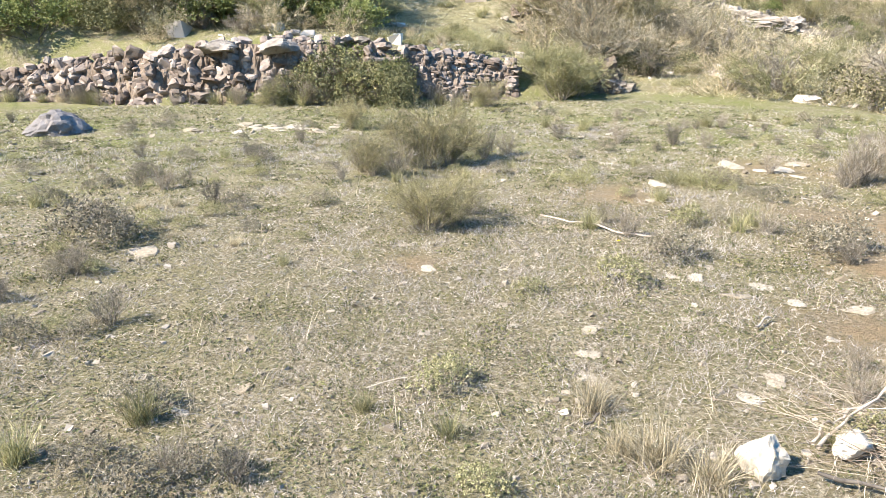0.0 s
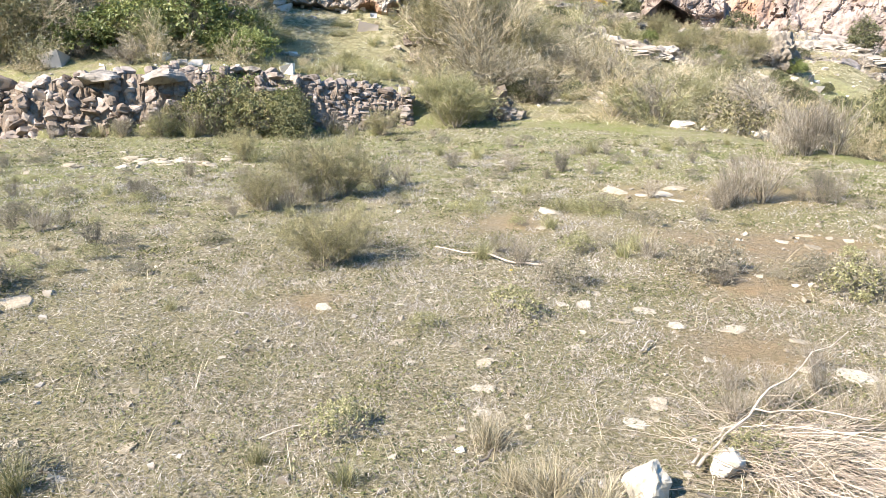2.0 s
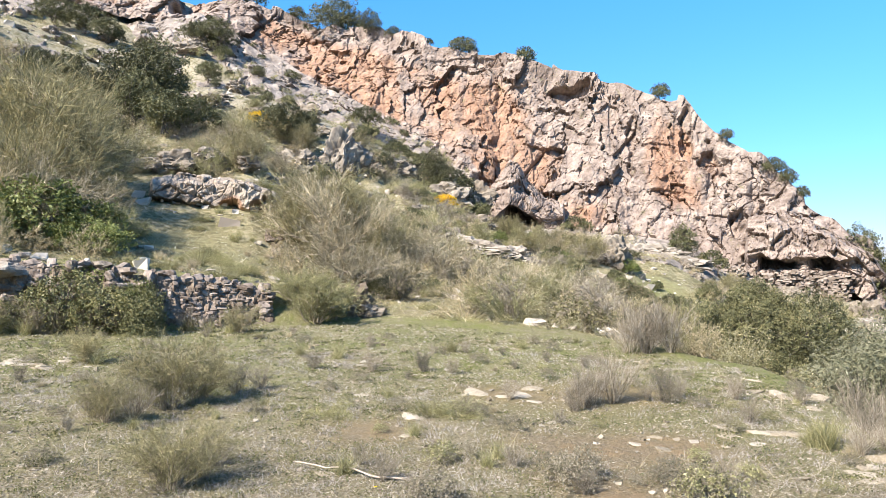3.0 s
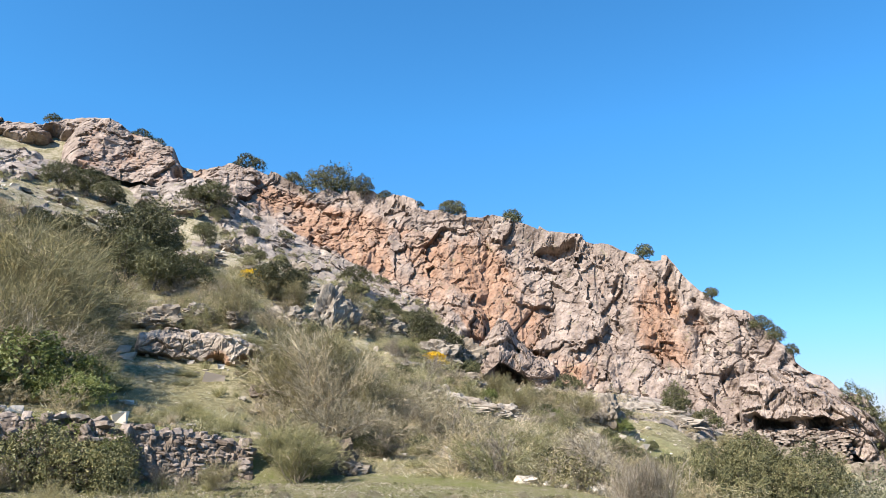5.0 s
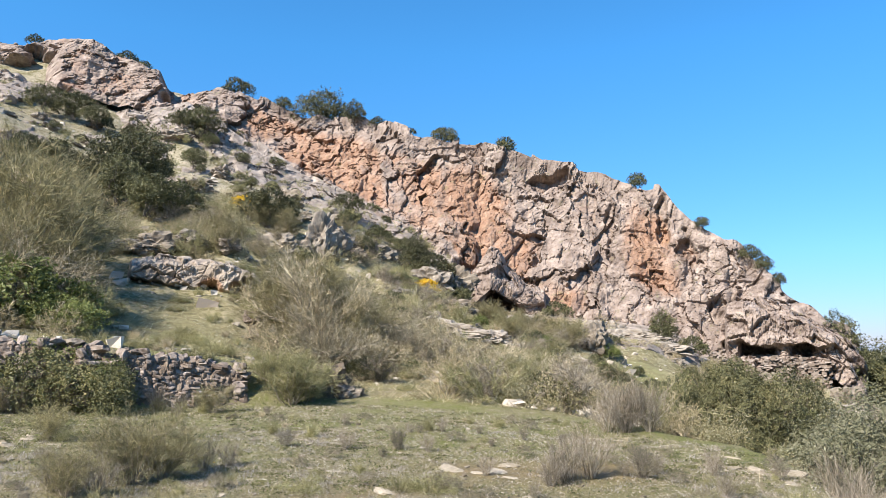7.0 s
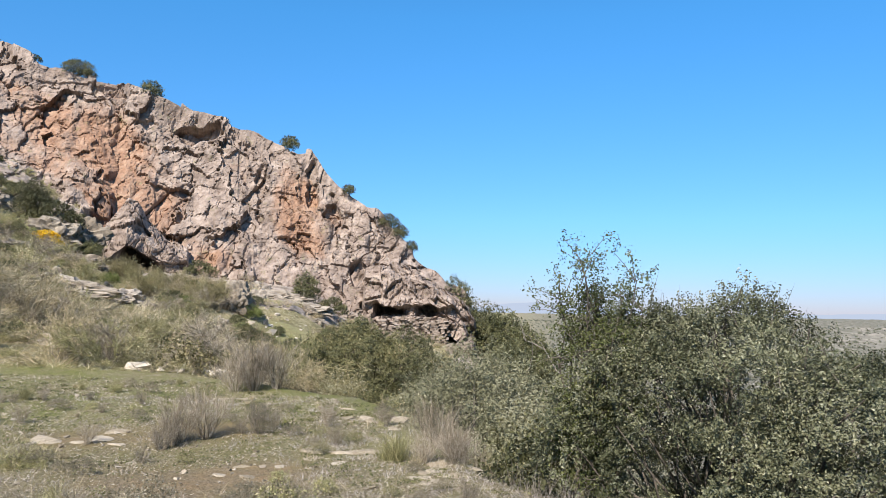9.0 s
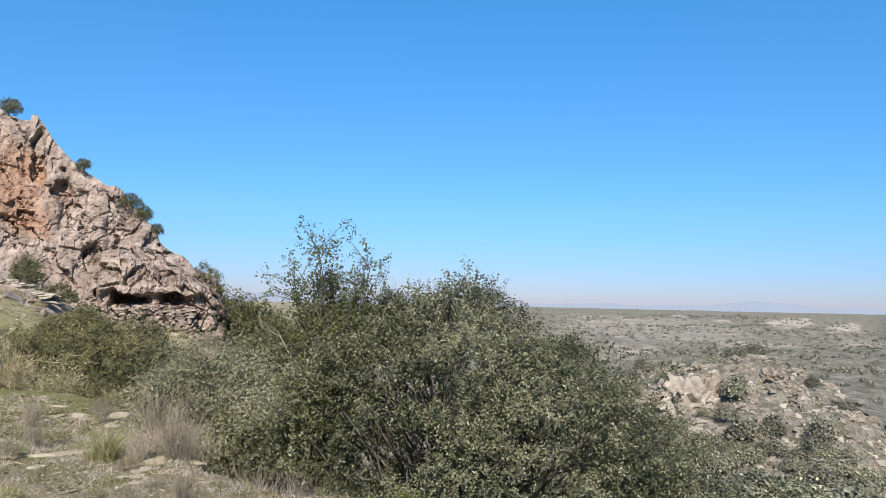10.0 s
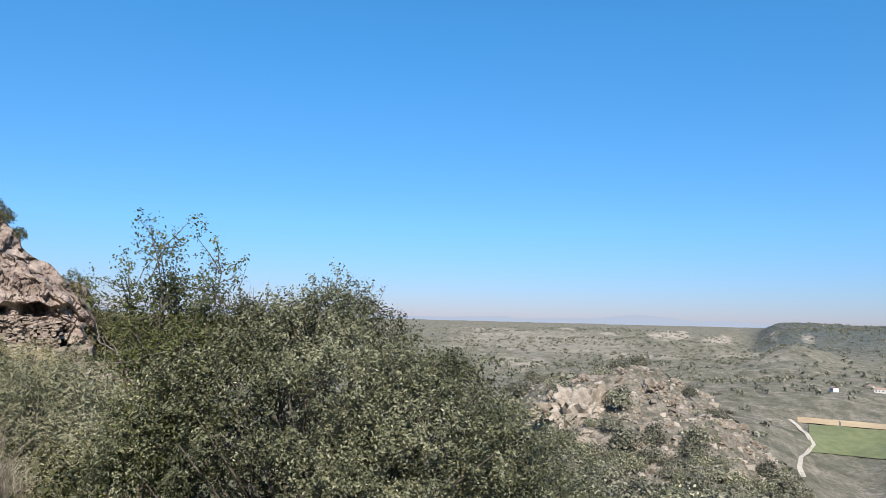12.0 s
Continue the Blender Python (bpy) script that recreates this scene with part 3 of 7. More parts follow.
def rock_sheet(name, az0, az1, nu, nv, lower, upper, blocks, sink, hollows=(), fade=0.0, rusty=None, sinking=None):
    """A displaced face between two lines of the land: jointed blocks, ledges and cracks."""
    az, v = np.meshgrid(np.linspace(az0, az1, nu), np.linspace(-0.06, 1.0, nv))
    (ra, za), (rb, zb) = lower(az), upper(az)
    r = ra + (rb - ra) * np.clip(v, 0, 1) ** 0.85 + 0.6 * np.minimum(v, 0)
    z = za + (zb - za) * v
    x, y = at_bearing(az, r)
    warp = 0.55 * fbm(x * 0.3, y * 0.3, z * 0.3, 5, 31, 0.65)
    s = np.radians(az) * 56
    (e1, own, own2, du, dz), (e2, pown, pown2, pu, pz), (e3, qown, qown2, qu, qz) = (
        facets(s / w + warp * k, r / 4.0, z / h + warp * k + s * 0.02, seed) for w, h, k, seed in ((3.1, 4.6, 0.6, 41), (1.25, 1.7, 0.9, 47), (0.5, 0.7, 1.1, 53)))
    crack = sstep(-0.1, 0.5, vnoise(s / 4.2, z / 3.0, 0, 93))
    buttress = np.abs(vnoise(s / 3.4 + 0.4 * warp, z / 11, 0, 98)) * 1.3 + 0.5 * np.abs(vnoise(s / 1.3 + 0.5 * warp, z / 5, 0, 99))
    ridged = 1 - np.abs(fbm(s / 1.8, r / 3, z / 2.4, 5, 66))
    out = blocks * (1.0 * (own - 0.5) + 1.0 * (own2 - 0.5) * du + 0.25 * (own - 0.5) * dz - 0.5 * crack * (1 - sstep(0, 0.04, e1)))
    out += blocks * (0.4 * (pown - 0.5) + 0.55 * (pown2 - 0.5) * pu + 0.3 * (pown - 0.5) * pz - 0.25 * sstep(-0.1, 0.5, vnoise(s / 2.1, z / 2.5, 0, 97)) * (1 - sstep(0, 0.06, e2)))
    out += blocks * (0.12 * (qown - 0.5) + 0.22 * (qown2 - 0.5) * qu + 0.14 * (qown - 0.5) * qz - 0.04 * (1 - sstep(0, 0.1, e3)))
    out += blocks * (0.9 * fbm(s / 9, z / 14, 0, 3, 61) + 0.75 * (buttress - 0.6) + 0.14 * fbm(x * 1.3, y * 1.3, z * 1.0, 6, 63, 0.58) + 0.16 * (ridged - 0.7) - 0.2 * sstep(0.3, 0.6, vnoise(s / 0.8, z / 2.6, 0, 87)) - 0.22 * sstep(0.4, 0.6, vnoise(s / 3.5, z / 0.9 + s * 0.08, 0, 89))) - sink
    out *= 0.35 + 0.65 * sstep(1.03, 0.9, v)
    for haz, hz, w, h, d in hollows:
        hs = np.radians(haz) * 56
        q = np.abs((s - hs) / w + 0.3 * fbm(s * 0.7, z * 0.9, 0, 3, 74)) ** 1.5 + np.abs((z - hz) / h + 0.5 * fbm(s * 0.8, z * 0.5, 0, 3, 73)) ** 1.5
        out -= d * sstep(1.2, 0.8, q + 0.45 * fbm(s * 1.4, z * 1.6, 0, 4, 71)) * (0.2 + 0.8 * sstep(-0.35, 0.0, vnoise(s * 0.9, z * 0.3, 0, 75)))
    if sinking:
        out -= sinking(az, v, fbm(s / 3, z / 2.2, 0, 4, 79))
    if fade:
        out -= fade * (np.clip(fbm(s / 5, z / 3, 0, 3, 77) + 0.25, 0, 1) + sstep(0.12, -0.02, v))
    ux, uy = np.sin(np.radians(az)), np.cos(np.radians(az))
    x, y = x - ux * out * 0.93 , y - uy * out * 0.93
    z = z + out * 0.18 + 0.5 * blocks * vnoise(s / 1.1, 3.3, 0, 81) * sstep(0.93, 1.0, v) + 0.35 * blocks * np.round(1.3 * vnoise(s / 2.3, 1.3, 0, 83)) * sstep(0.93, 1.0, v)
    n, m = az.shape
    i, j = np.meshgrid(np.arange(n - 1), np.arange(m - 1), indexing="ij")
    q = np.stack([i * m + j, i * m + j + 1, (i + 1) * m + j + 1, (i + 1) * m + j], -1).reshape(-1, 4)
    me = array_mesh(name, np.stack([x, y, z], -1).reshape(-1, 3), q, False)
    rust = rusty(az, v) if rusty else 0 * az
    rust = rust + 0.2 * (0.5 - own) + 0.08 * (0.5 - pown) - 0.08 * out
    me.attributes.new("rusty", "FLOAT", "POINT").data.foreach_set("value", np.clip(rust, 0, 1).astype(np.float32).ravel())
    return me


def ledge(name, azs, lines, nu, nv, amp, seed, size, hollows=(), uneven=0.2):
    """A jutting ledge through several lines of (distances, height angles) along the bearings azs, from its foot over the brow to its back."""
    az, v = np.meshgrid(np.linspace(azs[0], azs[-1], nu), np.linspace(0, len(lines) - 1.0, nv))
    k = np.clip(v.astype(int), 0, len(lines) - 2)
    q = v - k
    q = 0.5 * q + 0.5 * q * q * (3 - 2 * q)
    r, el = (sum(((k == i) * (1 - q) + (k + 1 == i) * q) * np.interp(az, azs, ln[c]) for i, ln in enumerate(lines)) for c in (0, 1))
    el = el + uneven * fbm(az * 1.6, v * 0.6, 0, 4, seed + 7) * np.sin(np.pi * np.clip(v / (len(lines) - 1), 0, 1)) ** 0.5
    s, z = np.radians(az) * r, EYE + r * np.tan(np.radians(el))
    warp = 0.5 * fbm(s / size, z / size, 0, 4, seed + 9)
    (e1, own, own2, du, dz), (e2, pown, pown2, pu, pz) = (facets(s / w + warp, r / 4, z / h + warp, seed + g) for w, h, g in ((size, size * 0.7, 0), (size * 0.4, size * 0.3, 5)))
    out = amp * (0.7 * (own - 0.5) + 0.9 * (own2 - 0.5) * du - 0.35 * (1 - sstep(0, 0.08, e1)) + 0.3 * (pown - 0.5) + 0.5 * (pown2 - 0.5) * pu - 0.15 * (1 - sstep(0, 0.1, e2)) + 0.35 * fbm(s / size * 1.5, r / size, z / size * 1.5, 6, seed + 3, 0.6))
    for haz, hel, w, h, d in hollows:
        out -= d * sstep(1.2, 0.6, ((az - haz) / w) ** 2 + ((el - hel) / h) ** 2 + 0.4 * fbm(az, el * 1.5, 0, 3, seed + 6))
    u = (az - azs[0]) / (azs[-1] - azs[0])
    out -= 3.0 * (sstep(0.05, 0.0, u) + sstep(0.95, 1.0, u))
    x, y = at_bearing(az, r - out)
    n, m = az.shape
    i, j = np.meshgrid(np.arange(n - 1), np.arange(m - 1), indexing="ij")
    f = np.stack([i * m + j, i * m + j + 1, (i + 1) * m + j + 1, (i + 1) * m + j], -1).reshape(-1, 4)
    me = array_mesh(name, np.stack([x, y, z + 0.25 * out], -1).reshape(-1, 3), f)
    rust = sum((sstep(2.2, 0.5, ((az - haz) / w) ** 2 + ((el - hel) / h) ** 2) for haz, hel, w, h, d in hollows), 0 * az)
    me.attributes.new("rusty", "FLOAT", "POINT").data.foreach_set("value", np.clip(rust * 1.2, 0, 1).astype(np.float32).ravel())
    return me


M_CLIFF = cliff_material("orange_grey_limestone", [(0.34, (0.14, 0.108, 0.09)), (0.48, (0.245, 0.196, 0.165)), (0.64, (0.37, 0.308, 0.264))])
M_SLABS = cliff_material("grey_slab_limestone", [(0.32, (0.15, 0.127, 0.108)), (0.5, (0.27, 0.232, 0.2)), (0.68, (0.41, 0.36, 0.316))], 0.3, 0.9)
CAVES = [(25.3, 4.6, 1.7, 2.0, 5.0), (43.8, 1.4, 2.4, 1.0, 4.0), (46.8, 1.4, 1.2, 0.9, 3.5), (28.8, 15.2, 2.2, 0.6, 1.5), (37.3, 10.5, 0.6, 1.9, 0.8), (41.0, 4.6, 0.6, 1.7, 0.8), (38.9, 8.6, 0.5, 2.2, 0.7), (33.5, 11, 0.5, 2.4, 0.6)]
cliff = thing("cliff", rock_sheet("cliff", -17, 52.5, 900, 190, foot_of_cliff, rim, 1.0, 0.2, CAVES,
              rusty=lambda az, v: 0.12 + 0.75 * sstep(1, 9, az) * sstep(29, 23, az) * sstep(0.0, 0.12, v) * sstep(0.92, 0.65, v) + 0.6 * sstep(24, 26, az) * sstep(32, 29, az) * sstep(0.35, 0.15, v) + 0.7 * sstep(33.5, 36, az) * sstep(41, 38, az) * sstep(0.25, 0.4, v) * sstep(0.95, 0.75, v) + 0.45 * sstep(42, 44, az) * sstep(49, 46, az) * sstep(0.6, 0.3, v) + 0.42 * sstep(-9.5, -8, az) * sstep(-1.5, -3, az) + 0.4 * sstep(26, 29, az) * sstep(34, 31, az) * sstep(0.55, 0.65, v) * sstep(0.9, 0.8, v),
              sinking=lambda az, v, n: 4.2 * (sstep(-8.6, -10.2, az) * sstep(0.6, 0.1, n) + 0.8 * sstep(1.5, -1.0, az) * sstep(-2.2, -1.2, az) * sstep(0.3, 0.0, n))),
              M_CLIFF, "weathered orange and grey limestone cliff with caves", "cliff", kind="structure")
slabs = thing("rock_slope", rock_sheet("rock_slope", -18, 24, 560, 150, low, foot_of_cliff, 0.6, 0.1, fade=0.85, sinking=lambda az, v, n: 1.6 * sstep(1, -6, az) * sstep(0.3, -0.2, n)), M_SLABS,
              "tilted grey limestone slabs below the cliff", "rock slope", kind="structure")
def apron_foot(az):
    r = np.interp(az, [25, 28, 32, 36, 42], [46.5, 45, 43.5, 43.5, 46])
    return r, surface(*at_bearing(az, r)) + 0.15


apron = thing("rock_apron", rock_sheet("rock_apron", 25, 42, 300, 70, apron_foot, lambda az: line(az, BASE_AZ, [r + 1.5 for r in BASE_R], [e + 0.8 for e in BASE_EL]), 0.6, -0.2, fade=0.6), M_SLABS,
              "pale broken rock apron under the cliff", "rock slope", kind="structure")
M_LEDGE = cliff_material("pale_ledge_limestone", [(0.3, (0.17, 0.138, 0.108)), (0.5, (0.31, 0.262, 0.212)), (0.68, (0.44, 0.388, 0.322))], 0.9, 0.3)
M_GULLY = cliff_material("brown_bank_rock", [(0.3, (0.1, 0.078, 0.06)), (0.5, (0.19, 0.155, 0.122)), (0.68, (0.36, 0.31, 0.262))], 0.2, 0.5)
_la = [-3.6, -2.0, -0.2, 1.5, 3.0, 4.4, 6.0, 7.3, 8.2]
thing("rock_ledge", ledge("rock_ledge", _la, [([26.6] * 9, [3.8, 3.2, 2.5, 2.2, 2.0, 1.8, 1.4, 0.7, -0.5]), ([26.7] * 9, [4.6, 4.1, 3.5, 3.3, 3.2, 2.9, 2.5, 1.6, 0.5]), ([25.9] * 9, [4.8, 4.5, 4.1, 4.0, 3.9, 3.7, 3.2, 2.2, 0.9]), ([26.1] * 9, [5.1, 5.3, 5.6, 5.6, 5.6, 5.4, 4.7, 3.2, 1.7]), ([28.6] * 9, [5.6, 5.9, 6.1, 6.0, 5.9, 5.6, 4.9, 3.4, 1.8]), ([29.6] * 9, [4.4, 4.6, 4.6, 4.4, 4.2, 4.0, 3.2, 2.2, 0.6])], 240, 110, 0.4, 211, 1.1,
      [(2.5, 3.6, 0.8, 0.9, 1.2), (4.5, 3.6, 0.55, 0.75, 0.9), (5.7, 3.1, 0.4, 0.5, 0.6)]), M_LEDGE, "pale limestone ledge with orange hollows under its brow", "rock ledge", kind="structure")
_ca = [41.3, 42.4, 42.75, 43.4, 44.5, 45.0, 45.7, 46.1, 47.1, 47.6, 48.6, 49.6, 50.8]
_back = [52.0, 52.0, 54.0, 54.4, 54.0, 52.2, 52.0, 53.6, 53.6, 52.2, 52.2, 52.8, 53.6]
thing("cave_ledge", ledge("cave_ledge", _ca, [([51.95] * 13, [-2.2] * 11 + [-3.4, -5.0]), ([52.0] * 13, [-0.85, -0.8, -0.72, -0.7, -0.72, -0.75, -0.72, -0.7, -0.7, -0.8, -1.0, -1.8, -3.2]), (_back, [-0.5, -0.45, -0.62, -0.62, -0.6, -0.4, -0.4, -0.6, -0.6, -0.4, -0.4, -1.2, -2.8]), (_back, [0.1, 0.2, 0.25, 0.12, 0.05, 0.1, 0.1, 0.02, 0.02, 0.0, -0.1, -0.7, -2.2]), ([51.7, 51.6, 51.4, 51.4, 51.5, 51.6, 51.6, 51.5, 51.5, 51.6, 51.8, 52.4, 53.2], [0.4, 0.5, 0.45, 0.3, 0.22, 0.3, 0.3, 0.2, 0.2, 0.2, 0.1, -0.5, -2.0]), ([52.6] * 13, [1.8, 2.3, 2.5, 2.6, 2.4, 2.2, 2.0, 1.9, 1.6, 1.2, 0.8, 0.0, -1.6]), ([54.5] * 13, [3.0, 3.4, 3.6, 3.6, 3.4, 3.2, 3.0, 2.6, 2.2, 1.8, 1.2, 0.3, -1.4])], 260, 130, 0.75, 251, 1.5), M_CLIFF, "jutting rock with a low cave under its brow", "rock ledge", kind="structure")
_ca = [22.4, 23.6, 24.1, 24.7, 25.4, 26.2, 26.8, 28.6]
_back = [52.2, 52.0, 55.5, 56.5, 56.5, 55.5, 52.4, 52.6]
thing("cave_ledge", ledge("cave_ledge", _ca, [([51.0] * 8, [0.2, 0.4, 0.6, 0.8, 0.9, 1.0, 0.9, 0.6]), ([51.6] * 8, [1.2, 1.4, 1.6, 1.75, 1.85, 1.95, 1.9, 1.5]), (_back, [1.6, 1.8, 1.75, 1.85, 1.95, 2.05, 2.1, 1.8]), (_back, [2.6, 3.2, 3.9, 3.8, 3.4, 3.0, 2.6, 2.3]), ([51.6, 51.0, 51.0, 51.6, 52.0, 52.2, 52.3, 52.6], [3.0, 3.8, 4.4, 4.1, 3.7, 3.2, 2.8, 2.6]), ([52.4] * 8, [4.4, 5.8, 6.6, 6.4, 5.2, 4.4, 3.8, 3.2]), ([54.8] * 8, [5.4, 6.8, 7.6, 7.4, 6.2, 5.4, 4.8, 4.0])], 220, 130, 0.7, 271, 1.6), M_CLIFF, "bulging rock over a dark triangular cave", "rock ledge", kind="structure")
_ga2 = [3.2, 4.4, 5.6, 6.8, 8.0, 9.0]
thing("eroded_bank", ledge("eroded_bank", _ga2, [([20.0] * 6, [-2.6, -2.2, -1.9, -2.0, -2.4, -3.4]), ([21.5] * 6, [-0.9, -0.3, -0.2, -0.6, -1.3, -2.6]), ([23.5] * 6, [0.6, 1.1, 1.3, 0.9, 0.1, -1.8]), ([25.4] * 6, [1.7, 2.3, 2.6, 2.2, 1.2, -0.6]), ([26.6] * 6, [1.0, 1.4, 1.4, 1.0, 0.2, -1.6])], 160, 120, 0.55, 231, 0.9,
      [(6.0, -0.2, 0.9, 0.5, 0.7), (4.6, 0.7, 0.6, 0.3, 0.5)]), M_GULLY, "eroded bank of dark earth and pale rock", "bank", kind="structure")


# ---------- plants ----------
def lobes_points(rng, n, lobes, hollow=0.55, gaps=-0.42):
    """Points and outward directions in the outer part of several ellipsoids (x, y, z, rx, ry, rz), with gaps."""
    lobes = np.array(lobes, float)
    vol = lobes[:, 3] * lobes[:, 4] + lobes[:, 4] * lobes[:, 5]
    pick = rng.choice(len(lobes), n, p=vol / vol.sum())
    d = unit(rng.normal(size=(n, 3)))
    d[:, 2] = np.where(d[:, 2] < -0.35, -d[:, 2], d[:, 2])
    rough = 1 + 0.22 * fbm(d[:, 0] * 3 + pick, d[:, 1] * 3, d[:, 2] * 3, 3, 5)
    rad = (hollow + (1 - hollow) * rng.random(n) ** 0.5) * rough
    p = lobes[pick, :3] + d * lobes[pick, 3:] * rad[:, None]
    keep = vnoise(p[:, 0] * 3.1, p[:, 1] * 3.1, p[:, 2] * 3.1, 9) > gaps
    return p[keep], d[keep]


def crown_mesh(rng, p, d, per, spread, leaf, elong=1.7):
    """The mesh of leaf sprigs, each sprig with a tone of its own that its neighbours nearly share."""
    me = array_mesh("crown", *sprigs(rng, p, d, per, spread, leaf, elong))
    tone = 0.5 + 0.55 * fbm(p[:, 0] * 2.2, p[:, 1] * 2.2, p[:, 2] * 2.2, 2, 15) + 0.22 * rng.normal(size=len(p))
    me.attributes.new("sprig", "FLOAT", "POINT").data.foreach_set("value", np.repeat(np.clip(tone, 0, 1), per * 4).astype(np.float32))
    return me


def sprigs(rng, p, d, per, spread, leaf, elong=1.7):
    """Leaves clustered on short sprigs at p that point about d."""
    m = len(p)
    way = unit(d + rng.normal(size=(m, 3)) * 0.5 + [0, 0, 0.35])
    q = np.repeat(p, per, 0) + np.repeat(way, per, 0) * (rng.random((m * per, 1)) * spread * 1.6) + rng.normal(size=(m * per, 3)) * spread * 0.33
    n = unit(np.repeat(d, per, 0) * 0.5 + [0, 0, 0.4] + rng.normal(size=(m * per, 3)) * 0.75)
    size = leaf * (0.6 + 0.8 * rng.random(m * per))
    return leaf_quads(rng, q, n, size * elong, size)


def limbs(rng, tips, root, r0, wobble, sides=5):
    out = []
    for t in tips:
        path = crooked(rng, root + rng.normal(size=3) * [0.12, 0.12, 0.02], t, wobble)
        out.append(tube(path, np.linspace(r0, r0 * 0.2, len(path)), sides))
    return join(out)


def leafy(name, seed, lobes, sprig_count, per, spread, leaf, leafmat, limb_r=0.03, limb_n=9, label="", category="shrub", group="", elong=1.7, gaps=-0.42):
    """A shrub or tree at the origin: limbs and a crown of leaf sprigs."""
    rng = np.random.default_rng(seed)
    ob = base(name, 0, 0, 0, label, category, group)
    p, d = lobes_points(rng, sprig_count, lobes, 0.55, gaps)
    thing("crown", crown_mesh(rng, p, d, per, spread, leaf, elong), leafmat, parent=ob)
    tips = p[rng.choice(len(p), limb_n, replace=False)]
    v, f = limbs(rng, tips, np.array([0, 0, -0.1]), limb_r, 0.06 * np.ptp(p[:, 2]))
    thing("trunk", array_mesh("trunk", v, f, True), M_BARK, parent=ob)
    return ob


def broom_mesh(seed, h, spread, n, width, twigs=3, droop=0.25):
    """A fan of fine stems with side twigs."""
    rng = np.random.default_rng(seed)
    a = rng.random(n) * 2 * np.pi
    k = np.sqrt(rng.random(n)) * spread
    d = unit(np.stack([np.cos(a) * k, np.sin(a) * k, np.full(n, 1.0)], 1))
    p = np.stack([np.cos(a) * k, np.sin(a) * k, 0 * a], 1) * h * 0.16 - [0, 0, 0.03]
    ln = h * (0.55 + 0.5 * rng.random(n)) * (1.0 - 0.25 * k / max(spread, 0.01))
    parts = [blades(rng, p, d, ln, width, droop * k / spread, 3)]
    if twigs:
        q = 0.3 + 0.6 * rng.random((n, twigs))
        at = (p[:, None] + d[:, None] * (ln[:, None] * q)[..., None]).reshape(-1, 3)
        at[:, 2] -= np.repeat(droop * k / spread, twigs) * (np.repeat(ln, twigs) * q.ravel() ** 2)
        dd = unit(np.repeat(d, twigs, 0) + rng.normal(size=(n * twigs, 3)) * 0.55)
        parts.append(blades(rng, at, dd, np.repeat(ln, twigs) * (0.15 + 0.25 * rng.random(n * twigs)), width * 0.75, 0.1, 1))
    return join(parts)


def tuft_mesh(seed, n, h, splay, width, droop):
    rng = np.random.default_rng(seed)
    a = rng.random(n) * 2 * np.pi
    d = unit(np.stack([np.cos(a) * splay * rng.random(n), np.sin(a) * splay * rng.random(n), 0.5 + rng.random(n)], 1))
    p = rng.normal(size=(n, 3)) * [h * 0.12, h * 0.12, 0]
    return blades(rng, p, d, h * (0.5 + 0.7 * rng.random(n)), width, droop, 3)


def twiggy_mesh(seed, h, w, stems, width):
    """A small dead bush of forked twigs."""
    rng = np.random.default_rng(seed)
    parts = []
    for _ in range(stems):
        a, k = rng.random() * 6.28, rng.random() ** 0.5
        tip = np.array([math.cos(a) * k * w / 2, math.sin(a) * k * w / 2, h * (0.6 + 0.4 * rng.random())])
        path = crooked(rng, tip * [0.15, 0.15, 0], tip, h * 0.05, 5)
        parts.append(tube(path, np.linspace(width, width * 0.35, 5), 3))
        for q in (1, 1, 2, 2, 2, 3, 3, 3, 3):
            e = path[q] + (tip - path[0]) * 0.3 + rng.normal(size=3) * h * 0.13
            parts.append(tube(crooked(rng, path[q], e, h * 0.03, 3), [width * 0.5, width * 0.4, width * 0.25], 3))
    return join(parts)


def place(ob, x, y, s=1.0, turn=0.0, sink=0.0, tilt=0.0):
    z = ground_at(x, y) - sink
    ob.matrix_basis = pose(x, y, z, tilt, 0, turn)
    ob.scale = (s, s, s)
    return ob


def again(ob, x, y, s=1.0, turn=0.0, sink=0.0, label=""):
    c = copy_thing(ob, pose(x, y, ground_at(x, y) - sink, 0, 0, turn))
    c.scale = (s, s, s)
    if label:
        c["label"] = label
    return c


def stand(made, x, y, s=1.0, turn=0.0, sink=0.0, label=""):
    """The first use of a kind takes the thing itself, later ones a copy."""
    ob = made[0]
    if not made[1:]:
        made.append(True)
        place(ob, x, y, s, turn, sink)
        if label:
            ob["label"] = label
        return ob
    return again(ob, x, y, s, turn, sink, label)


def single(name, vf, mat, label, category, group=""):
    return [thing(name, array_mesh(name, *vf), mat, label, category, group)]


# -- the large evergreen bush at the edge of the terrace
rng = np.random.default_rng(101)
bush = base("evergreen_bush", 7.2, 2.3, -0.95, "large dense evergreen bush with small grey-green leaves", "bush")
BIG = [(0, 0, 1.55, 1.25, 1.25, 1.1), (-0.2, -0.9, 1.25, 1.05, 0.8, 1.0), (0.2, 0.9, 1.45, 1.1, 0.85, 1.1), (-0.4, -0.1, 0.8, 1.2, 1.35, 0.9), (-0.1, -1.35, 0.65, 1.0, 0.65, 0.75), (-0.5, 0.0, 0.3, 1.2, 1.45, 0.7), (0, 0.0, 2.2, 0.5, 0.6, 0.45), (0, 0.95, 2.1, 0.45, 0.55, 0.5), (-0.1, 1.5, 1.1, 0.8, 0.5, 0.9), (0.1, -2.0, 0.45, 0.8, 0.65, 0.75), (0.2, -1.55, 1.05, 0.75, 0.6, 0.7)]
p, d = lobes_points(rng, 21000, BIG, 0.5)
low_cut = p[:, 2] > -0.1
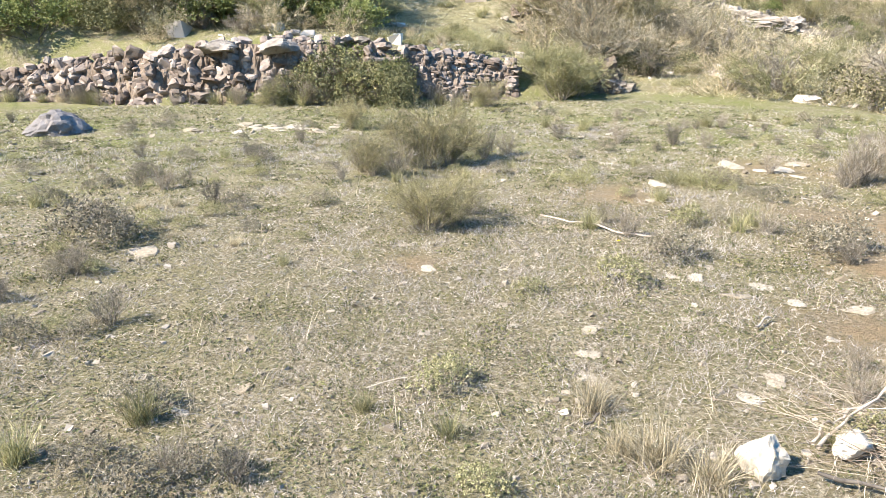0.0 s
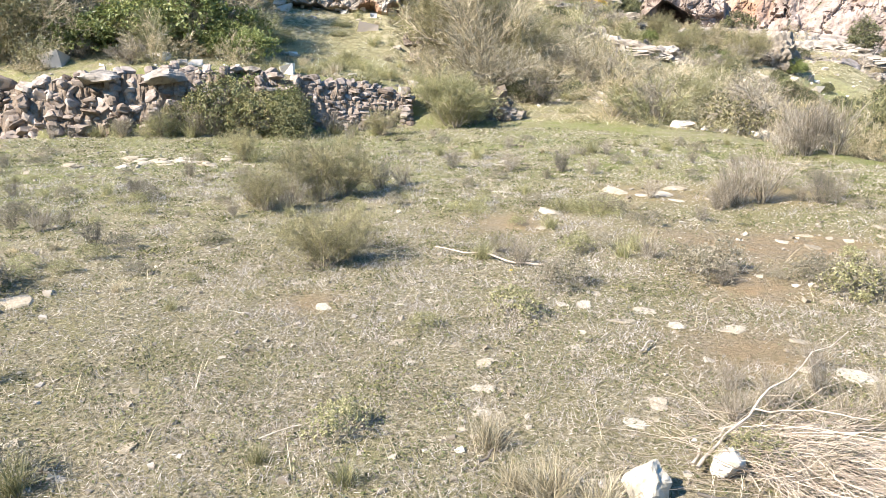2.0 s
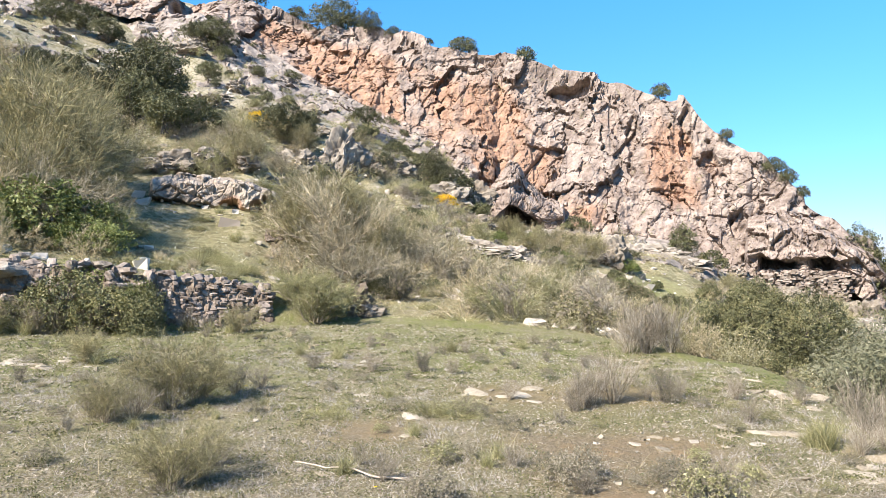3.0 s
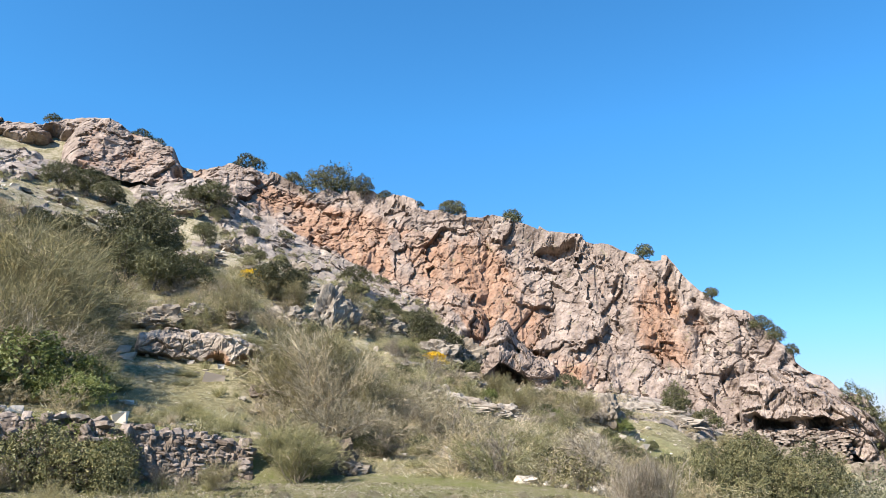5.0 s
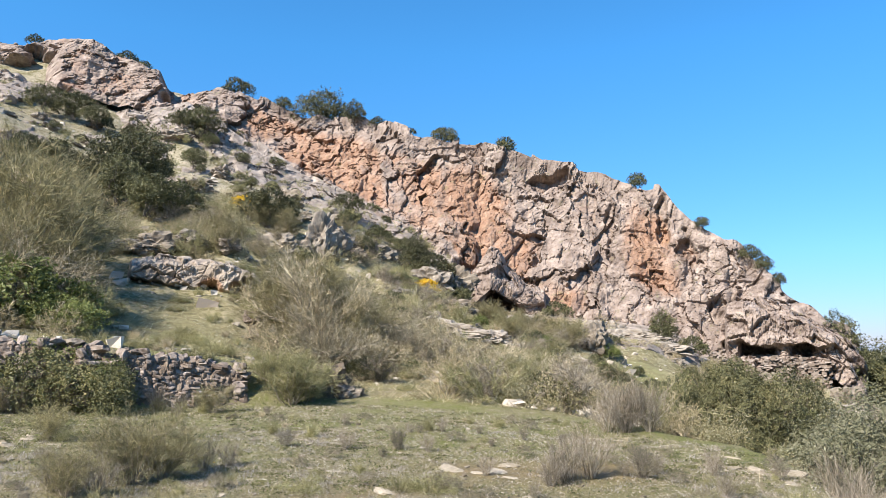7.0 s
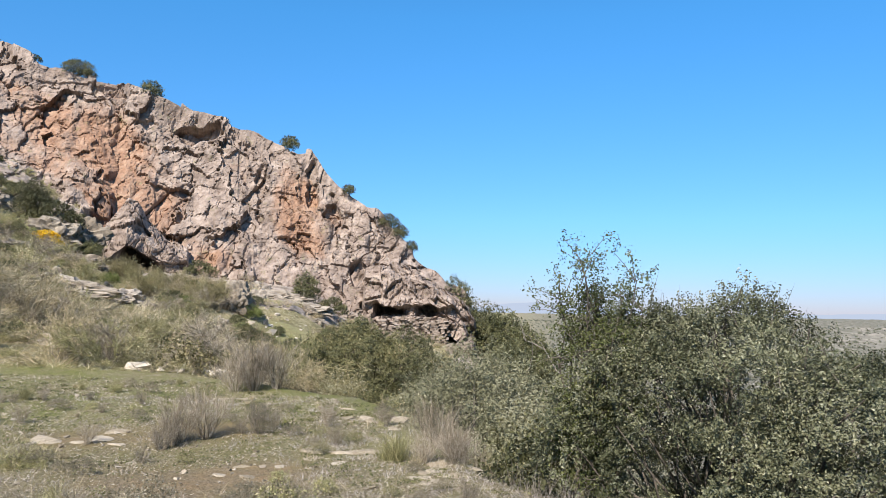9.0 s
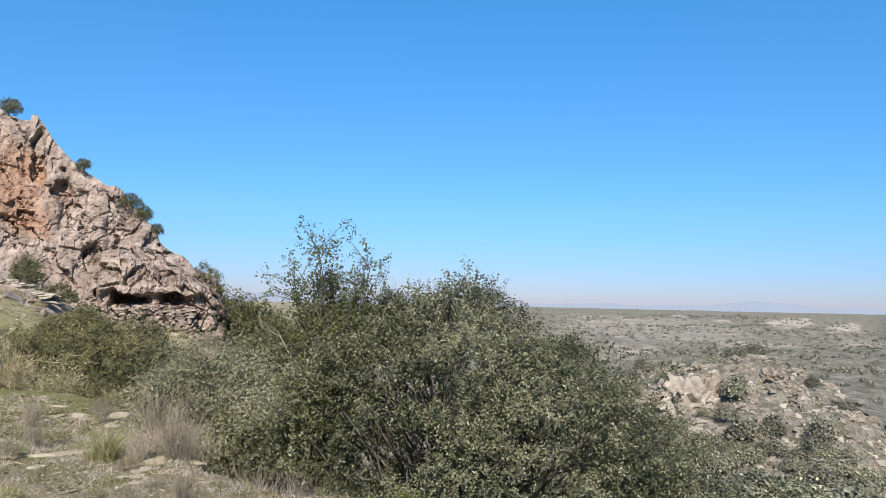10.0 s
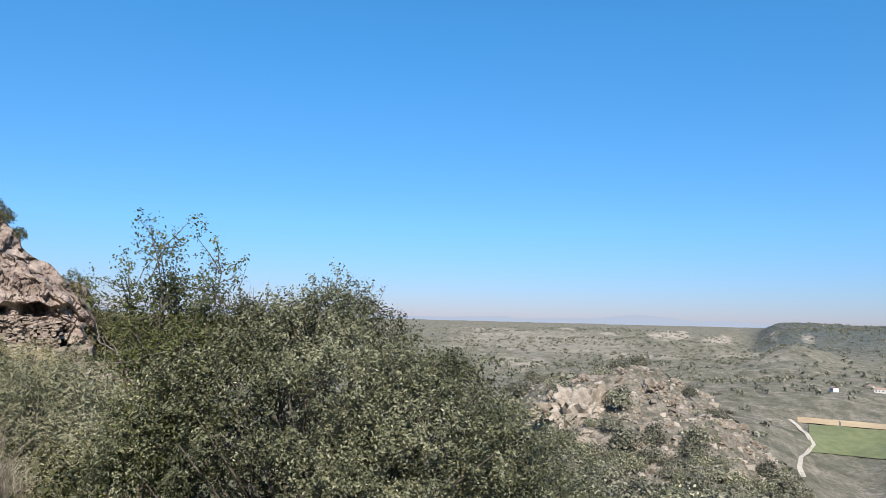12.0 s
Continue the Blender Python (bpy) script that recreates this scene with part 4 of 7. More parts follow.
p, d = p[low_cut], d[low_cut]
open_parts = vnoise(p[:, 0] * 1.7, p[:, 1] * 1.7, p[:, 2] * 1.7, 19) + 0.6 * vnoise(p[:, 0] * 5, p[:, 1] * 5, p[:, 2] * 5, 23) > -0.5
p, d = p[open_parts], d[open_parts]
thing("crown", crown_mesh(rng, p, d, 17, 0.06, 0.0145, 1.9), M_OAK, parent=bush)
tips = p[rng.choice(len(p), 150, replace=False)]
v, f = limbs(rng, tips, np.array([0.1, 0.1, -0.3]), 0.028, 0.12)
thing("trunk", array_mesh("trunk", v, f, True), M_BARK, parent=bush)
tops = p[(p[:, 2] > 1.7)]
tops = tops[rng.choice(len(tops), 260, replace=False)]
v, f = blades(rng, tops, unit(rng.normal(size=(260, 3)) * 0.35 + [0, 0, 1]), 0.16 + 0.22 * rng.random(260), 0.008, 0.05, 2)
thing("twig", array_mesh("twig", v, f), M_BARK, kind="stuff", parent=bush)

M_SAPLING = leaf_material("young_leaf", [(0.0, (0.05, 0.065, 0.02)), (0.6, (0.12, 0.14, 0.045)), (1.0, (0.24, 0.25, 0.1))], 0.5, 0.25, sprig=0.6)
# -- the sparse small tree that rises beside it
rng = np.random.default_rng(77)
sapling = base("sapling", 6.95, 3.95, ground_at(6.95, 3.95), "slender open-crowned sapling with sparse young leaves", "tree")
ends, parts, leaves_p = [], [], []
for k in range(15):
    tip = np.array([0.5 * rng.random() - 0.25, -0.75 + 0.75 * rng.random(), 2.05 - 0.7 * rng.random() - ground_at(6.95, 3.95)])
    path = crooked(rng, np.array([0.1, -0.1, 0]) + rng.normal(size=3) * [0.1, 0.1, 0], tip, 0.07, 9)
    parts.append(tube(path, np.linspace(0.022, 0.005, 9), 5))
    for q in range(3, 9):
        for _ in range(5):
            e = path[q] + unit(rng.normal(size=3) + [0, 0, 0.6]) * (0.14 + 0.28 * rng.random())
            tw = crooked(rng, path[q], e, 0.02, 4)
            parts.append(tube(tw, np.linspace(0.006, 0.0025, 4), 3))
            leaves_p += [tw[1], tw[2], tw[3], tw[3]]
v, f = join(parts)
thing("trunk", array_mesh("trunk", v, f, True), M_BARK, parent=sapling)
lp = np.array(leaves_p)
thing("crown", crown_mesh(rng, lp, unit(rng.normal(size=lp.shape)), 15, 0.08, 0.016, 1.8), M_SAPLING, parent=sapling)

# -- the wide leafless broom in the middle of the slope
def spreading_broom(name, x, y, seed, left, right, tall, n, label):
    rng = np.random.default_rng(seed)
    ob = base(name, x, y, ground_at(x, y) - 0.05, label, "shrub")
    twigs = []
    for _ in range(n):
        u = rng.random()
        across = -left + (left + right) * u
        tip = np.array([across, 1.2 * rng.normal() * 0.6, tall * (1.0 - 0.5 * u) * (0.45 + 0.55 * rng.random())])
        path = crooked(rng, rng.normal(size=3) * [0.25, 0.2, 0.0], tip, 0.09, 9)
        path[:, 2] += np.sin(np.linspace(0, np.pi, 9)) * 0.25
        thing("branch", array_mesh("branch", *tube(path, np.linspace(0.026, 0.006, 9), 5), True), M_PALEBARK, parent=ob)
        at = np.repeat(path[2:], 9, 0) + rng.normal(size=(63, 3)) * 0.03
        d = unit(np.repeat(unit(np.gradient(path, axis=0))[2:], 9, 0) * 0.9 + rng.normal(size=(63, 3)) * 0.55 + [0, 0, 0.35])
        ln = 0.35 + 0.55 * rng.random(63)
        twigs.append(blades(rng, at, d, ln, 0.013, 0.1, 2))
        e = np.repeat(at + d * (ln * (0.35 + 0.4 * rng.random(63)))[:, None], 5, 0)
        twigs.append(blades(rng, e, unit(np.repeat(d, 5, 0) + rng.normal(size=(315, 3)) * 0.6), 0.14 + 0.2 * rng.random(315), 0.011, 0.1, 1))
    thing("twig", array_mesh("twig", *join(twigs)), M_WISP, kind="stuff", parent=ob)
    return ob


M_PALEBARK = bark_material("pale_bark", (0.14, 0.11, 0.08), (0.4, 0.34, 0.26))
M_WISP = leaf_material("wispy_twig", [(0.0, (0.13, 0.112, 0.0616)), (0.5, (0.33, 0.285, 0.179)), (1.0, (0.58, 0.5, 0.37))], 0.75, 0.25)
for _az, _r, _s, _l, _q, _t, _n in [(11.2, 22.3, 301, 2.2, 1.9, 3.3, 32), (14.3, 23.4, 302, 1.5, 2.0, 2.2, 22), (11.8, 19.5, 303, 1.2, 1.6, 1.7, 16), (18.6, 22.0, 304, 1.5, 1.7, 1.7, 16), (-9.5, 21.0, 305, 1.9, 1.6, 2.5, 22), (-11.0, 27.5, 307, 1.9, 1.8, 3.8, 26), (-9.0, 29.5, 308, 1.8, 1.2, 3.2, 22), (-14.5, 20.5, 309, 1.8, 1.8, 2.4, 18), (-21.5, 20.5, 310, 1.8, 1.8, 2.2, 18), (-28.0, 22.0, 311, 1.8, 1.8, 2.2, 18), (24.5, 24, 312, 1.2, 1.4, 1.3, 12), (28.5, 21, 313, 1.1, 1.2, 1.1, 12)]:
    spreading_broom("large_broom", *(float(q) for q in at_bearing(_az, _r)), _s, _l, _q, _t, _n, "large leafless broom with pale spreading branches")

def wispy_mesh(seed, wide, tall, n, width=0.012):
    """A broom of curved stems that fork into fine twigs, with gaps between its sprays."""
    rng = np.random.default_rng(seed)
    stems, out = [], []
    for _ in range(n):
        a, k = rng.random() * 6.28, rng.random() ** 0.6
        tip = np.array([math.cos(a) * k * wide, math.sin(a) * k * wide, tall * (1 - 0.4 * k) * (0.5 + 0.5 * rng.random())])
        path = crooked(rng, tip * [0.12, 0.12, 0], tip, 0.05 * tall, 7)
        path[:, 2] += np.sin(np.linspace(0, np.pi, 7)) * 0.1 * tall
        d0 = unit(np.gradient(path, axis=0))
        m = 8 * 6
        stems.append(tube(path, np.linspace(width * 1.3, width * 0.4, 7), 4))
        at = np.repeat(path[1:], 8, 0) + rng.normal(size=(m, 3)) * 0.02 * tall
        d = unit(np.repeat(d0[1:], 8, 0) * 0.8 + rng.normal(size=(m, 3)) * 0.5 + [0, 0, 0.35])
        ln = tall * (0.12 + 0.2 * rng.random(m))
        out.append(blades(rng, at, d, ln, width, 0.12, 2))
        e = np.repeat(at + d * (ln * (0.35 + 0.4 * rng.random(m)))[:, None], 4, 0)
        out.append(blades(rng, e, unit(np.repeat(d, 4, 0) + rng.normal(size=(m * 4, 3)) * 0.6), tall * (0.05 + 0.08 * rng.random(m * 4)), width * 0.85, 0.1, 1))
    return join(stems), join(out)


def wispy(seed, wide, tall, n, width, mat, label, group="brooms on the hillside"):
    ob = base("broom_shrub", 0, 0, 0, label, "shrub", group)
    stems, twigs = wispy_mesh(seed, wide, tall, n, width)
    thing("stem", array_mesh("stem", *stems, True), M_PALEBARK, kind="stuff", parent=ob)
    thing("twig", array_mesh("twig", *twigs), mat, kind="stuff", parent=ob)
    return [ob]



# -- leafy shrubs, first in a master form
OAK_A = [leafy("leafy_shrub", 11, [(0, 0, 0.9, 1.0, 1.0, 0.9), (0.8, 0.2, 0.6, 0.8, 0.8, 0.7), (-0.8, -0.1, 0.65, 0.85, 0.8, 0.7), (0.1, -0.6, 0.5, 0.9, 0.7, 0.6)], 1400, 8, 0.1, 0.04, M_DARKLEAF, 0.03, 12, "round dark evergreen shrub on the hillside", "shrub", gaps=-0.65)]
OAK_B = [leafy("leafy_shrub", 12, [(0, 0, 1.25, 0.85, 0.85, 1.0), (0.2, -0.3, 0.5, 0.9, 0.8, 0.55), (0.35, 0.3, 0.8, 0.8, 0.7, 0.8), (-0.45, -0.2, 0.7, 0.7, 0.7, 0.7)], 1300, 8, 0.1, 0.042, M_DARKLEAF, 0.035, 9, "tall dark evergreen shrub among the rocks", "shrub", gaps=-0.75)]
OAK_S = [leafy("evergreen_shrub", 15, [(0, 0, 0.85, 0.95, 0.95, 0.8), (0.7, 0.2, 0.55, 0.7, 0.7, 0.6), (-0.7, -0.2, 0.6, 0.75, 0.7, 0.6)], 1000, 7, 0.08, 0.046, M_DARKLEAF, 0.03, 6, "round dark evergreen shrub on the hillside", "shrub", gaps=-0.8)]
GREEN_A = [leafy("green_shrub", 13, [(0, 0, 0.55, 0.9, 0.8, 0.6), (0.7, 0, 0.4, 0.7, 0.6, 0.5), (-0.7, 0.1, 0.45, 0.7, 0.7, 0.5)], 1000, 8, 0.08, 0.036, M_GREENLEAF, 0.02, 10, "bright green leafy shrub above the stone wall", "shrub")]
SILVER_A = [leafy("silvery_shrub", 14, [(0, 0, 0.8, 0.8, 0.8, 0.8), (0.5, 0.3, 0.6, 0.7, 0.6, 0.6), (-0.5, 0, 0.5, 0.6, 0.7, 0.6)], 2100, 9, 0.08, 0.0135, M_SILVER, 0.025, 10, "silvery grey-green shrub below the terrace edge", "shrub", elong=3.0)]

M_OLIVELEAF = leaf_material("olive_green_leaf", [(0.0, (0.052, 0.0585, 0.0208)), (0.5, (0.137, 0.137, 0.0546)), (0.85, (0.26, 0.237, 0.101)), (1.0, (0.403, 0.341, 0.169))], 0.5, 0.15, sprig=0.6)
BRAMBLE = [leafy("bramble", 17, [(0, 0, 0.6, 0.7, 0.45, 0.6), (0.6, 0.1, 0.4, 0.6, 0.4, 0.5), (-0.6, 0, 0.45, 0.6, 0.4, 0.5), (0.1, -0.1, 0.2, 0.9, 0.4, 0.3)], 2000, 8, 0.08, 0.023, M_OLIVELEAF, 0.02, 14, "tangled bramble thicket over the stone wall", "shrub")]

M_NEARLEAF = leaf_material("olive_brown_leaf", [(0.0, (0.0349, 0.0396, 0.0151)), (0.5, (0.111, 0.112, 0.0489)), (0.85, (0.209, 0.195, 0.0932)), (1.0, (0.326, 0.286, 0.151))], 0.5, 0.22, sprig=0.6)
# the broad bush beyond the terrace edge
near_bush = base("evergreen_bush", 10.54, 11.5, ground_at(10.54, 11.5) - 0.15, "broad olive-green bush beyond the terrace edge", "bush")
rng = np.random.default_rng(33)
p, d = lobes_points(rng, 15000, [(0, 0, 1.3, 1.25, 1.2, 1.15), (0.9, -1.0, 1.25, 1.0, 0.9, 1.1), (-0.95, 0.9, 1.0, 1.0, 1.0, 1.15), (0.2, 0.3, 1.7, 0.9, 0.9, 0.85), (1.4, -1.5, 0.7, 0.7, 0.7, 0.8), (-1.4, 1.3, 0.8, 0.7, 0.7, 0.8), (0, 0, 0.5, 1.8, 1.8, 0.8)], 0.5, -0.7)
near_bush.scale = (0.74, 0.74, 0.86)
thing("crown", crown_mesh(rng, p, d, 9, 0.07, 0.024, 1.8), M_NEARLEAF, parent=near_bush)
v, f = limbs(rng, p[rng.choice(len(p), 30, replace=False)], np.array([0, 0, -0.2]), 0.035, 0.12)
thing("trunk", array_mesh("trunk", v, f, True), M_BARK, parent=near_bush)

BROOM_A = wispy(21, 1.5, 2.5, 30, 0.013, M_BROOMOLIVE, "olive-yellow broom shrub with fine upright stems")
BROOM_B = wispy(22, 1.2, 1.5, 22, 0.01, M_BROOM, "low spreading broom shrub with dry stems")
BROOM_C = wispy(23, 1.1, 1.4, 34, 0.0095, M_BROOMGREEN, "green broom shrub with fine drooping stems")
BROOM_D = wispy(24, 0.8, 1.1, 20, 0.009, M_GREYTWIG, "dead grey broom shrub")
CUSHION = single("cushion_shrub", broom_mesh(25, 0.6, 1.6, 110, 0.010, 5), M_BROOM, "low dry cushion shrub on the hillside", "shrub", "cushion shrubs")


def feathery_mesh(seed, h, spread, n, leaves):
    """A twiggy shrub: fine forked stems set with small narrow leaves."""
    rng = np.random.default_rng(seed)
    stems = broom_mesh(seed, h, spread, n, 0.007, 7, 0.2)
    v = stems[0].reshape(-1, 3)
    at = v[rng.integers(len(v), size=leaves * 3)]
    at = at[at[:, 2] > 0.12 * h][:leaves]
    at = at + rng.normal(size=at.shape) * 0.03 * h
    way = unit(rng.normal(size=at.shape) * 0.8 + [0, 0, 0.5])
    return join([stems, leaf_quads(rng, at, way, 0.045 + 0.035 * rng.random(len(at)), 0.02 + 0.016 * rng.random(len(at)))])


M_PALESCRUB = leaf_material("pale_scrub_leaf", [(0.0, (0.169, 0.154, 0.0744)), (0.35, (0.326, 0.296, 0.149)), (0.7, (0.483, 0.428, 0.251)), (1.0, (0.62, 0.586, 0.419))], 0.7, 0.3, 0.3)
FEATHER_A = single("olive_shrub", feathery_mesh(81, 1.25, 1.0, 70, 1100), M_PALESCRUB, "pale olive twiggy shrub on the hillside", "shrub", "olive shrubs on the hillside")
FEATHER_B = single("dry_shrub", feathery_mesh(82, 0.95, 1.4, 70, 1100), M_BROOM, "dry yellow-brown twiggy shrub on the hillside", "shrub", "dry shrubs on the hillside")
FEATHER_C = single("low_green_shrub", feathery_mesh(83, 0.8, 1.5, 70, 1100), M_BROOMGREEN, "green-olive low twiggy shrub on the hillside", "shrub", "green shrubs on the hillside")
FEATHER_D = single("leafless_shrub", feathery_mesh(84, 1.1, 1.1, 80, 500), M_GREYTWIG, "grey-brown leafless twiggy shrub on the hillside", "shrub", "grey shrubs on the hillside")


def at_line(az, r):
    x, y = at_bearing(az, r)
    return float(x), float(y)


# evergreens along the rim and on ledges: bearing, distance past the rim, scale
for az, past, s, kind in [(10.4, 1.5, 2.3, OAK_A), (12.9, -0.5, 0.95, OAK_B), (7.2, 1.0, 0.9, OAK_S), (3.6, 1.0, 1.35, OAK_S), (14.8, 0.8, 0.75, OAK_S), (20.1, 0.6, 0.95, OAK_S), (20.9, 0.3, 0.6, OAK_B), (25.2, 1.4, 0.95, OAK_S), (30.6, 0.8, 0.35, OAK_B), (35.5, 0.5, 0.8, OAK_S),
                          (43.4, 0.3, 0.8, OAK_S), (44.3, 0.0, 0.75, OAK_S), (45.2, 0.0, 0.6, OAK_S), (40.2, -0.3, 0.55, OAK_S), (-4.4, 1.5, 1.0, OAK_S), (-3.2, 1.0, 0.8, OAK_S), (-10.5, 1.0, 0.7, OAK_S), (17.5, 1.0, 0.45, OAK_S)]:
    r, z = (float(q) for q in rim(np.float64(az)))
    x, y = at_line(az, r + past)
    ob = stand(kind, x, y, s, az * 37 % 360, 0.0, "dark evergreen bush growing on the cliff rim")
    ob.location.z = z - 0.55 * s + 0.15
LEDGE = [(-4.9, 43.5, 1.55, OAK_B), (-3.2, 43, 1.7, OAK_B), (-2.7, 46, 1.8, OAK_B), (-4.2, 40, 1.2, OAK_B), (-8.6, 46, 1.1, OAK_S), (-10.4, 46, 0.9, OAK_S), (-2.2, 38, 1.2, OAK_S), (-0.4, 39, 1.1, OAK_S), (6.6, 42, 1.2, OAK_S), (1.2, 62, 1.4, OAK_A), (-0.2, 62, 1.0, OAK_S), (-7.6, 63, 1.3, OAK_S), (-6.2, 62, 1.1, OAK_S), (-9.4, 64, 1.2, OAK_A), (-7.4, 43, 1.2, OAK_S), (18.0, 49, 1.0, OAK_B), (19.5, 48, 1.15, OAK_S), (20.2, 47.5, 0.7, OAK_S), (21.8, 47.5, 0.7, OAK_S), (29.3, 49.5, 0.85, OAK_S), (37.2, 48.5, 0.95, OAK_B), (39.2, 48.5, 0.85, OAK_S), (0.8, 55, 0.9, OAK_S), (12.6, 55, 1.0, OAK_S),
         (49.9, 55, 1.7, OAK_A), (51.2, 56, 2.2, OAK_A), (52.6, 55.5, 2.3, OAK_A), (54.0, 54, 2.1, OAK_A), (55.2, 51, 1.7, OAK_A), (53.2, 50, 1.5, OAK_A), (48.8, 57, 1.5, OAK_B), (8.0, 46, 0.8, OAK_S), (5.5, 45, 0.7, OAK_S), (14.0, 46, 0.7, OAK_S), (41.5, 48, 0.6, OAK_S), (49.3, 49, 0.8, OAK_S)]
for az, r, s, kind in LEDGE:
    x, y = at_line(az, r)
    ob = stand(kind, x, y, s, az * 53 % 360, 0.15)
    if az < 49:
        ob.location.z += 0.5
# shrubs above and over the near wall
for x, y, s, kind, label in [(-3.6, 19.2, 1.5, GREEN_A, ""), (-5.2, 19.6, 1.1, GREEN_A, ""), (-2.4, 18.6, 0.9, GREEN_A, ""), (-7.5, 21.0, 1.2, OAK_A, "dark leafy shrub behind the stone wall"), (-9.0, 22.0, 1.3, OAK_A, "dark leafy shrub behind the stone wall"),
                              (-6.2, 18.6, 1.0, GREEN_A, ""), (-8.4, 18.3, 1.1, BRAMBLE, "tangled thicket on the bank above the wall"), (-9.6, 17.9, 0.9, GREEN_A, ""), (-7.2, 19.4, 1.2, OAK_A, "dark leafy shrub behind the stone wall"), (-10.8, 18.4, 1.2, BRAMBLE, "tangled thicket on the bank above the wall"),
                              (-2.25, 15.45, 1.1, BRAMBLE, "dark bramble thicket over the stone wall"), (-1.0, 15.5, 0.95, BRAMBLE, "dark bramble thicket over the stone wall"), (-1.1, 15.9, 0.6, GREEN_A, "bright green shrub growing on the stone wall"), (-3.3, 15.6, 0.7, BRAMBLE, "dark bramble thicket over the stone wall"), (-2.2, 16.2, 0.6, GREEN_A, "bright green shrub growing on the stone wall")]:
    stand(kind, x, y, s, x * 91 % 360, 0.25, label)
DEAD_THICKET = single("dead_thicket", twiggy_mesh(62, 1.3, 1.3, 46, 0.0065), M_GREYBARK, "tangle of bare grey twigs beside the large bush", "shrub")
for x, y, s in [(5.95, 3.7, 0.55), (6.3, 4.1, 0.6), (6.4, 3.5, 0.6)]:
    stand(DEAD_THICKET, x, y, s, x * 131 % 360, 0.05)
# silvery and mixed shrubs below the edge
for x, y, s in [(5.75, 3.05, 0.36), (5.8, 2.6, 0.4), (5.75, 2.1, 0.36)]:
    stand(GREEN_A, x, y, s, x * 191 % 360, 0.1, "leafy green growth at the foot of the large bush")
for az, r, s, kind in [(51.6, 12.2, 0.7, SILVER_A), (52.5, 13.5, 0.9, SILVER_A), (53.0, 12.0, 0.8, SILVER_A), (53, 15, 1.0, SILVER_A), (49, 17, 1.0, SILVER_A), (55, 11, 0.8, SILVER_A), (52, 20, 1.3, SILVER_A), (56.5, 17, 1.2, SILVER_A), (46.8, 19, 1.1, OAK_A), (48.4, 24, 1.2, SILVER_A), (51, 27, 1.4, OAK_A), (54, 25, 1.4, SILVER_A),
                       (58, 8.4, 0.8, OAK_A), (46.5, 30, 1.2, SILVER_A), (49.2, 34, 1.3, OAK_A), (52.6, 34, 1.5, SILVER_A), (56, 33, 1.6, OAK_A), (59, 24, 1.3, SILVER_A)]:
    x, y = at_line(az, r)
    stand(kind, x, y, s, az * 71 % 360, 0.1)
for az, r, s in [(52.5, 11.5, 1.45), (54.2, 12, 1.6), (51.3, 13, 1.5), (55.8, 11, 1.3), (50.2, 15, 1.5), (53.5, 16, 1.3), (50, 17, 1.2), (48.5, 18.5, 1.1), (55, 13, 1.1), (47.5, 19, 1.0), (51.8, 19, 1.3)]:
    x, y = at_line(az, r)
    stand(SILVER_A, x, y, s, az * 77 % 360, 0.1)
for k in range(90):
    az, r = 16 + 31 * rng.random(), 19 + 31 * rng.random()
    x, y = at_line(az, r)
    stand((OAK_S, OAK_S, GREEN_A)[k % 3], x, y, (0.25 + 0.35 * rng.random()) * (1.0 if k % 3 < 2 else 1.3), 360 * rng.random(), 0.08, "small green shrub on the hillside")
for k in range(44):
    az, r = 44.5 + 14 * rng.random(), 17.5 + 28 * rng.random()
    x, y = at_line(az, r)
    stand((SILVER_A, SILVER_A, OAK_A)[k % 3], x, y, (0.4 + 0.5 * rng.random()) * (1.0 if k % 3 < 2 else 0.6), 360 * rng.random(), 0.1)
# brooms placed by bearing on the slope: bearing, distance, scale
rng = np.random.default_rng(5)
for az, r, s, kind in [(9.0, 16.2, 0.85, BROOM_C), (10.3, 16.6, 0.7, BROOM_C), (7.6, 16.9, 0.75, BROOM_C), (9.2, 23, 1.25, BROOM_A), (10.6, 24, 1.35, BROOM_A), (12.2, 23.5, 1.1, BROOM_A), (8.2, 25, 1.15, BROOM_A), (13.8, 22, 0.9, BROOM_A), (11.3, 21, 0.8, BROOM_B), (15.2, 21, 0.8, BROOM_B),
                       (-11.8, 23, 1.3, BROOM_A), (-10.2, 24, 1.4, BROOM_A), (-8.6, 25, 1.45, BROOM_A), (-12.5, 21, 1.1, BROOM_A), (-9.4, 21.5, 1.1, BROOM_A), (-13, 27, 1.4, BROOM_A), (-14.5, 23, 1.2, BROOM_A), (-17, 22, 1.1, BROOM_A), (-20, 22.5, 1.1, BROOM_A), (-23, 23, 1.2, BROOM_A), (-26, 24, 1.2, BROOM_A), (-29, 24, 1.2, BROOM_A), (-32, 25, 1.2, BROOM_A), (-21, 19.7, 0.8, BROOM_B), (-27, 21, 0.8, BROOM_B), (-11, 26.5, 1.3, BROOM_A), (-9.2, 28, 1.3, BROOM_A), (-6.2, 20.5, 0.9, BROOM_C), (-8.0, 20, 0.9, BROOM_C), (-10.5, 19.8, 0.9, BROOM_C), (-12.2, 19.5, 0.9, BROOM_C), (-9.8, 32, 1.2, BROOM_A), (-12, 31, 1.3, BROOM_A), (-8.4, 33, 1.1, BROOM_A)]:
    x, y = at_line(az, r)
    stand(kind, x, y, s * (0.9 + 0.2 * rng.random()) * (1.3 if az < -4 and r > 25 else 1.0), az * 67 % 360, 0.05)
    if az < -7:
        x, y = at_line(az + 0.4, r + 0.6)
        stand((FEATHER_A, FEATHER_D, FEATHER_C)[int(rng.integers(3))], x, y, 0.75 * s, az * 31 % 360, 0.08)
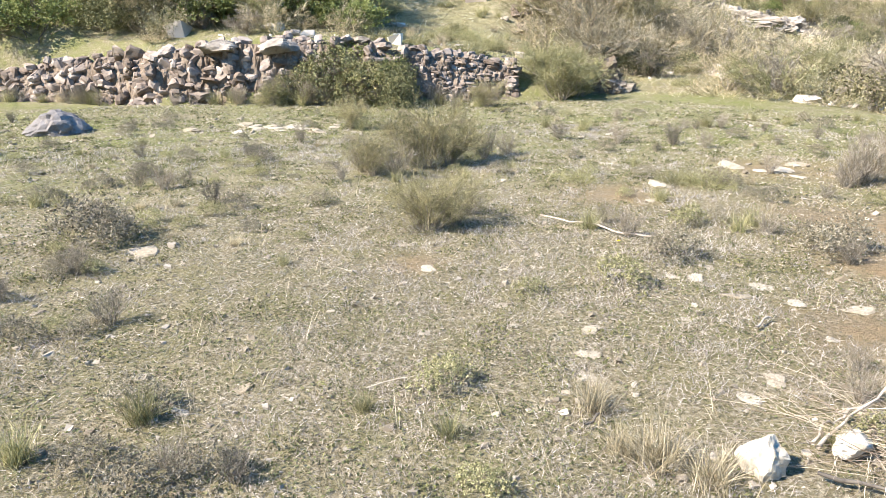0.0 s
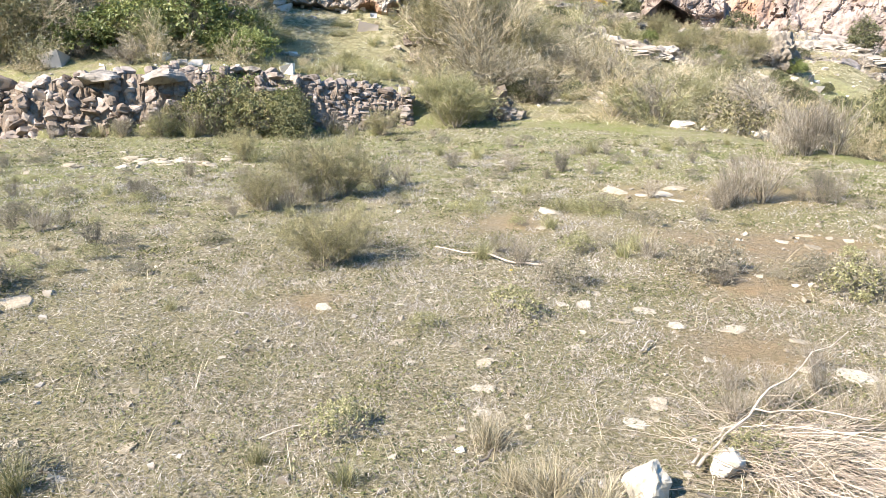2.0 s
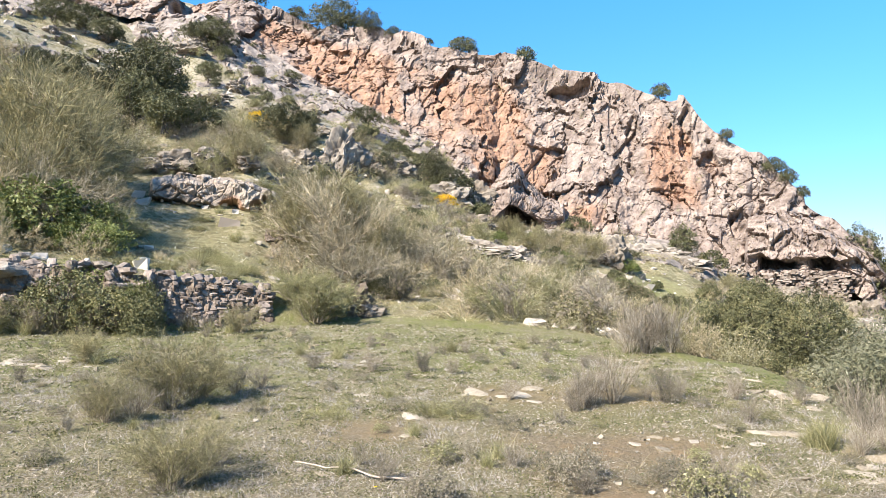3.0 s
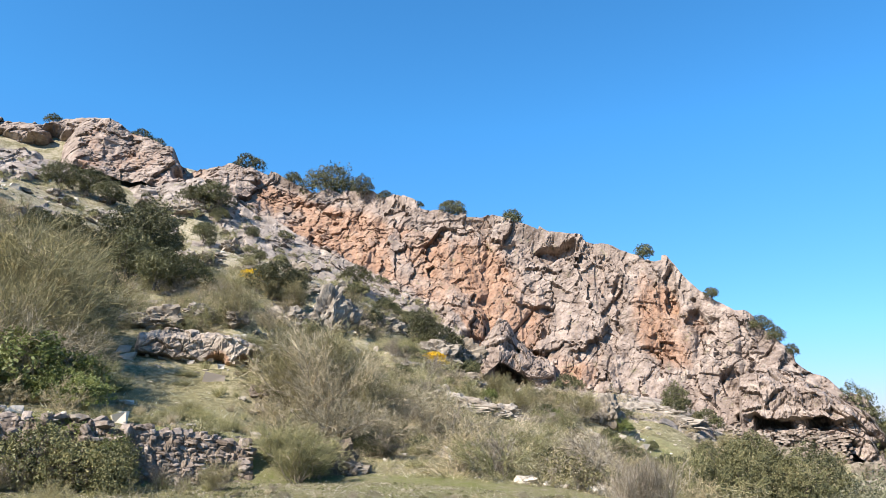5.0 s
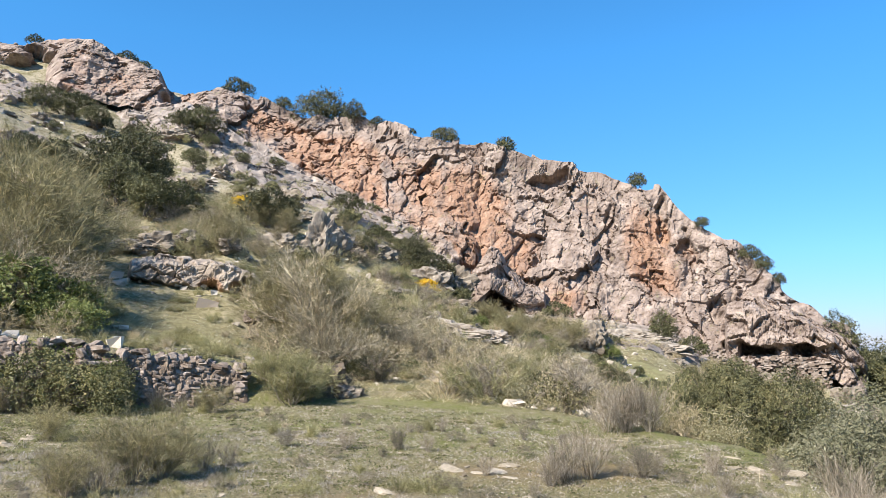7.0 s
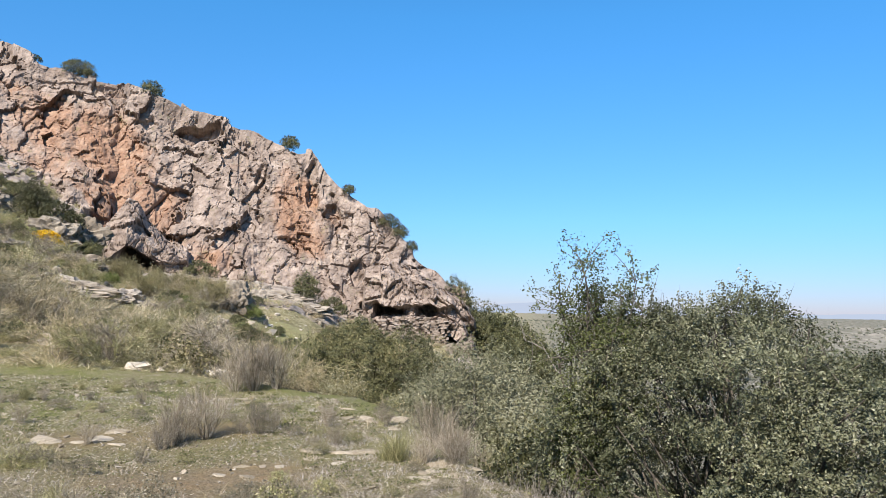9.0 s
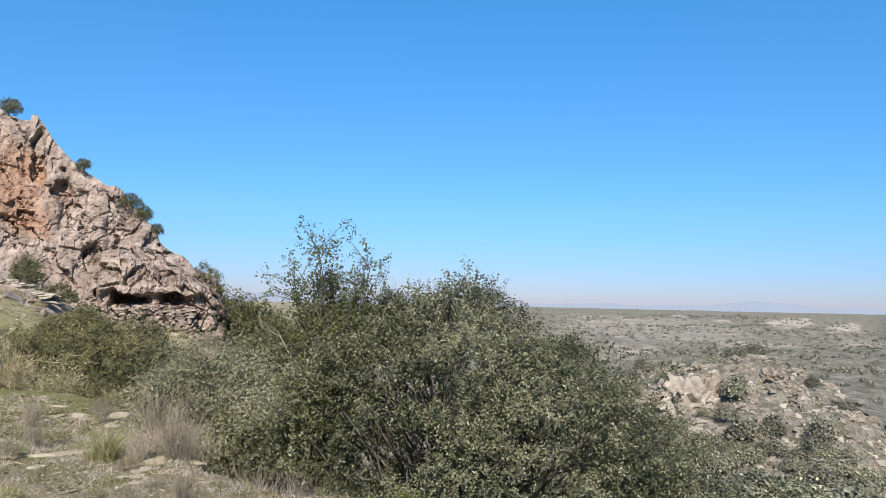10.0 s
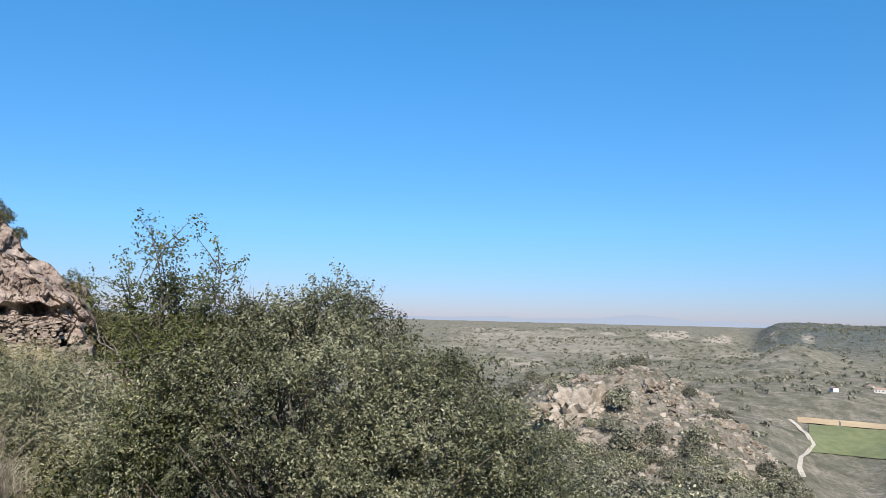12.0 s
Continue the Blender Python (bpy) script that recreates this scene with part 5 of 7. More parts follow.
# the rest of the scrub, scattered
kinds = [BROOM_A, BROOM_B, BROOM_B, BROOM_B, BROOM_D, CUSHION, CUSHION, BROOM_C, OAK_S]
count = 0
while count < 330:
    az, r = -22 + 70 * rng.random(), 17.5 + 33 * rng.random()
    if r > np.interp(az, LOW_AZ, LOW_R) + 1.5 or r < np.interp(az, FOOT_AZ, FOOT_R) + 1.2 or (-7 < az < 6.5 and 16 < r < 30) or (31 < az < 39 and 31 < r < 44 and rng.random() < 0.8):
        continue
    if az > 38 and r < 30 and rng.random() < 0.5:
        continue
    kind = kinds[int(rng.integers(len(kinds)))]
    s = 0.4 + 0.5 * rng.random()
    if kind is BROOM_A and az > 14:
        s *= 0.75
    if kind is OAK_S:
        s *= 0.55
    x, y = at_line(az, r)
    stand(kind, x, y, s, 360 * rng.random(), 0.04)
    count += 1
for kind, n, s0, s1 in ((FEATHER_A, 255, 0.55, 1.2), (FEATHER_B, 230, 0.5, 1.1), (FEATHER_C, 265, 0.5, 1.15), (FEATHER_D, 150, 0.45, 1.0)):
    put = 0
    while put < n:
        az, q = -21 + 79 * rng.random(), rng.random() ** 0.85
        lo, hi = float(np.interp(az, FOOT_AZ, FOOT_R)) + 1.0, float(np.interp(az, LOW_AZ, LOW_R)) + 1.0
        r = lo + (hi - lo) * q
        if (-6.5 < az < 6 and 16 < r < 29.5) or (33.5 < az < 37.5 and 33 < r < 40 and rng.random() < 0.8) or (az > 44 and r < 11):
            continue
        x, y = at_line(az, r)
        stand(kind, x, y, (s0 + (s1 - s0) * rng.random()) * (0.75 if r < lo + 2 or az > 38 else 0.8 if az > 20 else 1.0), 360 * rng.random(), 0.05)
        put += 1
M_SCRUBLEAF = leaf_material("scrub_leaf", [(0.0, (0.06, 0.055, 0.022)), (0.6, (0.15, 0.135, 0.058)), (1.0, (0.28, 0.245, 0.13))], 0.6, 0.15)
# the densest scrub, past counting
def sown(kind_meshes, spots):
    """Many copies of plain arrays, turned and scaled, joined."""
    out = []
    for az, r, size in spots:
        v, f = kind_meshes[int(rng.integers(len(kind_meshes)))]
        t = rng.random() * 6.28
        x, y = at_line(az, r)
        c = np.array([[math.cos(t), -math.sin(t), 0], [math.sin(t), math.cos(t), 0], [0, 0, 1]])
        out.append(((v * size) @ c.T + [x, y, ground_at(x, y) - 0.03], f))
    return join(out)


def spots(n, az0, az1, from_r, to_r, size0, size1):
    got = []
    while len(got) < n:
        az = az0 + (az1 - az0) * rng.random()
        lo, hi = from_r(az), to_r(az)
        r = lo + (hi - lo) * rng.random()
        if (-6.5 < az < 6 and 16 < r < 29.5) or (31 < az < 39 and 31 < r < 44 and rng.random() < 0.8):
            continue
        got.append((az, r, size0 + (size1 - size0) * rng.random()))
    return got


foot_r, low_r, cliff_r = (lambda az: float(np.interp(az, FOOT_AZ, FOOT_R)) + 0.9), (lambda az: float(np.interp(az, LOW_AZ, LOW_R)) + 1.0), (lambda az: float(np.interp(az, BASE_AZ, BASE_R)) + 1.0)
wisps = [wispy_mesh(500 + k, 0.8, 1.0, 7, 0.009)[1] for k in range(3)] + [broom_mesh(510 + k, 0.62, 2.4, 36, 0.01, 7, 0.1) for k in range(2)]
for name, n, mat, label in (("broom_scrub", 200, M_BROOM, "dense dry broom scrub over the hillside"), ("grey_scrub", 120, M_GREYTWIG, "grey leafless scrub over the hillside"), ("green_scrub", 170, M_BROOMGREEN, "dull green low scrub over the hillside")):
    v, f = sown(wisps, spots(n, -20, 40, foot_r, low_r, 0.5, 1.5) + spots(n // 5, 38, 50, foot_r, low_r, 0.4, 0.9))
    thing(name, array_mesh(name, v, f), mat, label, "scrub", kind="stuff")
dark = []
for k in range(3):
    pp, dd = lobes_points(rng, 150, [(0, 0, 0.4, 0.6, 0.6, 0.45), (0.4, 0.2, 0.3, 0.4, 0.4, 0.35)])
    dark.append(sprigs(rng, pp, dd, 6, 0.1, 0.038, 1.9))
v, f = sown(dark, spots(80, -20, 50, foot_r, low_r, 0.4, 1.1))
thing("leafy_scrub", array_mesh("leafy_scrub", v, f), M_SCRUBLEAF, "small dark leafy shrubs over the hillside", "scrub", kind="stuff")
v, f = sown(wisps, spots(190, -16, 23, low_r, cliff_r, 0.45, 1.1))
thing("slab_scrub", array_mesh("slab_scrub", v + [0, 0, 0.35], f), M_BROOMGREEN, "low shrubs in the joints of the slabs", "scrub", kind="stuff")
for az, r, s in spots(30, -16, 20, low_r, cliff_r, 0.6, 1.1):
    x, y = at_line(az, r)
    stand(FEATHER_C, x, y, s, 360 * rng.random(), 0.0).location.z += 0.25
for az, r, s in spots(44, -16, 21, low_r, cliff_r, 0.3, 0.7):
    x, y = at_line(az, r)
    stand(OAK_S, x, y, s, 360 * rng.random(), 0.0).location.z += 0.3
for az, r, s in [(19.1, 44, 0.8), (18.6, 44.3, 0.6), (19.7, 44.5, 0.5), (4.7, 43, 0.8), (4.2, 43.5, 0.6)]:
    if s == 0.8 and az > 10:
        q = np.random.default_rng(61)
        pp, dd = lobes_points(q, 260, [(0, 0, 0.5, 0.7, 0.7, 0.5)])
        FLOWER = [thing("flowering_gorse", array_mesh("flowering_gorse", *sprigs(q, pp, dd, 8, 0.08, 0.06, 1.2)), M_FLOWER, "gorse bush in full yellow flower", "shrub", "flowering gorse")]
    x, y = at_line(az, r)
    stand(FLOWER, x, y, s, az * 31, 0.0).location.z += 0.35


# ---------- stones ----------
M_RUBBLE = M_WALL.copy()
M_RUBBLE.name = "wall_rubble"
_nt = M_RUBBLE.node_tree
_isl = _nt.nodes.new("ShaderNodeNewGeometry").outputs["Random Per Island"]
for _l in list(_nt.links):
    if _l.from_node.type == "OBJECT_INFO":
        _nt.links.new(_isl, _l.to_socket)
def cut(rng, v, planes, near, far):
    """Points cut back to random planes: broken, flat-sided shapes."""
    for _ in range(planes):
        n = unit(rng.normal(size=3))
        v = v - np.maximum(v @ n - (near + (far - near) * rng.random()), 0)[:, None] * n
    return v


def stone_mesh(name, seed, flat=0.6, rough=0.05, planes=7):
    """A broken stone, about 1 across, of few faces."""
    rng = np.random.default_rng(seed)
    bm = bmesh.new()
    bmesh.ops.create_cube(bm, size=1.0)
    bmesh.ops.subdivide_edges(bm, edges=bm.edges[:], cuts=2, use_grid_fill=True)
    v = np.array([q.co[:] for q in bm.verts])
    v = v * 0.5 + unit(v) * 0.33
    v = cut(rng, v, planes, 0.36, 0.52)
    v = v + unit(v) * (rough * 2.2 * fbm(v[:, 0] * 3.1 + seed, v[:, 1] * 3.1, v[:, 2] * 3.1, 3, seed))[:, None]
    for q, c in zip(bm.verts, v * [1.1, 1.0, flat]):
        q.co = c
    me = bpy.data.meshes.new(name)
    bm.to_mesh(me)
    bm.free()
    return me


def rock_mesh(name, seed, sx, sy, sz, detail=4, rough=0.5):
    """A larger rock: flat broken faces, joints and pitting."""
    rng = np.random.default_rng(seed)
    bm = bmesh.new()
    bmesh.ops.create_icosphere(bm, subdivisions=detail, radius=1.0)
    v = np.array([q.co[:] for q in bm.verts])
    v = cut(rng, v, 10, 0.68, 0.95)
    _, e, own, _ = cells(v[:, 0] * 1.6 + seed, v[:, 1] * 1.6, v[:, 2] * 1.6, seed)
    k = rough * (0.26 * (own - 0.5) - 0.18 * (1 - sstep(0, 0.1, e)) + 0.34 * fbm(v[:, 0] * 2.4 + seed, v[:, 1] * 2.4, v[:, 2] * 2.4, 6, seed, 0.68))
    v = (v + unit(v) * k[:, None]) * [sx * 1.25, sy * 1.25, sz * 1.25]
    for q, c in zip(bm.verts, v):
        q.co = c
    me = bpy.data.meshes.new(name)
    bm.to_mesh(me)
    bm.free()
    return me


M_EARTH = stone_material("packed_earth", [(0.3, (0.09, 0.07, 0.055)), (0.5, (0.19, 0.155, 0.125)), (0.75, (0.33, 0.285, 0.24))], 3.0, 10.0, 0.5, 0.0, 0.05)
def block_mesh(name, seed, sx, sy, sz, planes=9, rough=0.06):
    """A squarish broken block: chipped flat sides and worn edges."""
    rng = np.random.default_rng(seed)
    bm = bmesh.new()
    bmesh.ops.create_cube(bm, size=1.0)
    bmesh.ops.subdivide_edges(bm, edges=bm.edges[:], cuts=7, use_grid_fill=True)
    v = np.array([q.co[:] for q in bm.verts])
    v = cut(rng, v * 0.82 + unit(v) * 0.1, planes, 0.34, 0.5)
    v = v + unit(v) * (rough * fbm(v[:, 0] * 4 + seed, v[:, 1] * 4, v[:, 2] * 4, 5, seed, 0.6))[:, None]
    for q, c in zip(bm.verts, v * [sx, sy, sz]):
        q.co = c
    me = bpy.data.meshes.new(name)
    bm.to_mesh(me)
    bm.free()
    return me


# -- the dry-stone wall along the back of the terrace
WALL_STONES = [stone_mesh("stone", 200 + k, (0.75, 0.9, 1.0)[k % 3], 0.07, 4) for k in range(14)]
for me in WALL_STONES:
    me.materials.append(M_WALL)
rng = np.random.default_rng(8)
dry_wall = base("dry_stone_wall", -4.5, 15.8, 0.0, "old dry-stone terrace wall of rough brown-grey stones", "wall")
rubble, az = [], -34.0
while az < 5.6:
    f, top = float(np.interp(az, FOOT_AZ, FOOT_R)), float(np.interp(az, STEP_AZ, STEP_Z))
    neat = az > -3.0
    z, wide = -0.05, 0.11 + 0.08 * rng.random()
    while z < top:
        h = (0.07 + 0.06 * rng.random()) if neat else (0.07 + 0.13 * rng.random() ** 1.5)
        w = wide * (0.7 + 0.7 * rng.random()) * (1.7 if not neat and rng.random() < 0.12 else 1.0)
        a = az + math.degrees(wide / f) * rng.normal() * 0.35
        r = f - 0.17 + 0.36 * z / max(top, 0.4) + (0.03 if neat else 0.085) * rng.normal()
        if top > 0.3 and rng.random() > (0.02 if neat else 0.12):
            x, y = at_line(a, r)
            turn = (6, 6, 9) if neat else (22, 20, 30)
            rubble.append((a, x + 4.5, y - 15.8, z + h * 0.5 + float(rise(x, y)), rng.normal() * turn[0], rng.normal() * turn[1], -a + rng.normal() * turn[2] + 180 * rng.integers(2), w * 1.15, 0.3 + 0.12 * rng.random(), h * 1.5, int(rng.integers(14))))
        z += h * 0.86
    az += math.degrees(wide * 0.92 / f)
# the stretch nearest to the way in single stones, the rest of the wall together
rubble.sort(key=lambda q: abs(q[0] + 8.0))
far_stones = []
for k, (a, x, y, z, rx, ry, rz, w, deep, h, kind) in enumerate(rubble):
    if k < 300:
        st = new("stone", WALL_STONES[kind])
        st.parent = dry_wall
        st.matrix_basis = pose(x, y, z, rx, ry, rz)
        st.scale = (w, deep, h)
    else:
        me = WALL_STONES[kind]
        m = np.array(pose(x, y, z, rx, ry, rz))[:3]
        v = np.array([q.co[:] for q in me.vertices]) * [w, deep, h]
        far_stones.append((v @ m[:, :3].T + m[:, 3], np.array([q.vertices[:] for q in me.polygons])))
wa, wv = np.meshgrid(np.linspace(-34, 5.6, 840), np.linspace(-0.1, 0.97, 20))
wf, wt = np.interp(wa, FOOT_AZ, FOOT_R), np.interp(wa, STEP_AZ, STEP_Z)
wx, wy = at_bearing(wa, wf - 0.35 + 0.36 * np.maximum(wv, 0) + 0.06 * fbm(wa * 3.1, wv * 7, 0, 4, 203))
wi, wj = np.meshgrid(np.arange(19), np.arange(839), indexing="ij")
thing("earth_fill", array_mesh("earth_fill", np.stack([wx + 4.5, wy - 15.8, wv * wt + rise(wx, wy)], -1).reshape(-1, 3), np.stack([wi * 840 + wj, wi * 840 + wj + 1, (wi + 1) * 840 + wj + 1, (wi + 1) * 840 + wj], -1).reshape(-1, 4)), M_EARTH, "brown earth packed between the stones", parent=dry_wall)
thing("rubble", array_mesh("rubble", *join(far_stones)), M_RUBBLE, kind="stuff", parent=dry_wall)

CAP = block_mesh("rock", 31, 0.95, 0.7, 0.3, 9, 0.05)
for x, y, z, s, mat, label in [(-3.45, 15.85, 1.2, 1.0, M_GREY, "large pale slab capping the stone wall"), (-4.8, 15.9, 1.2, 0.85, M_GREY, "pale slab capping the stone wall"), (-1.75, 16.0, 1.3, 0.45, M_GREY, "pale stone on top of the stone wall"), (-2.15, 16.0, 1.28, 0.4, M_GREY, "pale stone on top of the stone wall")]:
    ob = thing("capstone", CAP, M_GREY, label, "stone", "stones on the wall")
    ob.matrix_basis = pose(x, y, z + float(rise(x, y)), 4, 6, x * 40)
    ob.scale = (s, s, s)

# -- rocks and outcrops on the slope: bearing, distance, lift, sizes
M_BANK = stone_material("brown_bank_rock", [(0.3, (0.08, 0.062, 0.045)), (0.5, (0.15, 0.122, 0.095)), (0.75, (0.25, 0.21, 0.17))], 1.8, 8.0, 0.5, 0.15, 0.04)
ROCKS = [rock_mesh("rock", 300 + k, 1, 0.8, 0.75, 4, 0.8) for k in range(5)]
for me in ROCKS:
    me.materials.append(M_GREY)


def rock(az, r, lift, sx, sy, sz, k, label, turn=0.0, tilt=0.0):
    x, y = at_line(az, r)
    ob = tagged(new("rock", ROCKS[k % 5]), label, "rock", "rocks on the hillside")
    ob.matrix_basis = pose(x, y, ground_at(x, y) + lift, tilt, tilt * 0.6, -az + turn)
    ob.scale = (sx, sy, sz)
    if "dark" in label or "broken" in label:
        ob.material_slots[0].link = "OBJECT"
        ob.material_slots[0].material = M_BANK
    return ob


for a in [(-1.4, 30.5, 0.5, 0.75, 0.6, 0.55, 1, "pale boulder among brooms", 0, 0), (-3.2, 30.5, 0.3, 0.5, 0.4, 0.3, 2, "pale boulder among brooms", 0, 0), (1.0, 31.5, 0.5, 0.7, 0.5, 0.4, 3, "pale boulder among brooms", 20, 0), (3.8, 30.8, 0.4, 0.45, 0.4, 0.35, 1, "pale boulder among brooms", 40, 0), (10.6, 41, 0.9, 0.8, 0.7, 1.5, 4, "upright grey rock fin among shrubs", 25, 12), (11.6, 41.5, 0.7, 0.9, 0.7, 1.1, 2, "upright grey rock fin among shrubs", 25, 12), (32.25, 38.5, 0.55, 0.72, 0.65, 0.95, 3, "tall rounded grey boulder", 0, 0), (21.6, 32.5, 0.35, 1.15, 0.65, 0.38, 4, "tilted pale rock slab", -10, 8), (20.8, 32.8, 0.45, 0.7, 0.6, 0.34, 0, "tilted pale rock slab", -10, 8),
          (11.9, 17.4, 0.15, 0.5, 0.5, 0.55, 1, "dark eroded rock at the foot of the slope", 0, 0), (12.6, 17.2, 0.0, 0.45, 0.4, 0.3, 2, "pale rock at the foot of the slope", 0, 0), (35.2, 47.5, 0.25, 1.7, 0.8, 0.5, 0, "pale rock ledge under the cliff", -12, 4), (37.0, 47, 0.15, 1.5, 0.8, 0.45, 2, "pale rock ledge under the cliff", -12, 4), (27.7, 49.5, 0.1, 1.6, 0.9, 0.75, 3, "pale rock below the cave", 0, 0), (29.0, 49, 0.3, 1.4, 0.9, 0.55, 4, "pale rock below the cave", 0, 0),
          (49.3, 49, 0.2, 1.0, 1.0, 1.1, 1, "grey rock at the end of the cliff", 0, 0), (50.6, 49.5, -0.1, 0.9, 0.8, 0.9, 3, "grey rock at the end of the cliff", 0, 0), (51.8, 49, -0.2, 1.0, 0.8, 0.8, 0, "grey rock at the end of the cliff", 0, 0), (49.2, 46.5, -0.1, 0.9, 0.7, 0.8, 2, "pale rock below the retaining wall", 0, 0), (19.3, 47.5, 0.5, 1.2, 0.9, 1.0, 2, "grey rock below the cliff", 0, 0), (21.3, 49.5, 0.8, 1.2, 1.0, 1.3, 4, "grey rock below the cliff", 0, 0)]:
    rock(*a)
rng = np.random.default_rng(17)
for k in range(150):
    az = -17 + 62 * rng.random()
    hi = float(np.interp(az, LOW_AZ, LOW_R))
    r = hi + 2 - 22 * rng.random() ** 2.2
    if az > 30 and r < 42:
        continue
    s = 0.18 + 0.6 * rng.random() ** 2
    rock(az, r, 0.08 * s, s * (1 + rng.random() * 0.6), s, s * (0.6 + 0.5 * rng.random()), k, "weathered limestone rock in the scrub", 360 * rng.random(), rng.normal() * 6)
for k in range(70):
    az = -16 + 37 * rng.random()
    lo, hi = float(np.interp(az, LOW_AZ, LOW_R)) - 2, float(np.interp(az, BASE_AZ, BASE_R))
    s = 0.35 + 0.6 * rng.random() ** 2
    rock(az, lo + (hi - lo) * rng.random(), 0.15 * s, s * (1 + rng.random() * 0.6), s, s * (0.5 + 0.4 * rng.random()), k, "grey limestone slab jutting from the slope", 360 * rng.random(), rng.normal() * 9).name = "slab_rock"
grey_rock = rock(-28.0, 12.9, 0.02, 1.0, 1.0, 1.0, 2, "flat-topped blue-grey boulder lying on the grass", 0, 0)
grey_rock.data = rock_mesh("rock", 347, 0.4, 0.36, 0.3, 4, 0.3)
for _v in grey_rock.data.vertices:
    _v.co.z *= max(0.15, 1 - 0.75 * (_v.co.x / 0.52) ** 2)
grey_rock.data.materials.append(M_SLATE)

# -- the retaining wall under the caves
rng = np.random.default_rng(4)
ret = base("retaining_wall", 0, 0, 0, "distant dry-stone retaining wall below the caves", "wall")
parts = []
for lo, hi, base_el, top_el, r0 in ((37.6, 38.9, -1.6, 0.1, 50.5), (39.0, 41.6, -2.6, -0.4, 51.0), (41.8, 48.2, -3.0, -0.85, 51.8)):
    a = lo
    while a < hi:
        z = EYE + r0 * math.tan(radians(base_el - 0.3))
        while z < EYE + r0 * math.tan(radians(top_el)) + 0.1 * rng.normal():
            w, h = 0.16 + 0.2 * rng.random(), 0.08 + 0.07 * rng.random()
            x, y = at_line(a + 0.15 * rng.normal(), r0 + 0.07 * rng.normal())
            c = np.array([(i, j, k) for i in (-1, 1) for j in (-1, 1) for k in (-1, 1)], float) * [w * 0.5, 0.2, h * 0.5] + rng.normal(size=(8, 3)) * 0.03
            t = np.radians(-a)
            c = c @ np.array([[np.cos(t), np.sin(t), 0], [-np.sin(t), np.cos(t), 0], [0, 0, 1]]) + [x, y, z]
            parts.append((c, np.array([(0, 1, 3, 2), (4, 6, 7, 5), (0, 4, 5, 1), (2, 3, 7, 6), (0, 2, 6, 4), (1, 5, 7, 3)])))
            z += h * 0.96
        a += math.degrees(0.26 / r0)
thing("stones", array_mesh("stones", *join(parts)), M_RUBBLE, kind="stuff", parent=ret)

# -- pale stones lying on the terrace
FLAT = [stone_mesh("stone", 400 + k, 0.42, 0.06) for k in range(8)]
for me in FLAT:
    me.materials.append(M_WHITE)


def loose(x, y, w, k, high=1.0, label="flat pale limestone fragment lying on dry ground"):
    ob = tagged(new("stone", FLAT[k % 8]), label, "stone", "loose stones on the terrace")
    ob.matrix_basis = pose(x, y, ground_at(x, y) - 0.06 * w * high, rng.normal() * 5, rng.normal() * 5, 360 * rng.random())
    ob.scale = (w, w * (0.65 + 0.3 * rng.random()), w * high)
    return ob


for k, (x, y, w) in enumerate([(0.75, 3.5, 0.13), (1.91, 6.5, 0.15), (-0.11, 4.6, 0.15), (3.04, 5.5, 0.15), (1.98, 3.4, 0.1), (1.3, 2.8, 0.12), (-0.12, 3.55, 0.08), (1.95, 4.2, 0.15), (1.25, 4.05, 0.1), (4.05, 5.5, 0.2), (-2.21, 5.05, 0.3), (0.33, 3.9, 0.1), (0.38, 3.6, 0.09), (1.75, 4.55, 0.1), (0.7, 2.95, 0.12), (-0.3, 5.15, 0.13), (4.3, 5.3, 0.14), (4.45, 5.65, 0.12), (3.9, 5.75, 0.16), (4.2, 5.9, 0.15), (4.6, 5.4, 0.1), (3.3, 8.2, 0.4), (3.75, 8.0, 0.35), (4.1, 8.3, 0.3), (3.5, 8.0, 0.25), (2.2, 7.2, 0.3), (2.05, 3.95, 0.14), (2.35, 3.85, 0.18), (2.55, 3.35, 0.13), (2.65, 3.6, 0.12), (2.62, 3.1, 0.22), (1.45, 4.35, 0.12), (5.6, 4.7, 0.3), (5.9, 4.6, 0.35), (5.4, 4.5, 0.2), (7.1, 6.8, 0.35), (7.3, 7.0, 0.3), (6.8, 6.9, 0.25), (6.0, 4.3, 0.3), (2.5, 5.0, 0.1), (-4.2, 7.0, 0.12), (5.1, 4.4, 0.22), (5.3, 4.3, 0.2), (5.4, 4.15, 0.25), (5.0, 4.2, 0.24), (5.25, 4.5, 0.15), (5.3, 5.75, 0.3), (5.5, 5.6, 0.35), (5.1, 5.95, 0.28), (5.65, 5.5, 0.2), (4.9, 5.7, 0.2), (6.6, 7.35, 0.35), (6.9, 7.2, 0.3)]):
    loose(x, y, w * 0.85, k, 0.4)
for k in range(34):
    loose(-2.6 + rng.normal() * 0.75, 11.7 + rng.normal() * 0.5, 0.1 + 0.17 * rng.random(), k, 0.7, "pale stone in a scattered heap on the grass")
for k in range(200):
    az, r = -36 + 105 * rng.random(), 2.3 + 11 * rng.random() ** 1.1
    if r > float(np.interp(az, FOOT_AZ, FOOT_R)) - 0.4:
        continue
    if az < 3 and rng.random() < 0.55:
        continue
    x, y = at_line(az, r)
    loose(x, y, 0.03 + 0.085 * rng.random() ** 2 * (1 + r / 10), k, 0.4)
white_rock = thing("stone", block_mesh("rock", 361, 0.145, 0.13, 0.17), M_CHALK, "bright white limestone block beside dead branches", "stone", "loose stones on the terrace")
white_rock.matrix_basis = pose(1.13, 2.27, ground_at(1.13, 2.27) + 0.06, 10, 5, 20)
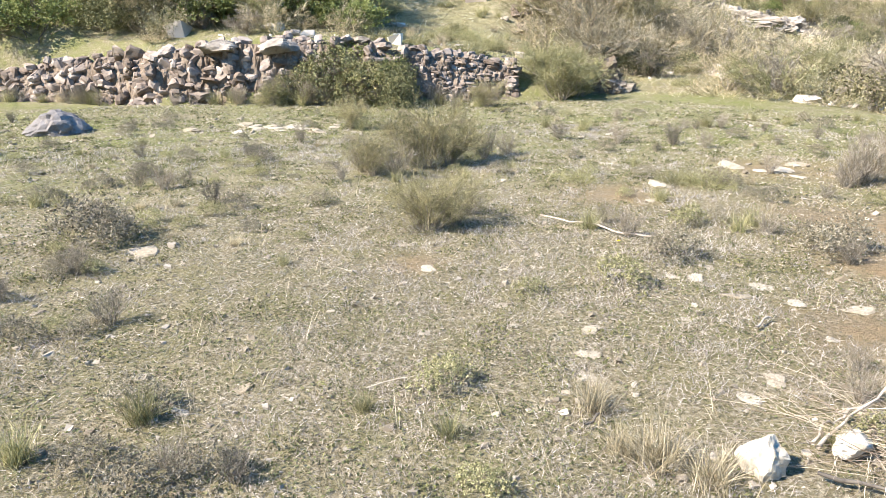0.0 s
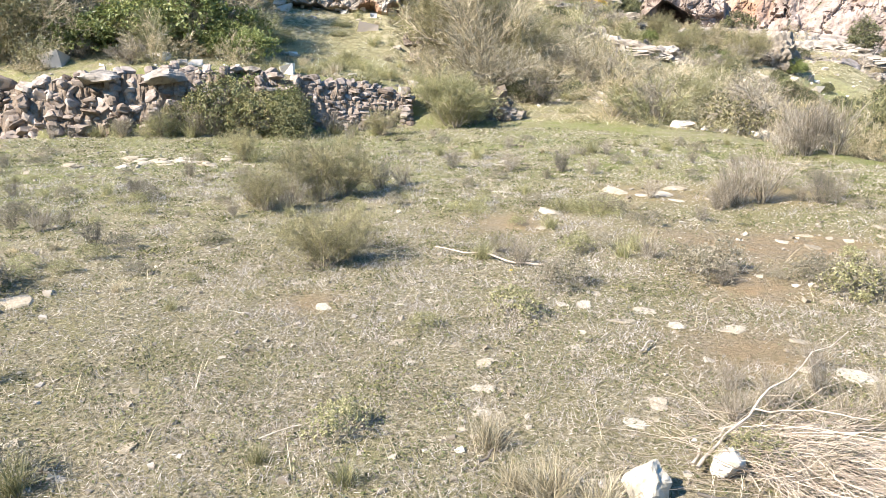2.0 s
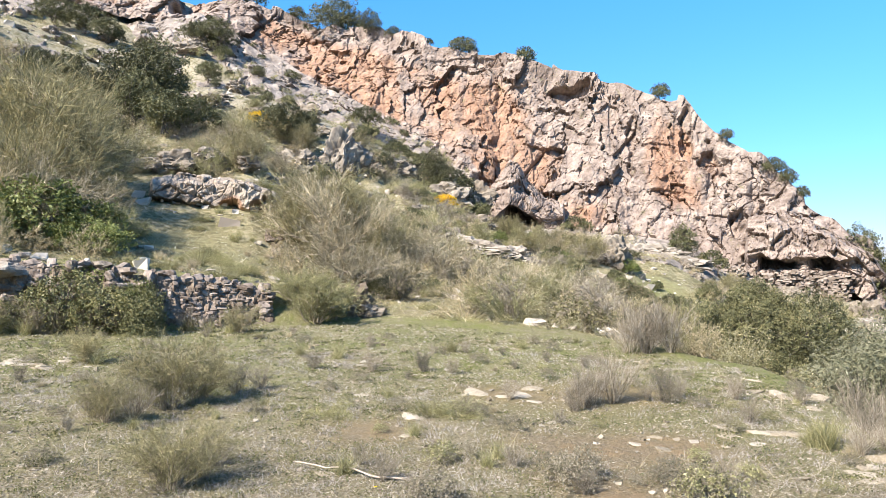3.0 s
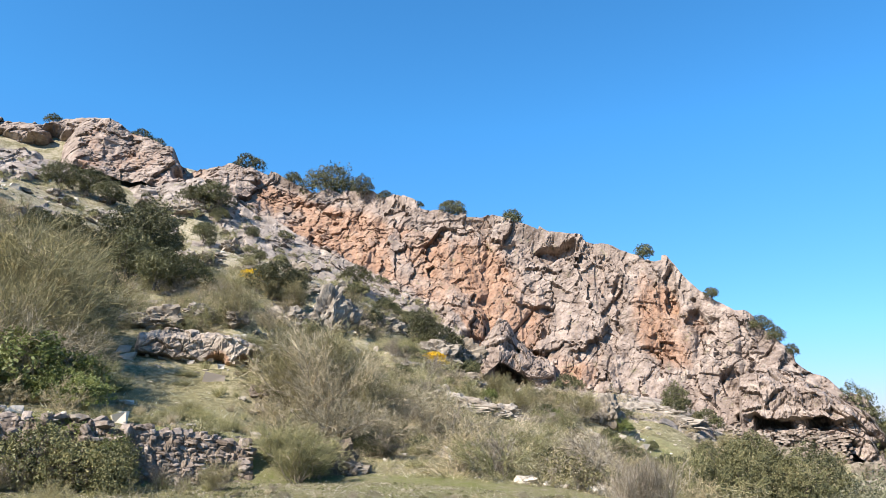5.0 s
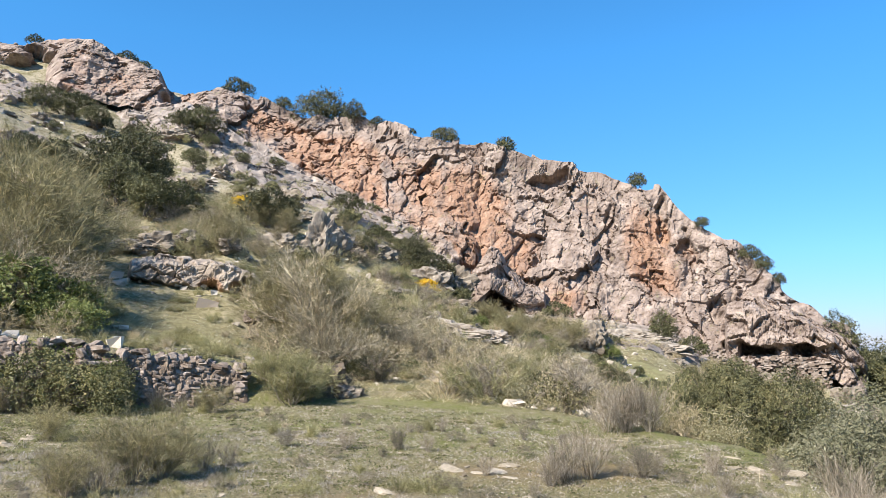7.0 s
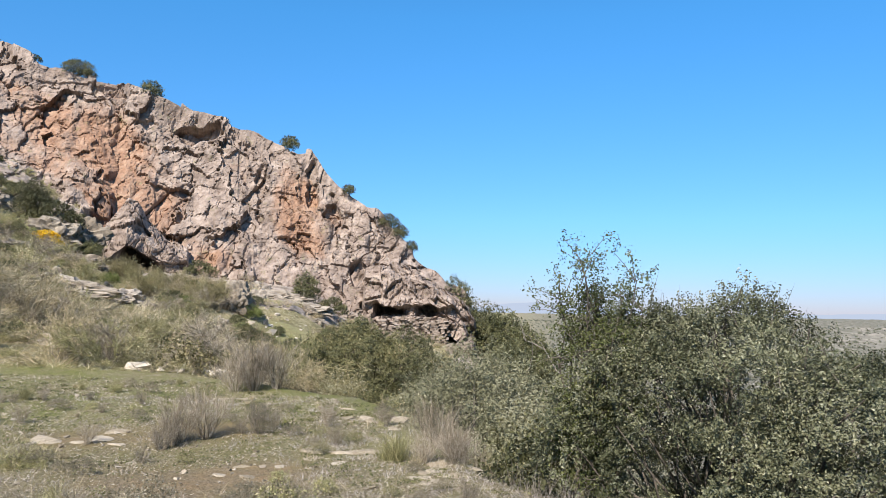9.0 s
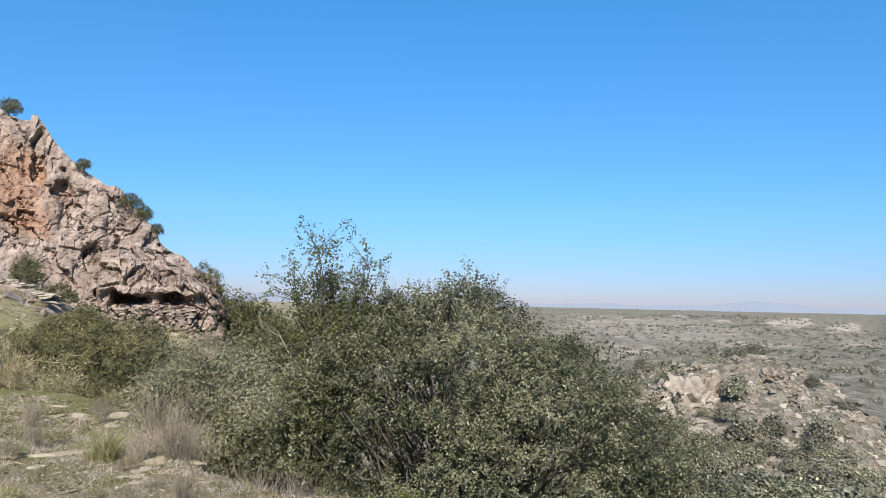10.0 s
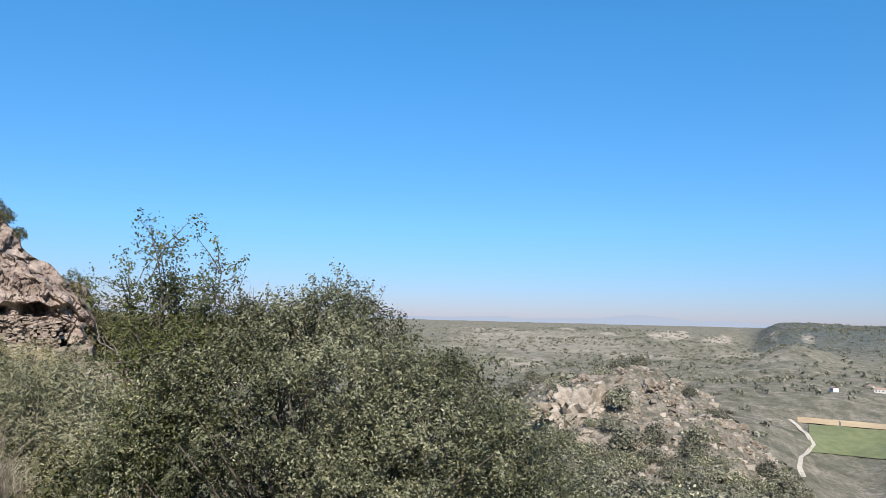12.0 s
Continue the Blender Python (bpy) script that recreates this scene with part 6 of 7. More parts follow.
white_b = thing("stone", block_mesh("rock", 362, 0.2, 0.12, 0.08), M_CHALK, "white limestone block under dead branches", "stone", "loose stones on the terrace")
white_b.matrix_basis = pose(1.52, 2.38, ground_at(1.52, 2.38) + 0.04, 0, 8, 50)

for k in range(40):
    az, r = -6 + 12 * rng.random(), 17.5 + 8.5 * rng.random()
    x, y = at_line(az, r)
    loose(x, y, 0.08 + 0.25 * rng.random() ** 2, k, 0.8, "pale stone on the grassy bank")
# -- small stones and earth crumbs, past counting
rng = np.random.default_rng(23)
n = 20000
az, r = -180 + 360 * rng.random(n), 0.3 + 14 * rng.random(n) ** 1.3
ok = r < np.interp(az, FOOT_AZ, FOOT_R) - 0.3
az, r = az[ok], r[ok]
x, y = at_bearing(az, r)
size = (0.0025 + 0.011 * rng.random(len(x)) ** 4) * (1 + r / 9)
CUBE = np.array([(i, j, k) for i in (-1, 1) for j in (-1, 1) for k in (-1, 1)], float)
v = CUBE[None] * size[:, None, None] * (0.6 + 0.6 * rng.random((len(x), 1, 3))) * [1, 1, 0.55] + rng.normal(size=(len(x), 8, 3)) * size[:, None, None] * 0.42
v = v + np.stack([x, y, surface(x, y) + 0.002], 1)[:, None]
f = np.array([(0, 1, 3, 2), (4, 6, 7, 5), (0, 4, 5, 1), (2, 3, 7, 6), (0, 2, 6, 4), (1, 5, 7, 3)])[None] + np.arange(len(x))[:, None, None] * 8
az, r = -22 + 74 * rng.random(5200), 16 + 46 * rng.random(5200)
ok = (r > np.interp(az, FOOT_AZ, FOOT_R) + 0.5) & (r < np.interp(az, BASE_AZ, BASE_R))
xs, ys = at_bearing(az[ok], r[ok])
ok = fbm(xs * 0.3, ys * 0.3, 0, 3, 119) + 0.4 * rng.normal(size=len(xs)) > 0.05
xs, ys = xs[ok], ys[ok]
size = 0.035 + 0.2 * rng.random(len(xs)) ** 4
vs = CUBE[None] * size[:, None, None] * (0.6 + 0.6 * rng.random((len(xs), 1, 3))) * [1, 1, 0.6] + rng.normal(size=(len(xs), 8, 3)) * size[:, None, None] * 0.35
vs = vs + np.stack([xs, ys, surface(xs, ys) + size * 0.2], 1)[:, None]
fs = np.array([(0, 1, 3, 2), (4, 6, 7, 5), (0, 4, 5, 1), (2, 3, 7, 6), (0, 2, 6, 4), (1, 5, 7, 3)])[None] + np.arange(len(xs))[:, None, None] * 8
M_SCREE = leaf_material("scree_stone", [(0.0, (0.2, 0.17, 0.14)), (0.5, (0.36, 0.32, 0.265)), (1.0, (0.54, 0.49, 0.42))], 0.9, 0.0)
thing("slope_stones", array_mesh("slope_stones", vs.reshape(-1, 3), fs.reshape(-1, 4)), M_SCREE, "pale stones strewn over the hillside", "stones", kind="stuff")
M_PEBBLE = leaf_material("pebble", [(0.0, (0.18, 0.145, 0.1)), (0.5, (0.3, 0.255, 0.19)), (1.0, (0.5, 0.44, 0.35))], 0.9, 0.0)
thing("pebbles", array_mesh("pebbles", v.reshape(-1, 3), f.reshape(-1, 4)), M_PEBBLE, "small pale pebbles strewn over dry soil", "pebbles", kind="stuff")

# ---------- small plants on the terrace ----------
M_THYME = leaf_material("thyme_leaf", [(0.0, (0.0888, 0.0777, 0.0456)), (0.5, (0.185, 0.163, 0.108)), (1.0, (0.311, 0.274, 0.211))], 0.7, 0.2)
M_MAT = leaf_material("herb_mat", [(0.0, (0.12, 0.108, 0.0605)), (0.4, (0.2, 0.18, 0.11)), (0.7, (0.3, 0.265, 0.193)), (1.0, (0.44, 0.395, 0.33))], 0.8, 0.3)
rng = np.random.default_rng(29)


def scatter(n, r0, r1, power, az0=-42, az1=76, patch=0.0, scale=1.2, seed=91, beyond=-0.2):
    az, r = az0 + (az1 - az0) * rng.random(n), r0 + (r1 - r0) * rng.random(n) ** power
    ok = r < np.interp(az, FOOT_AZ, FOOT_R) + beyond
    x, y = at_bearing(az[ok], r[ok])
    if patch:
        keep = fbm(x * scale, y * scale, 0, 3, seed) + 0.55 * rng.normal(size=len(x)) > patch
        x, y = x[keep], y[keep]
    clear = bare(x, y) < 0.35 + 0.5 * rng.random(len(x))
    return x[clear], y[clear]


def ways(n, up, spread=1.0):
    a = rng.random(n) * 2 * np.pi
    return unit(np.stack([np.cos(a) * spread, np.sin(a) * spread, up * (0.2 + rng.random(n))], 1))


def on_ground(x, y, lift=0.0):
    return np.stack([x, y, surface(x, y) + lift], 1)


for name, n, r0, r1, power, seed, mat, label in (("sparse_herbs", 60000, 0.15, 13, 0.7, 91, M_COVER, "sparse dry herbs round the terrace"), ("dry_herbs", 210000, 1.6, 17, 1.15, 91, M_COVER, "short dry herbs and litter over the terrace"), ("herb_mat", 120000, 1.6, 6.5, 1.0, 93, M_MAT, "fine olive-brown mat of dwarf herbs")):
    x, y = scatter(n, r0, r1, power, *((-180, 180) if r0 < 1 else (-42, 76)), patch=-0.4, seed=seed)
    far = np.hypot(x, y)
    v, f = blades(rng, on_ground(x, y, 0.004), ways(len(x), 0.9), (0.01 + 0.022 * rng.random(len(x)) ** 1.5) * (1 + far / 12), 0.0017 * (1 + far / 2.6), 0.2, 1)
    thing(name, array_mesh(name, v, f), mat, label, "ground cover", kind="stuff")
x, y = scatter(85000, 1.6, 16.5, 1.15, patch=-0.15, scale=0.9, seed=95)
far = np.hypot(x, y)
p = on_ground(x, y, 0.008)
v, f = leaf_quads(rng, p, unit(rng.normal(size=p.shape) * 0.6 + [0, 0, 1]), (0.008 + 0.008 * rng.random(len(x))) * (1 + far / 6), (0.005 + 0.004 * rng.random(len(x))) * (1 + far / 6))
thing("green_herbs", array_mesh("green_herbs", v, f), M_HERB, "tiny green herbs between dry stems", "ground cover", kind="stuff")
x, y = scatter(3800, 1.6, 15, 1.1, patch=0.15, scale=0.7, seed=97)
v, f = blades(rng, on_ground(x, y), ways(len(x), 2.2, 0.7), 0.07 + 0.16 * rng.random(len(x)), 0.0022 + 0.0011 * np.hypot(x, y) / 2, 0.2, 2)
thing("dry_stalks", array_mesh("dry_stalks", v, f), M_STRAW, "thin dry grass stalks", "ground cover", kind="stuff")
# grey half-dead clumps
M_HEATHER = leaf_material("grey_heath", [(0.0, (0.0976, 0.0809, 0.0656)), (0.5, (0.291, 0.257, 0.228)), (1.0, (0.503, 0.458, 0.42))], 0.8, 0.15)
x, y = scatter(4600, 1.8, 12, 0.9, patch=0.15, scale=0.55, seed=99)
k = 36
cx, cy = np.repeat(x, k) + rng.normal(size=len(x) * k) * 0.06, np.repeat(y, k) + rng.normal(size=len(x) * k) * 0.06
v, f = blades(rng, on_ground(cx, cy), ways(len(cx), 1.9), 0.025 + 0.055 * rng.random(len(cx)), 0.0009 + 0.0006 * np.hypot(cx, cy) / 2, 0.05, 1)
thing("dead_clumps", array_mesh("dead_clumps", v, f), M_HEATHER, "grey half-dead dwarf shrub clumps", "ground cover", kind="stuff")
# low dark cushions of moss and herbs, and bleached stems fallen over them
M_MOSS = leaf_material("moss_herb", [(0.0, (0.04, 0.042, 0.014)), (0.6, (0.1, 0.098, 0.034)), (1.0, (0.19, 0.178, 0.07))], 0.7, 0.15)
x, y = scatter(5200, 1.6, 15.5, 0.95, patch=0.05, scale=0.8, seed=111)
k = 34
cx, cy = np.repeat(x, k) + rng.normal(size=len(x) * k) * 0.05, np.repeat(y, k) + rng.normal(size=len(x) * k) * 0.05
p = on_ground(cx, cy, 0.012) + [0, 0, 1] * (0.018 * rng.random((len(cx), 1)))
v, f = leaf_quads(rng, p, unit(rng.normal(size=p.shape) * 0.7 + [0, 0, 1]), (0.01 + 0.008 * rng.random(len(cx))) * (1 + np.hypot(cx, cy) / 12), (0.005 + 0.004 * rng.random(len(cx))) * (1 + np.hypot(cx, cy) / 12))
thing("moss_cushions", array_mesh("moss_cushions", v, f), M_MOSS, "low dark green moss and herb cushions", "ground cover", kind="stuff")
M_LITTER = leaf_material("bleached_stem", [(0.0, (0.23, 0.195, 0.138)), (0.5, (0.367, 0.325, 0.253)), (1.0, (0.49, 0.447, 0.367))], 0.8, 0.1)
x, y = scatter(5200, 1.6, 14, 0.9, patch=-0.1, scale=0.9, seed=117)
v, f = blades(rng, on_ground(x, y, 0.015), ways(len(x), 0.25), 0.03 + 0.13 * rng.random(len(x)) ** 3, 0.0014 + 0.0007 * np.hypot(x, y) / 2, 0.05, 2)
thing("stem_litter", array_mesh("stem_litter", v, f), M_LITTER, "bleached stems and straw fallen on the terrace", "ground cover", kind="stuff")
# scrub litter and grass over the slope
az, r = -24 + 82 * rng.random(150000), 15.5 + 50 * rng.random(150000) ** 1.15
ok = (r > np.interp(az, FOOT_AZ, FOOT_R) + 0.4) & (r < np.where(az < 24, np.interp(az, BASE_AZ, BASE_R) + 8 * (az < -1), np.interp(az, LOW_AZ, LOW_R) + 4))
x, y = at_bearing(az[ok], r[ok])
keep = fbm(x * 0.35, y * 0.35, 0, 3, 107) + 0.5 * rng.normal(size=len(x)) > -0.25
x, y = x[keep], y[keep]
v, f = blades(rng, on_ground(x, y), ways(len(x), 1.3), 0.08 + 0.3 * rng.random(len(x)) ** 2, (0.004 + 0.006 * rng.random(len(x))) * (0.3 + np.hypot(x, y) / 22), 0.15, 1)
M_SLOPE = leaf_material("slope_grass", [(0.0, (0.149, 0.135, 0.0586)), (0.45, (0.329, 0.284, 0.143)), (0.75, (0.523, 0.425, 0.277)), (1.0, (0.62, 0.62, 0.485))], 0.8, 0.15)
thing("slope_grass", array_mesh("slope_grass", v, f), M_SLOPE, "rough dry grass and litter on the hillside", "grass", kind="stuff")

# tufts, brooms and cushions on the terrace
M_NEARBROOM = leaf_material("terrace_broom_stem", [(0.0, (0.087, 0.0798, 0.0348)), (0.5, (0.239, 0.217, 0.102)), (1.0, (0.493, 0.428, 0.239))], 0.7, 0.2)
NEAR_BROOM = wispy(41, 0.55, 0.95, 30, 0.0042, M_NEARBROOM, "olive broom shrub with fine stems on the terrace", "brooms on the terrace")
GREY_TWIGS = single("dead_shrub", twiggy_mesh(42, 0.55, 0.6, 42, 0.0034), M_GREYTWIG, "grey leafless dwarf shrub on dry ground", "shrub", "grey shrubs on the terrace")
LOW_CUSHION = single("cushion_shrub", broom_mesh(43, 0.34, 2.2, 420, 0.005, 6, 0.4), M_BROOMGREEN, "low sprawling cushion of dry broom", "shrub", "cushions on the terrace")
STRAW_TUFT = single("grass_tuft", tuft_mesh(44, 260, 0.26, 0.9, 0.0028, 0.35), M_STRAW, "pale straw-coloured grass tuft", "grass", "grass tufts")
GREEN_TUFT = single("grass_tuft", tuft_mesh(45, 240, 0.3, 0.8, 0.004, 0.25), M_BROOMGREEN, "green and yellow grass tuft", "grass", "grass tufts")
q = np.random.default_rng(46)
pp, dd = lobes_points(q, 230, [(0, 0, 0.09, 0.17, 0.17, 0.13), (0.12, 0.05, 0.07, 0.13, 0.12, 0.1), (-0.1, -0.06, 0.07, 0.12, 0.13, 0.1)], 0.4)
THYME = single("dwarf_shrub", sprigs(q, pp, dd, 8, 0.022, 0.0075, 2.2), M_THYME, "grey-green thyme-like dwarf shrub", "shrub", "dwarf shrubs")
GREEN_DWARF = single("dwarf_shrub", sprigs(q, pp, dd, 7, 0.02, 0.009, 2.0), M_BROOMGREEN, "dark green dwarf shrub", "shrub", "dwarf shrubs")

for kind, x, y, s in [(NEAR_BROOM, -0.22, 8.4, 1.0), (NEAR_BROOM, 0.05, 8.6, 0.8), (NEAR_BROOM, -0.8, 7.75, 0.6), (NEAR_BROOM, -0.13, 5.55, 0.62), (NEAR_BROOM, 0.1, 5.75, 0.5), (GREY_TWIGS, 0.19, 6.15, 0.55), (GREY_TWIGS, 0.5, 9.0, 0.75), (GREY_TWIGS, 0.8, 9.15, 0.6), (GREY_TWIGS, -0.55, 7.9, 0.8), (GREY_TWIGS, -0.95, 8.0, 0.7),
                      (LOW_CUSHION, 2.67, 7.15, 1.0), (LOW_CUSHION, 2.35, 7.25, 0.8), (LOW_CUSHION, 1.42, 7.35, 0.6), (LOW_CUSHION, 1.2, 7.5, 0.5), (NEAR_BROOM, -1.46, 11.6, 0.6), (GREEN_TUFT, -1.3, 11.4, 0.9),
                      (GREY_TWIGS, 4.2, 7.2, 0.85), (GREY_TWIGS, 4.35, 7.3, 0.8), (GREY_TWIGS, 4.6, 7.25, 1.15), (GREY_TWIGS, 5.15, 7.05, 0.7), (GREY_TWIGS, 5.45, 7.2, 0.5), (GREY_TWIGS, 4.0, 7.1, 0.6), (GREY_TWIGS, 6.1, 7.0, 0.55), (GREY_TWIGS, 6.35, 7.3, 0.5),
                      (STRAW_TUFT, 0.62, 2.72, 1.0), (STRAW_TUFT, 0.78, 2.32, 1.15), (STRAW_TUFT, 0.93, 2.2, 1.0), (STRAW_TUFT, 0.66, 2.4, 0.8), (GREEN_TUFT, 0.01, 2.5, 0.55), (GREEN_TUFT, -0.35, 2.73, 0.45), (THYME, -0.88, 2.28, 0.7), (THYME, -1.09, 2.16, 0.8), (GREY_TWIGS, -0.75, 2.25, 0.28), (THYME, -1.35, 2.35, 0.6), (GREY_TWIGS, -1.0, 2.3, 0.3), (THYME, -2.75, 5.3, 1.6), (THYME, -2.5, 5.25, 1.2),
                      (THYME, 1.57, 4.7, 1.1), (GREY_TWIGS, 1.5, 4.85, 0.35), (GREEN_DWARF, 1.09, 4.2, 0.9), (GREEN_DWARF, -0.01, 2.92, 0.75), (GREEN_DWARF, 0.5, 4.1, 0.5), (GREEN_DWARF, 1.95, 5.6, 0.8), (GREY_TWIGS, 2.45, 5.3, 0.4), (THYME, 2.85, 4.9, 1.2), (THYME, 2.6, 4.75, 1.0), (GREEN_DWARF, 3.47, 4.26, 1.1), (THYME, 3.5, 4.3, 1.1), (GREEN_TUFT, 5.5, 5.12, 1.3), (GREEN_TUFT, 5.6, 5.25, 1.1), (GREEN_TUFT, 5.42, 5.2, 1.0), (GREY_TWIGS, 5.62, 4.85, 0.55), (GREY_TWIGS, 5.75, 4.6, 0.6), (GREY_TWIGS, 5.95, 4.75, 0.65), (GREY_TWIGS, 6.0, 4.4, 0.6), (GREY_TWIGS, 7.4, 6.4, 1.25), (GREY_TWIGS, 7.6, 6.2, 1.2), (GREY_TWIGS, 7.0, 5.4, 1.1), (GREY_TWIGS, 6.7, 5.6, 1.0), (NEAR_BROOM, 7.6, 5.6, 0.8),
                      (GREEN_DWARF, 0.13, 2.15, 0.5), (GREY_TWIGS, 7.3, 10.5, 1.5), (GREY_TWIGS, 7.7, 10.4, 1.5), (GREY_TWIGS, 7.45, 10.8, 1.6), (GREY_TWIGS, 7.0, 10.6, 1.2), (GREEN_TUFT, 1.6, 11.5, 1.0), (GREEN_TUFT, 2.1, 11.0, 1.1), (GREEN_TUFT, 4.0, 11.2, 1.1), (GREEN_TUFT, 0.7, 15.0, 1.2), (GREEN_TUFT, 0.3, 15.2, 1.2), (NEAR_BROOM, 0.9, 14.9, 0.7), (GREY_TWIGS, 2.4, 10.0, 0.6), (GREY_TWIGS, 3.1, 9.8, 0.6), (GREY_TWIGS, 1.6, 10.2, 0.5), (THYME, -6.2, 9.4, 1.6)]:
    stand(kind, x, y, s * (0.95 + 0.1 * rng.random()), 360 * rng.random(), 0.01)
for k in range(46):
    az = -33 + 37 * rng.random()
    x, y = at_line(az, float(np.interp(az, FOOT_AZ, FOOT_R)) - 0.45 - 0.25 * rng.random())
    stand((GREY_TWIGS, GREEN_TUFT, STRAW_TUFT, GREY_TWIGS)[k % 4], x, y, (0.6, 1.3, 1.3, 0.9)[k % 4] * (0.7 + 0.6 * rng.random()), 360 * rng.random(), 0.01)
small = [(THYME, 0.35, 0.4), (THYME, 0.4, 0.5), (GREEN_DWARF, 0.3, 0.35), (STRAW_TUFT, 0.35, 0.4), (GREEN_TUFT, 0.35, 0.5), (GREY_TWIGS, 0.25, 0.25)]
for k in range(60):
    az, r = -6 + 12.5 * rng.random(), 16.8 + 9.5 * rng.random()
    x, y = at_line(az, r)
    stand((GREEN_TUFT, STRAW_TUFT, LOW_CUSHION)[k % 3], x, y, 0.8 + 0.9 * rng.random(), 360 * rng.random(), 0.01)
made = 0
while made < 260:
    az, r = -38 + 96 * rng.random(), 2.4 + 12.5 * rng.random()
    if r > float(np.interp(az, FOOT_AZ, FOOT_R)) - 0.3:
        continue
    x, y = at_line(az, r)
    kind, s0, s1 = small[int(rng.integers(len(small)))]
    if float(fbm(np.array([x * 0.5]), np.array([y * 0.5]), 0, 2, 131)[0]) < -0.15:
        continue
    stand(kind, x, y, s0 + s1 * rng.random(), 360 * rng.random(), 0.005)
    made += 1

# -- dead wood
def stick(name, pts, r0, r1, label, mat=M_TWIG, wobble=0.012, n=5):
    path = np.concatenate([crooked(rng, a, b, wobble, n)[:-1] for a, b in zip(pts, pts[1:])] + [np.array(pts[-1:], float)])
    path[:, 2] += rise(path[:, 0], path[:, 1]) + 0.02
    v, f = tube(path, np.linspace(r0, r1, len(path)) * (1 + 0.12 * rng.normal(size=len(path))), 7)
    return thing(name, array_mesh(name, v, f, True), mat, label, "branch", "dead wood")


stick("branch", [(0.79, 5.84, 0.03), (1.0, 5.62, 0.025), (1.2, 5.52, 0.03), (1.34, 5.28, 0.025), (1.55, 5.2, 0.02)], 0.005, 0.009, "bleached curved stick lying on the ground", wobble=0.004)
stick("branch", [(1.38, 2.36, 0.03), (1.65, 2.55, 0.09), (2.0, 2.75, 0.18), (2.42, 2.95, 0.3)], 0.0075, 0.0025, "long dead branch leaning over the brushwood")
stick("branch", [(1.38, 2.4, 0.02), (1.5, 2.52, 0.04), (1.62, 2.6, 0.05), (1.8, 2.6, 0.06)], 0.007, 0.004, "short crooked grey branch")
stick("branch", [(1.75, 2.6, 0.13), (1.95, 2.5, 0.16), (2.15, 2.42, 0.14)], 0.005, 0.003, "thin dead twig of the brushwood")
stick("branch", [(1.3, 2.2, 0.03), (1.55, 2.05, 0.05), (1.75, 1.95, 0.04)], 0.008, 0.005, "dark dead branch on the ground", M_BARK)
stick("branch", [(1.62, 3.5, 0.02), (1.75, 3.62, 0.02)], 0.008, 0.006, "short grey twig on the ground")
stick("branch", [(-0.35, 2.85, 0.03), (-0.1, 2.95, 0.06), (0.08, 3.02, 0.09)], 0.003, 0.002, "thin pale dry stalk")
stick("branch", [(0.55, 2.55, 0.02), (0.62, 2.6, 0.04)], 0.007, 0.004, "small dark twig on the ground", M_BARK)
# the bare branch that sticks out of the sapling
path = crooked(rng, (8.3, 5.68, 1.4), (7.1, 4.05, 0.65), 0.07, 7) - np.array(sapling.location)
v, f = tube(path, np.linspace(0.003, 0.011, 7), 6)
forks = [tube(crooked(rng, path[q], path[q] + np.array([dx, dy, dz]), 0.02, 4), [0.005, 0.004, 0.003, 0.0015], 5) for q, dx, dy, dz in ((2, -0.03, 0.05, -0.4), (2, -0.1, 0.12, 0.15), (3, -0.05, 0.1, 0.2), (1, 0.05, 0.1, 0.12))]
v, f = join([(v, f)] + forks)
thing("branch", array_mesh("branch", v, f, True), M_GREYBARK, "bare grey dead branch", parent=sapling)
rng = np.random.default_rng(57)
parts = []
for _ in range(700):
    a = rng.normal() * 0.8 - 0.75 if rng.random() < 0.6 else rng.random() * 6.28
    s = np.array([1.55 + 0.55 * rng.random(), 2.65 - 0.55 * rng.random(), 0.055 + 0.1 * rng.random() ** 2])
    ln = 0.25 + 0.5 * rng.random()
    parts.append(tube(crooked(rng, s, s + np.array([math.cos(a), math.sin(a), rng.normal() * 0.1 + 0.03]) * ln, 0.03, 5), np.array([0.0011, 0.0013, 0.0012, 0.0009, 0.0005]) * (0.6 + 0.7 * rng.random()), 3))
thing("brushwood_pile", array_mesh("brushwood_pile", *join(parts)), M_DEAD, "heap of bleached dead stems on the terrace", "brushwood", kind="stuff")
for x, y, s in [(1.75, 2.75, 0.8), (2.0, 2.85, 0.9), (2.2, 2.6, 0.9), (2.3, 2.95, 0.8), (2.5, 2.75, 0.9), (1.9, 3.05, 0.7), (2.45, 3.2, 0.8)]:
    stand(GREY_TWIGS, x, y, s * 0.42, 360 * rng.random())
for x, y in [(1.26, 5.06), (0.62, 9.2)]:
    stand(single("flower", leaf_quads(rng, np.array([[0, 0, 0.03], [0.008, 0, 0.032], [0, 0.008, 0.03], [-0.007, 0.003, 0.031]]), unit(rng.normal(size=(4, 3)) * 0.3 + [0, 0, 1]), 0.022, 0.014), M_FLOWER, "small yellow flower among dry herbs", "flower"), x, y)

# ---------- the valley and the distance ----------
def meet(az, el):
    """The first point past the terrace where a bearing and height angle meet the land."""
    r = np.geomspace(60, 4500, 900)
    x, y = at_bearing(az, r)
    z = surface(x, y)
    under = np.nonzero(EYE + r * math.tan(radians(el)) < z)[0]
    i = under[0] if len(under) else 899
    return float(x[i]), float(y[i]), float(z[i])


